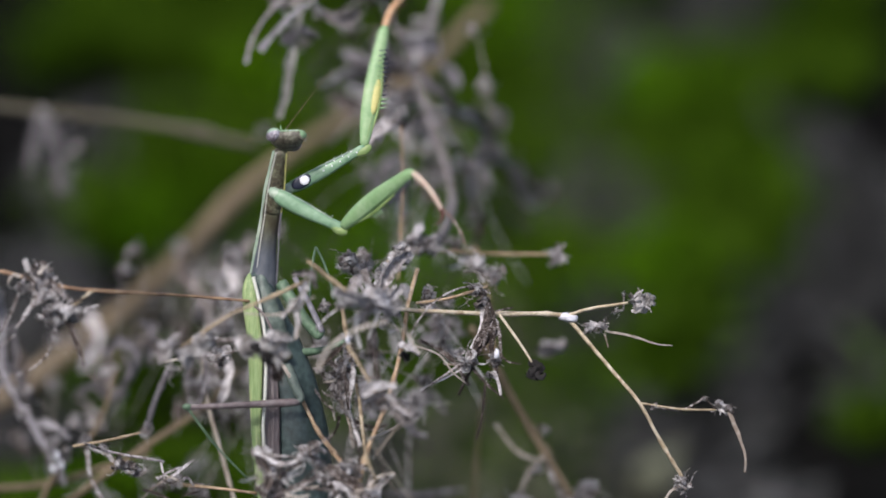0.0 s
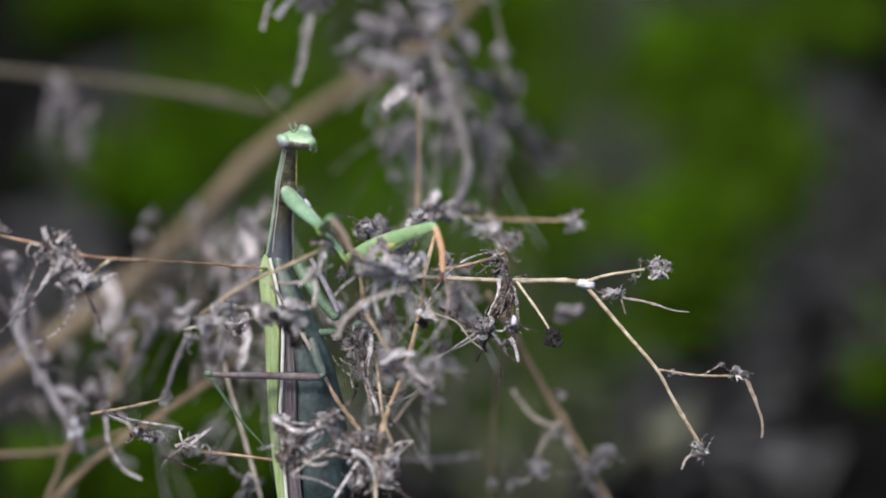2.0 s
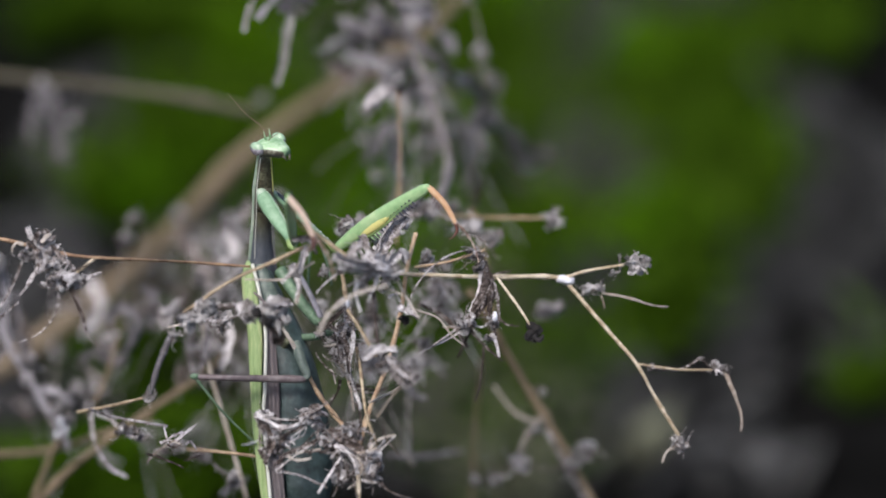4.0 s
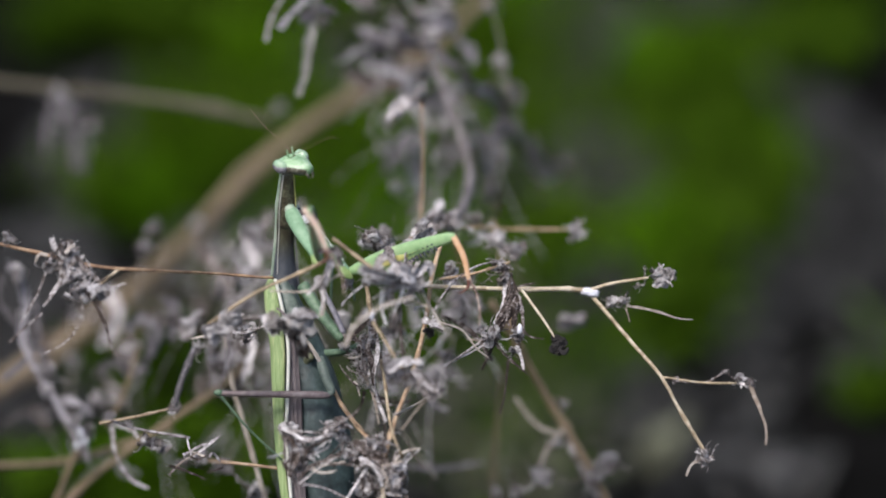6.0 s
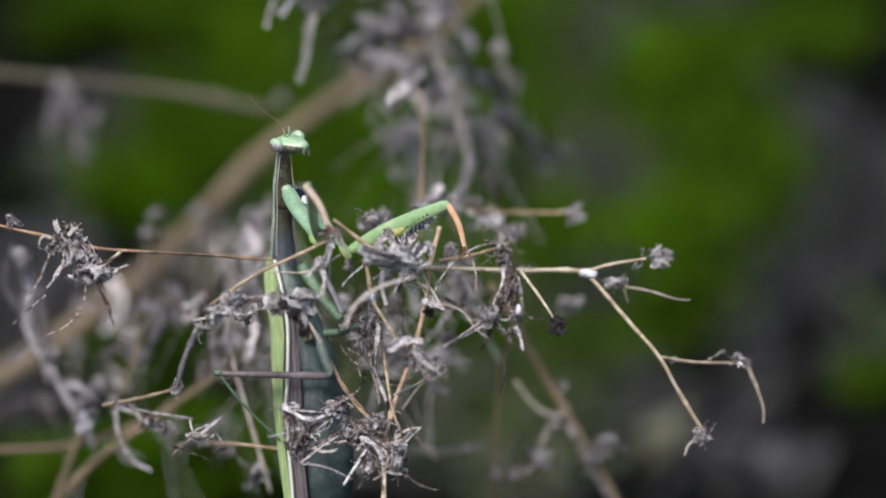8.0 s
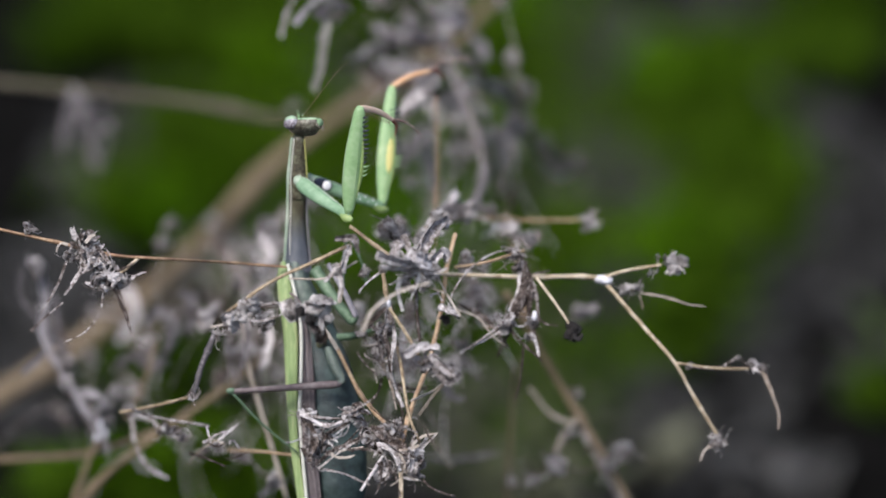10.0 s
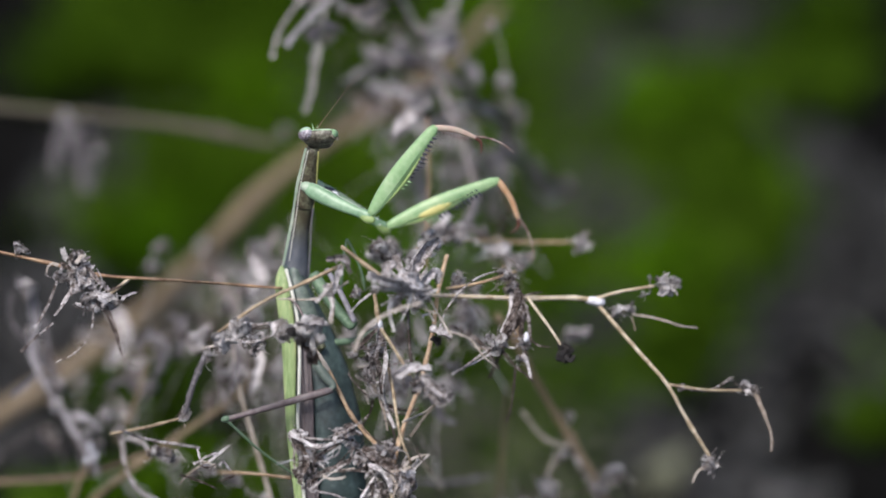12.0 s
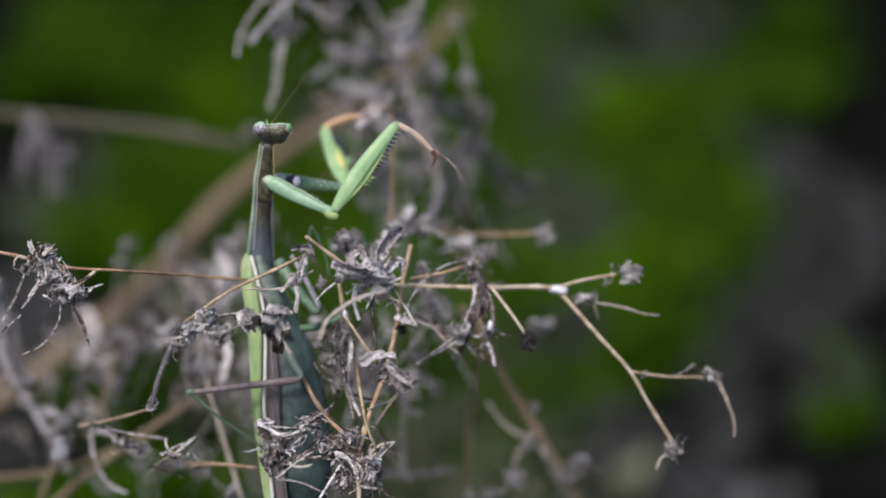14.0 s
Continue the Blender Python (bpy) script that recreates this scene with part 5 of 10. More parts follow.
    for pts, half in [([(-84.7, 58.0, -1.8), (-82.3, 58.0, -4.5), (-81.2, 58.0, -9.5), (-82.3, 58.0, -14.7), (-80.1, 58.0, -19.7), (-77.0, 58.0, -25.1)], 0.75), ([(-85.9, 62.0, -3.4), (-86.8, 62.0, -7.8), (-84.6, 62.0, -12.2), (-81.1, 62.0, -16.7)], 0.6),
                      ([(-77.0, 58.0, -24.4), (-74.0, 58.0, -31.0), (-70.7, 58.0, -34.3), (-69.4, 58.0, -39.8)], 0.8), ([(-80.9, 60.0, -16.6), (-78.3, 60.0, -19.4), (-79.4, 60.0, -23.3)], 0.8), ([(-75.2, 60.0, -27.1), (-71.7, 60.0, -28.3), (-68.8, 60.0, -31.0)], 0.7),
                      ([(-63.0, 70.0, -14.5), (-60.0, 70.0, -12.3), (-56.8, 70.0, -15.1), (-58.4, 70.0, -19.9)], 1.1), ([(-68.4, 75.0, -22.4), (-64.8, 75.0, -20.4), (-61.7, 75.0, -23.5)], 1.0), ([(-55.7, 70.0, -7.9), (-53.3, 70.0, -11.2), (-54.6, 70.0, -16.8)], 1.1)]:
        leaf(plant, pts, half, LILAC_LEAF, "curled lilac-grey leaf")
    heads(plant, [((-81.6, 58.0, -11.1), 1.7, 8), ((-77.5, 58.0, -25.4), 2.0, 8), ((-71.5, 58.0, -31.5), 2.0, 9), ((-62.6, 72.0, -17.9), 2.4, 9), ((-55.8, 72.0, -13.4), 2.4, 9), ((-65.6, 75.0, -28.0), 2.2, 8)])
    scattered(plant, -84, -42, -42, -12, 90, 140, 12, 1.4, 2.2, 31)
    scattered(plant, -50, -30, -30, -6, 60, 110, 14, 1.4, 2.2, 32)
    scattered(plant, -42, -29, -4, 12, 56, 110, 14, 1.5, 2.2, 34)
    scattered(plant, -62, -34, -6, 8, 90, 140, 12, 1.5, 2.2, 33)


def far_branches():
    branch = thing("branch", "thick bare tan branch slanting behind the dried plants", "branch")
    branch.matrix_basis = BASE
    stem(branch, [(-165.0, 162.0, -66.0), (-135.0, 165.0, -51.0), (-108.4, 168.0, -34.6), (-83.0, 175.2, -18.6), (-60.9, 181.2, 0.1), (-42.3, 187.2, 19.7), (-26.0, 193.2, 32.6), (-8.2, 202.8, 42.6), (12.5, 212.4, 63.8)], 3.0, 1.7, BARK, "limb", sides=10)
    stem(branch, [(-60.9, 181.2, 0.1), (-63.6, 183.6, -10.0), (-73.0, 175.2, -19.9)], 1.2, 0.8, BARK, "limb", sides=8)
    rooted(branch, [(-165.0, 162.0, -66.0)], 2.0, "limb")
    twig = thing("branch", "thin tan branch lying level with a withered cluster", "branch")
    twig.matrix_basis = BASE
    stem(twig, [(-160.0, 146.0, 41.5), (-130.0, 145.0, 39.6), (-105.6, 144.2, 37.8), (-83.0, 147.8, 35.8), (-58.7, 147.8, 33.1), (-36.7, 143.0, 28.5)], 1.15, 1.1, GREY_BARK, "limb", sides=10)
    heads(twig, [((-82.4, 147.8, 34.3), 2.8, 12), ((-81.8, 149.0, 29.2), 2.6, 12), ((-79.5, 149.0, 24.0), 2.4, 12), ((-78.2, 149.0, 19.8), 2.2, 10), ((-76.6, 149.0, 27.0), 2.2, 10), ((-77.2, 151.4, 34.2), 1.8, 10), ((-35.5, 144.2, 31.6), 1.8, 10)])
    rooted(twig, [(-160.0, 146.0, 41.5)], 1.6, "limb")
    tendril(twig, [(-83.0, 147.8, 35.3), (-84.7, 147.8, 28.0), (-86.0, 147.8, 22.0)], 0.8, 0.3, DUSTY)
    leaf(twig, [(-83.4, 147.0, 35.5), (-84.1, 147.0, 29.2), (-85.3, 147.0, 23.8)], 1.2, LILAC_LEAF)
    leaf(twig, [(-80.5, 147.0, 32.8), (-79.0, 147.0, 25.6), (-77.3, 147.0, 18.1)], 1.2, LILAC_LEAF)
    leaf(twig, [(-82.3, 147.0, 34.1), (-80.5, 147.0, 29.2), (-81.4, 147.0, 24.4)], 1.2, LILAC_LEAF)


def scattered(plant, x0, x1, z0, z1, d0, d1, count, low, high, seed):
    """Loose withered heads on thin bent stalks, filling a stretch of the thicket."""
    rng = random.Random(seed)
    for i in range(count):
        c = (round(rng.uniform(x0, x1), 1), round(rng.uniform(d0, d1), 1), round(rng.uniform(z0, z1), 1))
        r = rng.uniform(low, high)
        foot = (c[0] + rng.uniform(-16, 16), c[1] + rng.uniform(-6, 6), c[2] - rng.uniform(6, 26))
        if i % 2:
            seed_head(plant, c, r, rng.randint(10, 16), stretch=1.3, core=0.4)
            stem(plant, [foot, ((foot[0] + c[0]) / 2 + rng.uniform(-2, 2), c[1], (foot[2] + c[2]) / 2), c], 0.16, 0.12, PALE if rng.random() < 0.3 else HUSK_FINE, "pedicel", False)
        else:
            k = rng.uniform(-3, 3)
            leaf(plant, [c, (c[0] + k, c[1] + 1, c[2] - r * 0.8), (c[0] + k * 1.4, c[1], c[2] - r * 1.8), (c[0] + k * 2.4, c[1] - 1, c[2] - r * 2.2)], r * 0.3, LILAC_LEAF if i % 3 else HUSK_FINE)
            stem(plant, [c, ((c[0] + foot[0]) / 2 - k, c[1] + 1, (c[2] + foot[2]) / 2), foot], 0.12, 0.15, HUSK_FINE, "pedicel", False)


front_plant()
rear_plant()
left_plant()
far_branches()


# ---- the mantis: poses of its parts are in its own space, mm from the subject's centre ----
def limb(name, parent, length, prof, material, flat=0.6, label="", bow=0.0, sides=12):
    """A leg segment along +x from its joint; its broad face looks along -y, its spiny edge lies at -z."""
    bm = bmesh.new()
    line = spline([mm((0, 0, 0)), mm((length * 0.5, 0, bow)), mm((length, 0, 0))], 9)
    tube(bm, line, lambda t: prof(t) * MM, sides, flat, (0, 1, 0))
    return part(name, bm, material, parent, label)


def foreleg(mantis, inner, long_coxa, long_femur):
    """Coxa, femur and tibia of a raptorial leg. inner: this one shows its inner face, with the white spot."""
    thin = 0.86 if inner else 1.0
    shank = profile((0, 0.55), (0.05, 1.15), (0.14, 1.46), (0.33, 1.38), (0.6, 1.1), (0.82, 0.9), (0.93, 0.95), (1, 0.75))
    coxa = limb("coxa", mantis, long_coxa, lambda t: shank(t) * thin, COXA, 0.5, bow=-0.3)
    bm = bmesh.new()
    tube(bm, spline([mm((long_coxa - 2.4, 0, -0.3)), mm((long_coxa - 0.4, 0, -0.55)), mm((long_coxa + 1.0, 0, -0.3))], 6), lambda t: MM * (0.4 + 0.45 * math.sin(math.pi * t)), 12, 0.6, (0, 1, 0))
    part("trochanter", bm, FRESHLEG, coxa, "olive-yellow joint")
    bm = bmesh.new()
    tube(bm, spline([mm((-1.0, 0.5, 0.2)), mm((0.2, 0.25, 0.05)), mm((1.6, 0.0, 0))], 6), profile((0, 0.5 * MM), (0.3, 0.95 * MM), (0.7, 1.0 * MM), (1, 0.5 * MM)), 14, 0.75, (0, 1, 0))
    part("coxa_base", bm, RIM, coxa, "grey-green base joint")
    bm = bmesh.new()
    tube(bm, spline([mm((1.0, -0.25, 1.1 * thin)), mm((5, -0.3, 1.12 * thin)), mm((long_coxa - 2, -0.25, 0.66 * thin))], 8), lambda t: 0.1 * MM, 6)
    part("coxa_ridge", bm, RIM, coxa, "pale upper ridge")
    for i in range(8):
        bm = bmesh.new()
        x = 2.2 + (long_coxa - 5) * i / 7
        tube(bm, [mm((x, -0.25, 1.0 * thin)), mm((x + 0.1, -0.3, 1.15 * thin)), mm((x + 0.2, -0.3, 1.27 * thin))], lambda t: (0.09 - 0.07 * t) * MM, 5)
        part("spine", bm, RIM, coxa)
    if inner:
        for mname, mat, at, size, dy in (("dark_ring", BLACK, 2.8, (2.1, 0.25, 1.08), -0.47), ("white_spot", WHITE, 3.4, (0.9, 0.2, 0.85), -0.66)):
            bm = bmesh.new()
            ball(bm, mm((at, dy, -0.02)), [s * MM for s in size], 16, 10)
            part(mname, bm, mat, coxa, "white eye-like spot" if mat is WHITE else "blue-black ring")
        for i in range(9):
            bm = bmesh.new()
            ball(bm, mm((7.2 + 0.85 * i, -0.50, 0.45 * (1 if i % 2 else -0.4))), (0.16 * MM, 0.1 * MM, 0.16 * MM), 6, 5)
            part("bead", bm, WHITE, coxa, "tiny white bead")
    slim = 0.92 if inner else 0.96
    shape = profile((0, 0.6), (0.05, 0.95), (0.12, 1.22), (0.22, 1.5), (0.36, 1.66), (0.55, 1.6), (0.8, 1.3), (0.94, 1.08), (1, 0.55))
    femur = limb("femur", mantis, long_femur, lambda t: shape(t) * slim, FEMUR_IN if inner else LEG, 0.45, bow=0.3)
    bm = bmesh.new()
    tube(bm, spline([mm((2.6, -0.15, -0.95 * slim)), mm((7, -0.2, -1.5 * slim)), mm((11, -0.2, -1.45 * slim)), mm((16, -0.15, -1.0 * slim))], 6), lambda t: MM * (0.06 + 0.26 * math.sin(math.pi * t)), 8)
    part("femur_keel", bm, FRESHLEG, femur, "olive-yellow lower edge")
    bm = bmesh.new()
    tube(bm, spline([mm((1.5, -0.38 * slim, -0.3 * slim)), mm((7, -0.66 * slim, -0.62 * slim)), mm((13, -0.6 * slim, -0.5 * slim)), mm((long_femur - 1, -0.34 * slim, -0.1 * slim))], 8), lambda t: MM * 0.07, 6)
    part("femur_ridge", bm, FRESHLEG if inner else LEG, femur, "fine lengthwise ridge")
    rng = random.Random(4 + inner)
    for i in range(14):
        x = 7.5 + 0.82 * i
        tall = (1.3 if i in (0, 1, 2) else 0.95) * rng.uniform(0.6, 1.3)
        edge = -float(np.interp(x, [4, 9, 13, 18, 21], [1.4, 1.75, 1.5, 1.05, 0.9])) * slim
        bm = bmesh.new()
        tube(bm, [mm((x, -0.1, edge + 0.25)), mm((x + 0.15, -0.2, edge - tall * 0.5)), mm((x + 0.5, -0.25, edge - tall))], lambda t: (0.3 - 0.26 * t) * MM, 6)
        part("spine", bm, LEG if i in (0, 1, 2) else BLACK, femur, "" if i > 2 else "long pale spine")
    if inner:
        bm = bmesh.new()
        ball(bm, mm((9.4, -0.5, -0.55)), (3.4 * MM, 0.26 * MM, 0.75 * MM), 16, 10)
        part("yellow_patch", bm, PATCH, femur, "soft yellow patch")
        for i in range(7):
            bm = bmesh.new()
            ball(bm, mm((12.2 + 0.95 * i, -0.43, -0.45 + 0.05 * i)), (0.3 * MM, 0.14 * MM, 0.24 * MM), 8, 6)
            part("dark_dot", bm, BLACK, femur, "small black dot")
    tibia = limb("tibia", mantis, 8.4, profile((0, 0.45), (0.12, 0.6), (0.5, 0.55), (0.85, 0.45), (1, 0.3)), TIBIA if inner else TIBIA_PINK, 0.6, bow=0.5)
    bm = bmesh.new()
    tube(bm, spline([mm((8.2, 0, 0)), mm((9.4, -0.05, -0.55)), mm((9.9, -0.1, -1.9)), mm((9.7, -0.1, -2.7))], 5), lambda t: (0.4 - 0.34 * t) * MM, 8)
    part("claw", bm, CLAW, tibia, "dark hooked claw")
    for i in range(9):
        bm = bmesh.new()
        x = 1.8 + 0.7 * i
        tube(bm, [mm((x, 0, -0.4)), mm((x + 0.2, 0, -0.75)), mm((x + 0.45, 0, -1.0))], lambda t: (0.13 - 0.1 * t) * MM, 5)
        part("spine", bm, CLAW, tibia)
    bm = bmesh.new()
    line = spline([mm((8.0, 0, 0.2)), mm((11, 0.2, 0.5)), mm((14, 0.3, 0.1)), mm((16.5, 0.3, -0.9))], 8)
    tube(bm, line, lambda t: (0.25 - 0.12 * t) * (1 + 0.4 * math.cos(t * 31)) * MM, 7)
    part("tarsus", bm, TARSUS, tibia, "thin brown jointed foot")
    return coxa, femur, tibia


def mantis_head(mantis):
    """A flat three-cornered head: +x to the mouth, the eyes at both ends of y, z to the crown."""
    def hm(p):
        return Vector((p[0] * 1.12, p[1] * 1.1, p[2] * (1.3 if abs(p[2]) < 2.2 else 1.0))) * MM
    bm = bmesh.new()
    rows = 11
    rings = []
    for i in range(rows):
        t = i / (rows - 1)
        x = -1.6 + 5.8 * t
        half = float(np.interp(t, [0, 0.12, 0.3, 0.55, 0.8, 1], [1.3, 2.7, 3.1, 2.4, 1.5, 0.8]))
        thick = float(np.interp(t, [0, 0.15, 0.45, 0.8, 1], [0.5, 1.1, 1.2, 0.95, 0.55]))
        rings.append([bm.verts.new(hm((x, half * math.cos(a), thick * math.sin(a) * (0.8 if math.sin(a) > 0 else 1.15)))) for a in (2 * math.pi * k / 16 for k in range(16))])
    for a, b in zip(rings, rings[1:]):
        for k in range(16):
            f = bm.faces.new((a[k], a[(k + 1) % 16], b[(k + 1) % 16], b[k]))
            f.material_index = 0 if 1 <= k <= 6 else 1
    bm.faces.new(rings[0][::-1])
    bm.faces.new(rings[-1])
    bmesh.ops.recalc_face_normals(bm, faces=bm.faces)
    head = part("head", bm, [FACE, UNDERHEAD], mantis, "flat three-cornered head, green above and brown below")
    for s in (-1, 1):
        bm = bmesh.new()
        ball(bm, hm((0.0, 2.55 * s, 0.12)), (1.55 * MM, 0.95 * MM, 1.25 * MM), 18, 12)
        for f in bm.faces:
            f.material_index = 0 if f.calc_center_median().z > 0.5 * MM else 1
        part("eye", bm, [EYE, EYE_LILAC], head, "large pale glossy eye")
        bm = bmesh.new()
        way = [(0.5, 0.5 * s, 0.9), (2.2, 0.6 * s, 2.8), (5.6, 0.8 * s, 5.6), (9.2, 1.0 * s, 8.4), (11.4, 1.2 * s, 9.2)] if s < 0 else [(0.3, 0.5 * s, 0.9), (-2.6, 1.0 * s, 2.0), (-7.0, 2.0 * s, 3.4), (-12.0, 3.5 * s, 5.0)]
        tube(bm, spline([hm(p) for p in way], 8), lambda t: (0.085 - 0.05 * t) * MM, 6)
        part("antenna", bm, ANTENNA, head, "hair-thin brown antenna")
        bm = bmesh.new()
        tube(bm, [hm((3.5, 0.5 * s, -0.4)), hm((4.2, 0.6 * s, -0.7)), hm((4.5, 0.25 * s, -1.2))], lambda t: (0.34 - 0.2 * t) * MM, 8)
        part("mandible", bm, UNDERHEAD, head)
        bm = bmesh.new()
        tube(bm, [hm((0.1, 0.55 * s, 0.9)), hm((-0.1, 0.6 * s, 1.5)), hm((-0.3, 0.65 * s, 2.1))], lambda t: (0.2 - 0.14 * t) * MM, 7)
        part("antenna_base", bm, FACE, head)
    return head


def mantis_chest(mantis):
    """The long prothorax along +x from the wing joint to the neck: dark below, with a pale green rim."""
    bm = bmesh.new()
    wide = profile((0, 2.6), (0.08, 2.5), (0.2, 2.1), (0.35, 1.75), (0.5, 1.6), (0.62, 1.7), (0.72, 1.62), (0.82, 1.42), (0.93, 1.28), (1, 1.1))
    line = spline([mm((-1.5, 0, 0)), mm((6, 0, 0.35)), mm((14, 0, 0.2)), mm((24.4, 0, 0))], 12)
    cut = 24
    tube(bm, line[:cut + 1], lambda t: wide(t * cut / 36) * MM, 20, 0.76, (0, 1, 0))
    chest = part("prothorax", bm, CHEST, mantis, "slender slate prothorax with an olive-brown neck")
    bm = bmesh.new()
    tube(bm, line[cut - 2:], lambda t: (wide(((cut - 2) + t * (38 - cut)) / 36) + 0.06 - 0.5 * max(0, t - 0.8)) * MM, 20, 0.76, (0, 1, 0), wobble=0.03, rng=random.Random(3))
    part("neck", bm, NECK, chest, "mottled olive-brown neck")
    bm = bmesh.new()
    ball(bm, mm((15.6, -0.75, -0.2)), (2.3 * MM, 0.9 * MM, 1.5 * MM), 16, 10, 0.05, rng=random.Random(4))
    part("shoulder", bm, NECK, chest, "olive swelling where the forelegs join")
    bm = bmesh.new()
    tube(bm, spline([mm((-1.5, 0.1, 2.1)), mm((5, 0, 1.95)), mm((12, 0, 1.65)), mm((16.5, 0, 1.7)), mm((20, 0, 1.45)), mm((24, 0, 1.15))], 8),
         profile((0, 0.75 * MM), (0.3, 0.6 * MM), (0.7, 0.5 * MM), (1, 0.35 * MM)), 10, 0.8, (0, 1, 0))
    part("rim", bm, RIM, chest, "pale green side rim")
    bm = bmesh.new()
    tube(bm, spline([mm((-1.5, -1.4, 1.4)), mm((5, -1.15, 1.5)), mm((12, -0.95, 1.35)), mm((17, -1.0, 1.35)), mm((24, -0.75, 0.8))], 8), lambda t: 0.11 * MM, 6)
    part("rim_line", bm, WINGEDGE, chest, "thin whitish edge line")
    bm = bmesh.new()
    tube(bm, spline([mm((12, -0.6, -1.5)), mm((17, -0.6, -1.55)), mm((21, -0.5, -1.25)), mm((24, -0.4, -1.05))], 8), lambda t: 0.11 * MM, 6)
    part("rim_line", bm, PATCH, chest, "thin yellowish edge line")
    bm = bmesh.new()
    tube(bm, spline([mm((-1.2, -0.7, -2.35)), mm((5, -0.6, -1.95)), mm((9, -0.6, -1.62)), mm((13, -0.6, -1.52))], 8), lambda t: 0.14 * MM, 6)
    part("rim_line", bm, LILAC, chest, "thin lilac-grey edge line")
    return chest


def mantis_body(mantis):
    """The abdomen, both folded wings, and the walking legs."""
    a = [(-30.4, 9.8, -3.0), (-28.7, 9.8, -10.2), (-26.1, 10.2, -18.4), (-23.8, 10.2, -28.7), (-22.4, 10.2, -39.0), (-22.0, 10.2, -50.3)]
    bm = bmesh.new()
    tube(bm, spline([mm(p) for p in a], 16), lambda t: MM * profile((0, 1.8), (0.12, 2.4), (0.3, 3.6), (0.5, 5.0), (0.7, 5.6), (0.9, 5.2), (1, 3.5))(t) * (1 + 0.03 * abs(math.sin(t * 22)) ** 0.5), 22, 0.85, (0, 1, 0))
    part("abdomen", bm, BELLY, mantis, "swollen dark green-black abdomen")
    bm = bmesh.new()
    tube(bm, spline([mm(p) for p in ((-30.0, 9.0, -2.2), (-29.3, 7.8, -6.6), (-27.6, 7.4, -12.2), (-25.5, 7.8, -17.3))], 8), lambda t: MM * profile((0, 0.4), (0.2, 1.0), (0.45, 1.9), (0.7, 2.3), (1, 1.4))(t), 16, 0.8, (0, 1, 0))
    part("thorax", bm, THORAX_GREEN, mantis, "grey-green underside of the thorax")
    bm = bmesh.new()
    line = spline([mm(p) for p in ((-32.0, 8.2, -3.4), (-31.8, 7.4, -8.1), (-30.7, 6.6, -16.3), (-30.5, 6.2, -26.5), (-30.1, 6.2, -36.7), (-28.4, 6.2, -50.0))], 8)
    tube(bm, line, lambda t: MM * profile((0, 0.25), (0.05, 0.8), (0.12, 1.25), (0.3, 1.45), (0.45, 1.4), (0.58, 1.15), (0.7, 0.95), (0.8, 0.8), (1, 0.8))(t), 14, 0.45, (0.25, 1, 0))
    wing = part("forewing", bm, WING, mantis, "folded yellow-green forewing")
    bm = bmesh.new()
    tube(bm, spline([mm(p) for p in ((-31.1, 5.8, -4.0), (-29.8, 5.0, -9.1), (-28.7, 4.6, -16.2), (-28.8, 4.2, -26.4), (-29.0, 4.2, -32.6), (-27.6, 4.2, -49.9))], 8), lambda t: MM * 0.32, 7)
    part("wing_edge", bm, WINGEDGE, wing, "whitish front edge")
    bm = bmesh.new()
    line = spline([mm(p) for p in ((-29.9, 7.4, -6.0), (-28.2, 6.2, -16.3), (-27.6, 5.8, -26.5), (-27.4, 5.8, -36.7), (-26.0, 5.8, -50.0))], 8)
    tube(bm, line, lambda t: MM * profile((0, 0.5), (0.3, 0.9), (0.5, 1.45), (0.8, 1.5), (1, 1.0))(t), 12, 0.4, (0.1, 1, 0))
    hindwing = part("hindwing", bm, WINGIN, mantis, "brownish folded hind wing")
    for shift in (0.0, 0.75, 1.5):
        bm = bmesh.new()
        tube(bm, spline([mm((p[0] + shift, p[1], p[2])) for p in ((-28.6, 5.1, -15.0), (-28.0, 4.6, -26.5), (-27.8, 4.6, -36.7), (-26.4, 4.7, -50.0))], 8), lambda t: MM * 0.08, 6)
        part("wing_vein", bm, MIDLEG, hindwing, "fine lengthwise vein")

    def leg_piece(name, pts, r0, r1, material, label=""):
        bm = bmesh.new()
        tube(bm, spline([mm(p) for p in pts], 8), lambda t: MM * (r0 + (r1 - r0) * t), 10)
        return part(name, bm, material, mantis, label)
    leg_piece("walking_femur", [(-26.2, 7.0, -5.0), (-22.9, 5.4, -10.1), (-19.6, 4.6, -14.2)], 1.15, 0.95, MOSS, "dull green walking leg")
    leg_piece("walking_knee", [(-20.4, 4.6, -13.2), (-19.3, 4.2, -14.5), (-18.5, 3.8, -13.4)], 0.95, 0.5, MOSS)
    leg_piece("walking_tibia", [(-18.6, 3.8, -13.8), (-20.8, 4.2, -9.1), (-23.7, 5.0, -4.0)], 0.55, 0.45, LILAC, "pale lilac-grey shin")
    leg_piece("walking_femur", [(-23.8, 9.0, -17.6), (-18.9, 9.8, -17.1), (-14.6, 10.6, -15.5)], 0.75, 0.55, MOSS, "green walking leg reaching behind the husks")
    leg_piece("walking_tibia", [(-30.7, 4.0, -9.2), (-29.1, 3.0, -10.6), (-27.6, 2.0, -13.2), (-26.1, 2.0, -16.7)], 0.2, 0.26, MIDLEG, "thin dark shin lying on the thorax")
    leg_piece("walking_tibia", [(-21.2, 9.0, -9.0), (-20.9, 9.0, -3.5), (-20.2, 9.0, 0.9), (-20.0, 9.0, 1.5)], 0.26, 0.2, MOSS)
    leg_piece("walking_tibia", [(-20.0, 9.0, 1.4), (-18.7, 9.0, -1.1), (-17.4, 9.0, -4.7), (-16.8, 9.0, -8.0)], 0.22, 0.2, MOSS)


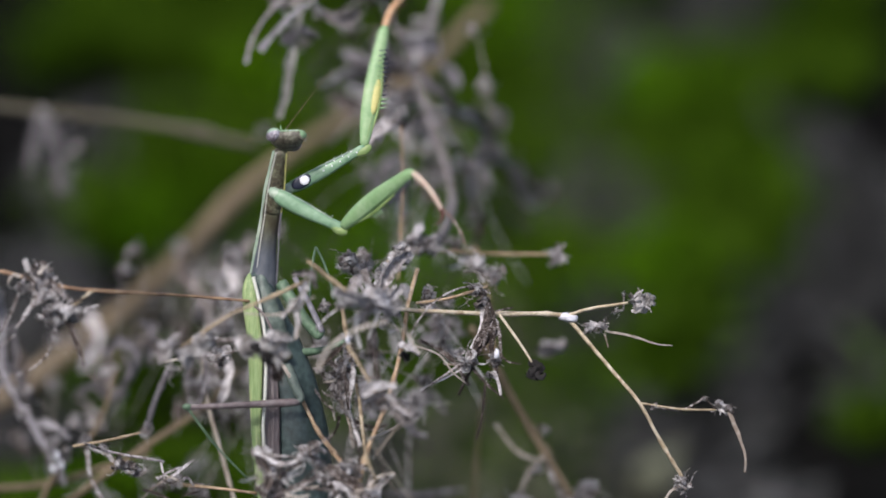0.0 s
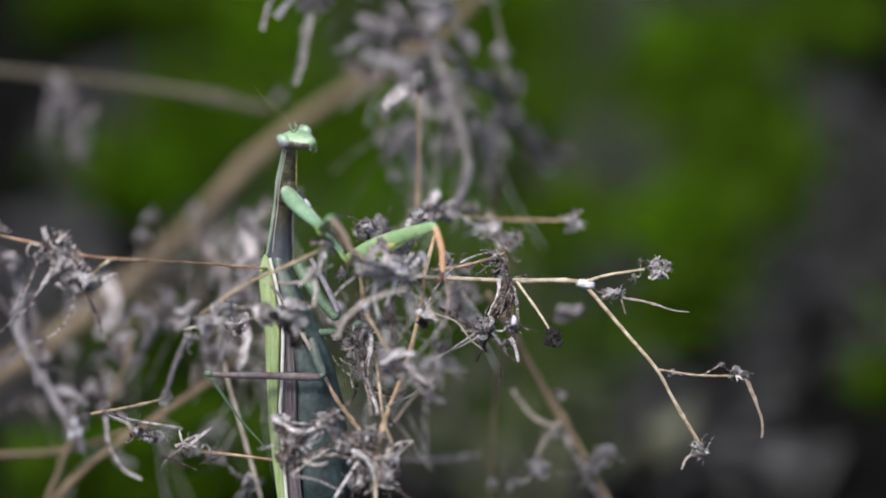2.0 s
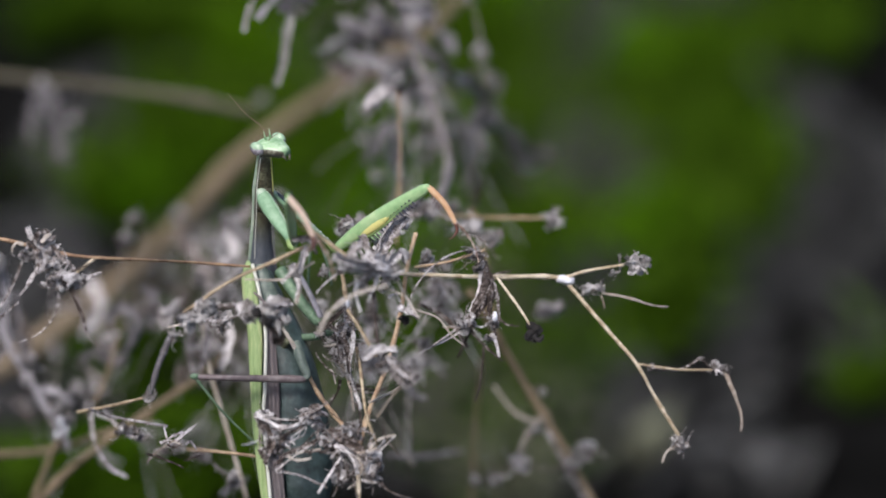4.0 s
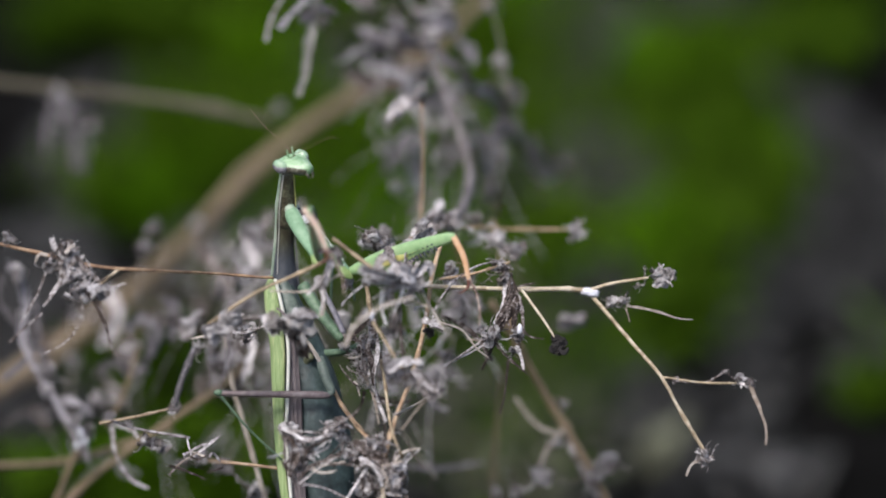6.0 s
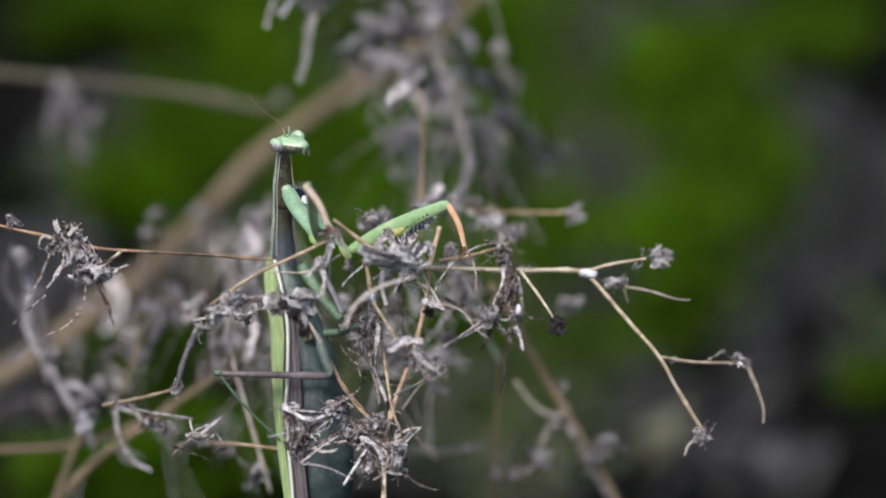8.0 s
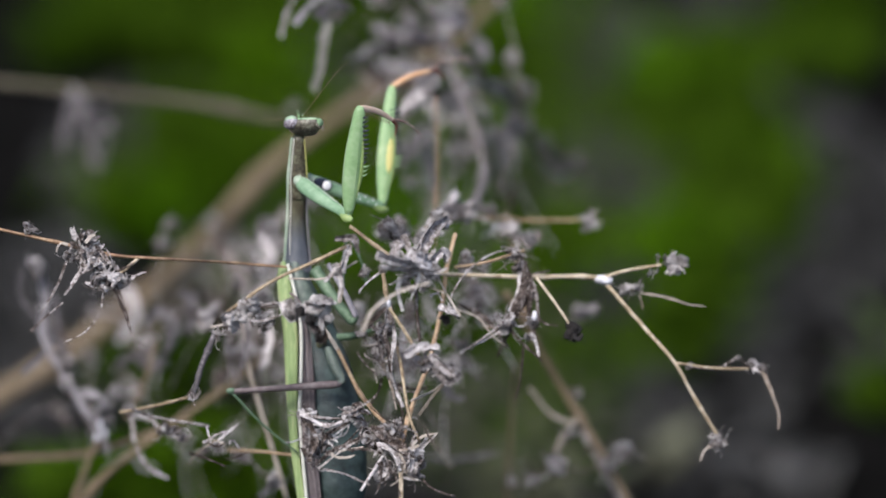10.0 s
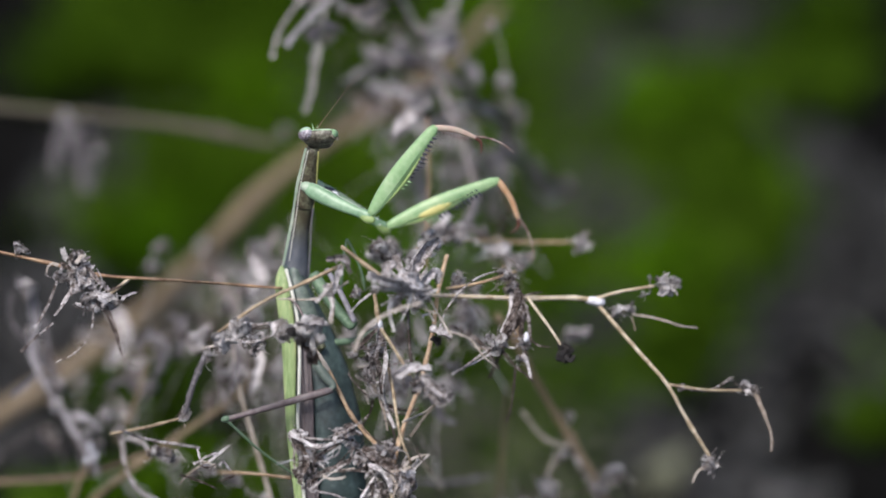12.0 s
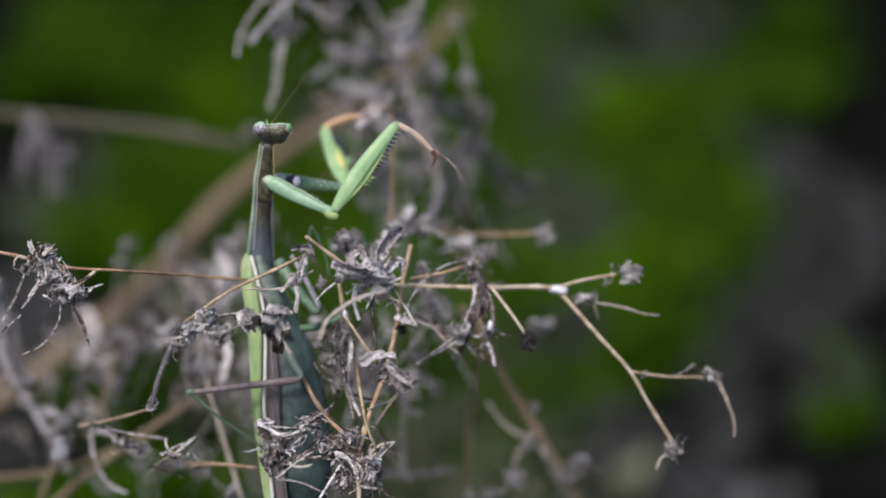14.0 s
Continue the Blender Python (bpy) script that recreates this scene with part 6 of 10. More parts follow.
def walking_leg(mantis):
    """The brown middle leg on the near side: a straight femur and a thin shin with a foot."""
    femur = limb("walking_femur", mantis, 20.2, profile((0, 0.55), (0.1, 0.75), (0.5, 0.6), (0.93, 0.48), (1, 0.5)), MIDLEG, 0.8, "straight brown-purple walking leg")
    bm = bmesh.new()
    ball(bm, mm((20.0, 0, -0.1)), (0.95 * MM, 0.55 * MM, 0.6 * MM), 10, 8)
    part("knee", bm, MOSS, femur, "green knee")
    bm = bmesh.new()
    tube(bm, spline([mm((1.0, 0, 0)), mm((-0.3, 0.3, -0.5)), mm((0.3, 0.8, -2.2)), mm((1.1, 1.5, -4.4)), mm((1.7, 2.8, -6.6))], 10), profile((0, 0.45 * MM), (0.2, 0.6 * MM), (0.45, 0.85 * MM), (0.75, 1.0 * MM), (1, 0.7 * MM)), 14)
    part("hip", bm, THORAX_GREEN, femur, "grey-green hip joint")
    shin = limb("walking_shin", mantis, 17.0, profile((0, 0.3), (0.1, 0.24), (1, 0.17)), MOSS, 0.9, "thin dark green shin", bow=-0.5)
    return femur, shin


def stepping_leg(mantis):
    """The leg that reaches out over the wing for a moment: an olive femur and a long thin shin."""
    femur = limb("stepping_femur", mantis, 9.0, profile((0, 0.75), (0.3, 0.66), (0.8, 0.52), (1, 0.4)), FRESH_OLIVE, 0.8, "olive-brown walking leg")
    bm = bmesh.new()
    ball(bm, mm((8.9, 0, -0.1)), (0.75 * MM, 0.5 * MM, 0.5 * MM), 10, 8)
    part("knee", bm, MOSS, femur, "green knee")
    shin = limb("stepping_shin", mantis, 13.6, profile((0, 0.3), (0.1, 0.26), (0.9, 0.19), (1, 0.12)), FRESH_OLIVE, 0.9, "thin olive shin", bow=-0.3)
    return femur, shin


def bone(x, y, z, dx, dy, dz, roll=0):
    """A segment's pose: its joint (mm), and the way it points; its broad face turns to -y, then rolls about its length."""
    d = Vector((dx, dy, dz)).normalized()
    y_axis = Vector((0, 1, 0)) - d * d.y
    y_axis.normalize()
    z_axis = d.cross(y_axis)
    m = Matrix((d, y_axis, z_axis)).transposed().to_4x4()
    m = m @ pose(0, 0, 0, roll)
    m.translation = (x * MM, y * MM, z * MM)
    return m


mantis = thing("praying_mantis", "green praying mantis with raised forelegs clinging to the dried wildflower", "insect")
mantis_body(mantis)
walking_femur, walking_shin = walking_leg(mantis)
stepping_femur, stepping_shin = stepping_leg(mantis)
chest = mantis_chest(mantis)
head = mantis_head(mantis)
coxa_near, femur_near, tibia_near = foreleg(mantis, False, 14.0, 20.2)
coxa_far, femur_far, tibia_far = foreleg(mantis, True, 15.8, 22.6)


def skull(x, y, z, turn, nod):
    """The head's pose: its neck (mm), its turn about the upright and its nod towards the lens."""
    return pose(x * MM, y * MM, z * MM) @ pose(0, 0, 0, nod) @ pose(0, 0, 0, 0, 0, turn)


def motions():
    walk(mantis, [
        (0.0, BASE @ pose(0.00051, 0.00000, 0.00450)), (0.1, BASE @ pose(0.00051, 0.00000, 0.00441)), (0.2, BASE @ pose(0.00052, 0.00000, 0.00434)), (0.3, BASE @ pose(0.00052, 0.00000, 0.00426)),
        (0.4, BASE @ pose(0.00052, 0.00000, 0.00417)), (0.5, BASE @ pose(0.00049, 0.00000, 0.00407)), (0.6, BASE @ pose(0.00043, 0.00000, 0.00396)), (0.7, BASE @ pose(0.00033, 0.00000, 0.00385)),
        (0.8, BASE @ pose(0.00023, 0.00000, 0.00372)), (0.9, BASE @ pose(0.00015, 0.00000, 0.00358)), (1.0, BASE @ pose(0.00012, 0.00000, 0.00342)), (1.1, BASE @ pose(0.00016, 0.00000, 0.00321)),
        (1.2, BASE @ pose(0.00026, 0.00000, 0.00297)), (1.3, BASE @ pose(0.00038, 0.00000, 0.00273)), (1.4, BASE @ pose(0.00047, 0.00000, 0.00250)), (1.5, BASE @ pose(0.00051, 0.00000, 0.00233)),
        (1.6, BASE @ pose(0.00049, 0.00000, 0.00223)), (1.7, BASE @ pose(0.00044, 0.00000, 0.00218)), (1.8, BASE @ pose(0.00038, 0.00000, 0.00215)), (1.9, BASE @ pose(0.00033, 0.00000, 0.00213)),
        (2.0, BASE @ pose(0.00031, 0.00000, 0.00208)), (2.1, BASE @ pose(0.00033, 0.00000, 0.00200)), (2.2, BASE @ pose(0.00040, 0.00000, 0.00191)), (2.3, BASE @ pose(0.00048, 0.00000, 0.00182)),
        (2.4, BASE @ pose(0.00054, 0.00000, 0.00173)), (2.5, BASE @ pose(0.00057, 0.00000, 0.00165)), (2.6, BASE @ pose(0.00057, 0.00000, 0.00159)), (2.7, BASE @ pose(0.00056, 0.00000, 0.00152)),
        (3.0, BASE @ pose(0.00052, 0.00000, 0.00133)), (3.4, BASE @ pose(0.00043, 0.00000, 0.00108)), (3.8, BASE @ pose(0.00032, 0.00000, 0.00083)), (4.2, BASE @ pose(0.00021, 0.00000, 0.00059)),
        (4.6, BASE @ pose(0.00013, 0.00000, 0.00037)), (4.8, BASE @ pose(0.00010, 0.00000, 0.00026)), (5.0, BASE @ pose(0.00010, 0.00000, 0.00016)), (5.2, BASE @ pose(0.00012, 0.00000, 0.00012)),
        (5.4, BASE @ pose(0.00015, 0.00000, 0.00013)), (5.6, BASE @ pose(0.00015, 0.00000, 0.00011)), (5.8, BASE @ pose(0.00011, 0.00000, 0.00007)), (6.0, BASE @ pose(0.00007, 0.00000, 0.00003)),
        (6.2, BASE @ pose(0.00004, 0.00000, 0.00001)), (6.4, BASE @ pose(0.00001, 0.00000, 0.00000)), (6.6, BASE @ pose(-0.00000, 0.00000, 0.00001)), (6.8, BASE @ pose(-0.00000, 0.00000, 0.00007)),
        (7.0, BASE @ pose(-0.00001, 0.00000, 0.00012)), (7.2, BASE @ pose(-0.00003, 0.00000, 0.00012)), (7.4, BASE @ pose(-0.00006, 0.00000, 0.00012)), (7.6, BASE @ pose(-0.00011, 0.00000, 0.00015)),
        (7.7, BASE @ pose(-0.00014, 0.00000, 0.00017)), (8.0, BASE @ pose(-0.00025, 0.00000, 0.00022)), (8.4, BASE @ pose(-0.00040, 0.00000, 0.00029)), (8.8, BASE @ pose(-0.00055, 0.00000, 0.00036)),
        (9.2, BASE @ pose(-0.00069, 0.00000, 0.00045)), (9.6, BASE @ pose(-0.00078, 0.00000, 0.00059)), (9.8, BASE @ pose(-0.00081, 0.00000, 0.00068)), (9.9, BASE @ pose(-0.00081, 0.00000, 0.00072)),
        (10.0, BASE @ pose(-0.00082, 0.00000, 0.00078)), (10.1, BASE @ pose(-0.00080, 0.00000, 0.00089)), (10.2, BASE @ pose(-0.00076, 0.00000, 0.00108)), (10.3, BASE @ pose(-0.00070, 0.00000, 0.00132)),
        (10.4, BASE @ pose(-0.00065, 0.00000, 0.00157)), (10.5, BASE @ pose(-0.00060, 0.00000, 0.00181)), (10.6, BASE @ pose(-0.00055, 0.00000, 0.00205)), (10.7, BASE @ pose(-0.00052, 0.00000, 0.00232)),
        (10.8, BASE @ pose(-0.00048, 0.00000, 0.00257)), (10.9, BASE @ pose(-0.00043, 0.00000, 0.00280)), (11.0, BASE @ pose(-0.00038, 0.00000, 0.00298)), (11.1, BASE @ pose(-0.00033, 0.00000, 0.00308)),
        (11.2, BASE @ pose(-0.00028, 0.00000, 0.00313)), (11.3, BASE @ pose(-0.00023, 0.00000, 0.00314)), (11.4, BASE @ pose(-0.00016, 0.00000, 0.00316)), (11.5, BASE @ pose(-0.00008, 0.00000, 0.00321)),
        (11.6, BASE @ pose(0.00002, 0.00000, 0.00329)), (11.7, BASE @ pose(0.00013, 0.00000, 0.00338)), (11.8, BASE @ pose(0.00024, 0.00000, 0.00349)), (11.9, BASE @ pose(0.00038, 0.00000, 0.00360)),
        (12.0, BASE @ pose(0.00052, 0.00000, 0.00370)), (12.1, BASE @ pose(0.00072, 0.00000, 0.00382)), (12.2, BASE @ pose(0.00096, 0.00000, 0.00395)), (12.3, BASE @ pose(0.00120, 0.00000, 0.00408)),
        (12.4, BASE @ pose(0.00138, 0.00000, 0.00420)), (12.5, BASE @ pose(0.00146, 0.00000, 0.00430)), (12.6, BASE @ pose(0.00147, 0.00000, 0.00437)), (12.7, BASE @ pose(0.00151, 0.00000, 0.00444)),
        (12.8, BASE @ pose(0.00153, 0.00000, 0.00449)), (12.9, BASE @ pose(0.00153, 0.00000, 0.00453)), (13.0, BASE @ pose(0.00146, 0.00000, 0.00454)), (13.1, BASE @ pose(0.00127, 0.00000, 0.00449)),
        (13.2, BASE @ pose(0.00099, 0.00000, 0.00439)), (13.3, BASE @ pose(0.00069, 0.00000, 0.00426)), (13.4, BASE @ pose(0.00046, 0.00000, 0.00415)), (13.5, BASE @ pose(0.00036, 0.00000, 0.00410)),
        (13.6, BASE @ pose(0.00037, 0.00000, 0.00414)), (13.7, BASE @ pose(0.00039, 0.00000, 0.00422)), (13.8, BASE @ pose(0.00042, 0.00000, 0.00434)), (13.9, BASE @ pose(0.00045, 0.00000, 0.00446)),
        (14.0, BASE @ pose(0.00047, 0.00000, 0.00457)),
    ])
    walk(chest, [
        (0.0, bone(-29.31, 10.00, -4.22, 0.131, -0.317, 0.939)), (0.1, bone(-29.31, 10.00, -4.22, 0.133, -0.315, 0.940)), (0.2, bone(-29.31, 10.00, -4.22, 0.134, -0.312, 0.940)), (0.3, bone(-29.31, 10.00, -4.22, 0.135, -0.310, 0.941)),
        (0.4, bone(-29.31, 10.00, -4.22, 0.136, -0.308, 0.941)), (0.5, bone(-29.31, 10.00, -4.22, 0.136, -0.308, 0.942)), (0.6, bone(-29.31, 10.00, -4.22, 0.136, -0.308, 0.942)), (0.7, bone(-29.31, 10.00, -4.22, 0.136, -0.309, 0.941)),
        (0.8, bone(-29.31, 10.00, -4.22, 0.135, -0.313, 0.940)), (0.9, bone(-29.31, 10.00, -4.22, 0.133, -0.321, 0.938)), (1.0, bone(-29.31, 10.00, -4.22, 0.131, -0.334, 0.933)), (1.1, bone(-29.31, 10.00, -4.22, 0.128, -0.356, 0.926)),
        (1.2, bone(-29.31, 10.00, -4.22, 0.124, -0.384, 0.915)), (1.3, bone(-29.31, 10.00, -4.22, 0.119, -0.415, 0.902)), (1.4, bone(-29.31, 10.00, -4.22, 0.115, -0.445, 0.888)), (1.5, bone(-29.31, 10.00, -4.22, 0.111, -0.470, 0.875)),
        (1.6, bone(-29.31, 10.00, -4.22, 0.108, -0.493, 0.863)), (1.7, bone(-29.31, 10.00, -4.22, 0.105, -0.515, 0.851)), (1.8, bone(-29.31, 10.00, -4.22, 0.103, -0.534, 0.839)), (1.9, bone(-29.31, 10.00, -4.22, 0.101, -0.549, 0.830)),
        (2.0, bone(-29.31, 10.00, -4.22, 0.097, -0.559, 0.823)), (2.1, bone(-29.31, 10.00, -4.22, 0.093, -0.563, 0.821)), (2.2, bone(-29.31, 10.00, -4.22, 0.088, -0.563, 0.822)), (2.3, bone(-29.31, 10.00, -4.22, 0.083, -0.562, 0.823)),
        (2.4, bone(-29.31, 10.00, -4.22, 0.079, -0.560, 0.825)), (2.5, bone(-29.31, 10.00, -4.22, 0.076, -0.559, 0.826)), (2.6, bone(-29.31, 10.00, -4.22, 0.074, -0.560, 0.825)), (2.7, bone(-29.31, 10.00, -4.22, 0.072, -0.561, 0.825)),
        (3.0, bone(-29.31, 10.00, -4.22, 0.065, -0.564, 0.823)), (3.4, bone(-29.31, 10.00, -4.22, 0.056, -0.569, 0.821)), (3.8, bone(-29.31, 10.00, -4.22, 0.048, -0.574, 0.818)), (4.2, bone(-29.31, 10.00, -4.22, 0.041, -0.579, 0.814)),
        (4.6, bone(-29.31, 10.00, -4.22, 0.037, -0.584, 0.811)), (4.8, bone(-29.31, 10.00, -4.22, 0.035, -0.586, 0.809)), (5.0, bone(-29.31, 10.00, -4.22, 0.035, -0.588, 0.808)), (5.2, bone(-29.31, 10.00, -4.22, 0.037, -0.589, 0.807)),
        (5.4, bone(-29.31, 10.00, -4.22, 0.041, -0.590, 0.806)), (5.6, bone(-29.31, 10.00, -4.22, 0.042, -0.592, 0.804)), (5.8, bone(-29.31, 10.00, -4.22, 0.040, -0.597, 0.801)), (6.0, bone(-29.31, 10.00, -4.22, 0.038, -0.601, 0.798)),
        (6.2, bone(-29.31, 10.00, -4.22, 0.034, -0.603, 0.797)), (6.4, bone(-29.31, 10.00, -4.22, 0.030, -0.604, 0.797)), (6.6, bone(-29.31, 10.00, -4.22, 0.030, -0.604, 0.797)), (6.8, bone(-29.31, 10.00, -4.22, 0.031, -0.601, 0.799)),
        (7.0, bone(-29.31, 10.00, -4.22, 0.031, -0.600, 0.800)), (7.2, bone(-29.31, 10.00, -4.22, 0.029, -0.601, 0.799)), (7.4, bone(-29.31, 10.00, -4.22, 0.025, -0.604, 0.797)), (7.6, bone(-29.31, 10.00, -4.22, 0.023, -0.603, 0.797)),
        (7.7, bone(-29.31, 10.00, -4.22, 0.023, -0.600, 0.799)), (8.0, bone(-29.31, 10.00, -4.22, 0.022, -0.581, 0.813)), (8.4, bone(-29.31, 10.00, -4.22, 0.021, -0.535, 0.844)), (8.8, bone(-29.31, 10.00, -4.22, 0.020, -0.471, 0.882)),
        (9.2, bone(-29.31, 10.00, -4.22, 0.019, -0.397, 0.918)), (9.6, bone(-29.31, 10.00, -4.22, 0.019, -0.323, 0.946)), (9.8, bone(-29.31, 10.00, -4.22, 0.019, -0.289, 0.957)), (9.9, bone(-29.31, 10.00, -4.22, 0.019, -0.274, 0.962)),
        (10.0, bone(-29.31, 10.00, -4.22, 0.018, -0.260, 0.966)), (10.1, bone(-29.31, 10.00, -4.22, 0.023, -0.247, 0.969)), (10.2, bone(-29.31, 10.00, -4.22, 0.035, -0.235, 0.971)), (10.3, bone(-29.31, 10.00, -4.22, 0.049, -0.226, 0.973)),
        (10.4, bone(-29.31, 10.00, -4.22, 0.064, -0.220, 0.973)), (10.5, bone(-29.31, 10.00, -4.22, 0.075, -0.218, 0.973)), (10.6, bone(-29.31, 10.00, -4.22, 0.080, -0.231, 0.970)), (10.7, bone(-29.31, 10.00, -4.22, 0.083, -0.262, 0.962)),
        (10.8, bone(-29.31, 10.00, -4.22, 0.085, -0.299, 0.951)), (10.9, bone(-29.31, 10.00, -4.22, 0.088, -0.329, 0.940)), (11.0, bone(-29.31, 10.00, -4.22, 0.092, -0.342, 0.935)), (11.1, bone(-29.31, 10.00, -4.22, 0.100, -0.339, 0.935)),
        (11.2, bone(-29.31, 10.00, -4.22, 0.110, -0.334, 0.936)), (11.3, bone(-29.31, 10.00, -4.22, 0.121, -0.327, 0.937)), (11.4, bone(-29.31, 10.00, -4.22, 0.130, -0.321, 0.938)), (11.5, bone(-29.31, 10.00, -4.22, 0.137, -0.319, 0.938)),
        (11.6, bone(-29.31, 10.00, -4.22, 0.140, -0.326, 0.935)), (11.7, bone(-29.31, 10.00, -4.22, 0.139, -0.345, 0.928)), (11.8, bone(-29.31, 10.00, -4.22, 0.138, -0.369, 0.919)), (11.9, bone(-29.31, 10.00, -4.22, 0.137, -0.392, 0.910)),
        (12.0, bone(-29.31, 10.00, -4.22, 0.140, -0.407, 0.903)), (12.1, bone(-29.31, 10.00, -4.22, 0.148, -0.413, 0.898)), (12.2, bone(-29.31, 10.00, -4.22, 0.159, -0.414, 0.896)), (12.3, bone(-29.31, 10.00, -4.22, 0.171, -0.413, 0.894)),
        (12.4, bone(-29.31, 10.00, -4.22, 0.182, -0.414, 0.892)), (12.5, bone(-29.31, 10.00, -4.22, 0.190, -0.419, 0.888)), (12.6, bone(-29.31, 10.00, -4.22, 0.194, -0.432, 0.881)), (12.7, bone(-29.31, 10.00, -4.22, 0.196, -0.449, 0.872)),
        (12.8, bone(-29.31, 10.00, -4.22, 0.196, -0.467, 0.862)), (12.9, bone(-29.31, 10.00, -4.22, 0.196, -0.484, 0.853)), (13.0, bone(-29.31, 10.00, -4.22, 0.195, -0.495, 0.847)), (13.1, bone(-29.31, 10.00, -4.22, 0.182, -0.502, 0.845)),
        (13.2, bone(-29.31, 10.00, -4.22, 0.152, -0.508, 0.848)), (13.3, bone(-29.31, 10.00, -4.22, 0.116, -0.513, 0.851)), (13.4, bone(-29.31, 10.00, -4.22, 0.086, -0.516, 0.852)), (13.5, bone(-29.31, 10.00, -4.22, 0.074, -0.519, 0.851)),
        (13.6, bone(-29.31, 10.00, -4.22, 0.074, -0.523, 0.849)), (13.7, bone(-29.31, 10.00, -4.22, 0.074, -0.527, 0.847)), (13.8, bone(-29.31, 10.00, -4.22, 0.075, -0.531, 0.844)), (13.9, bone(-29.31, 10.00, -4.22, 0.076, -0.536, 0.841)),
        (14.0, bone(-29.31, 10.00, -4.22, 0.076, -0.540, 0.838)),
    ])
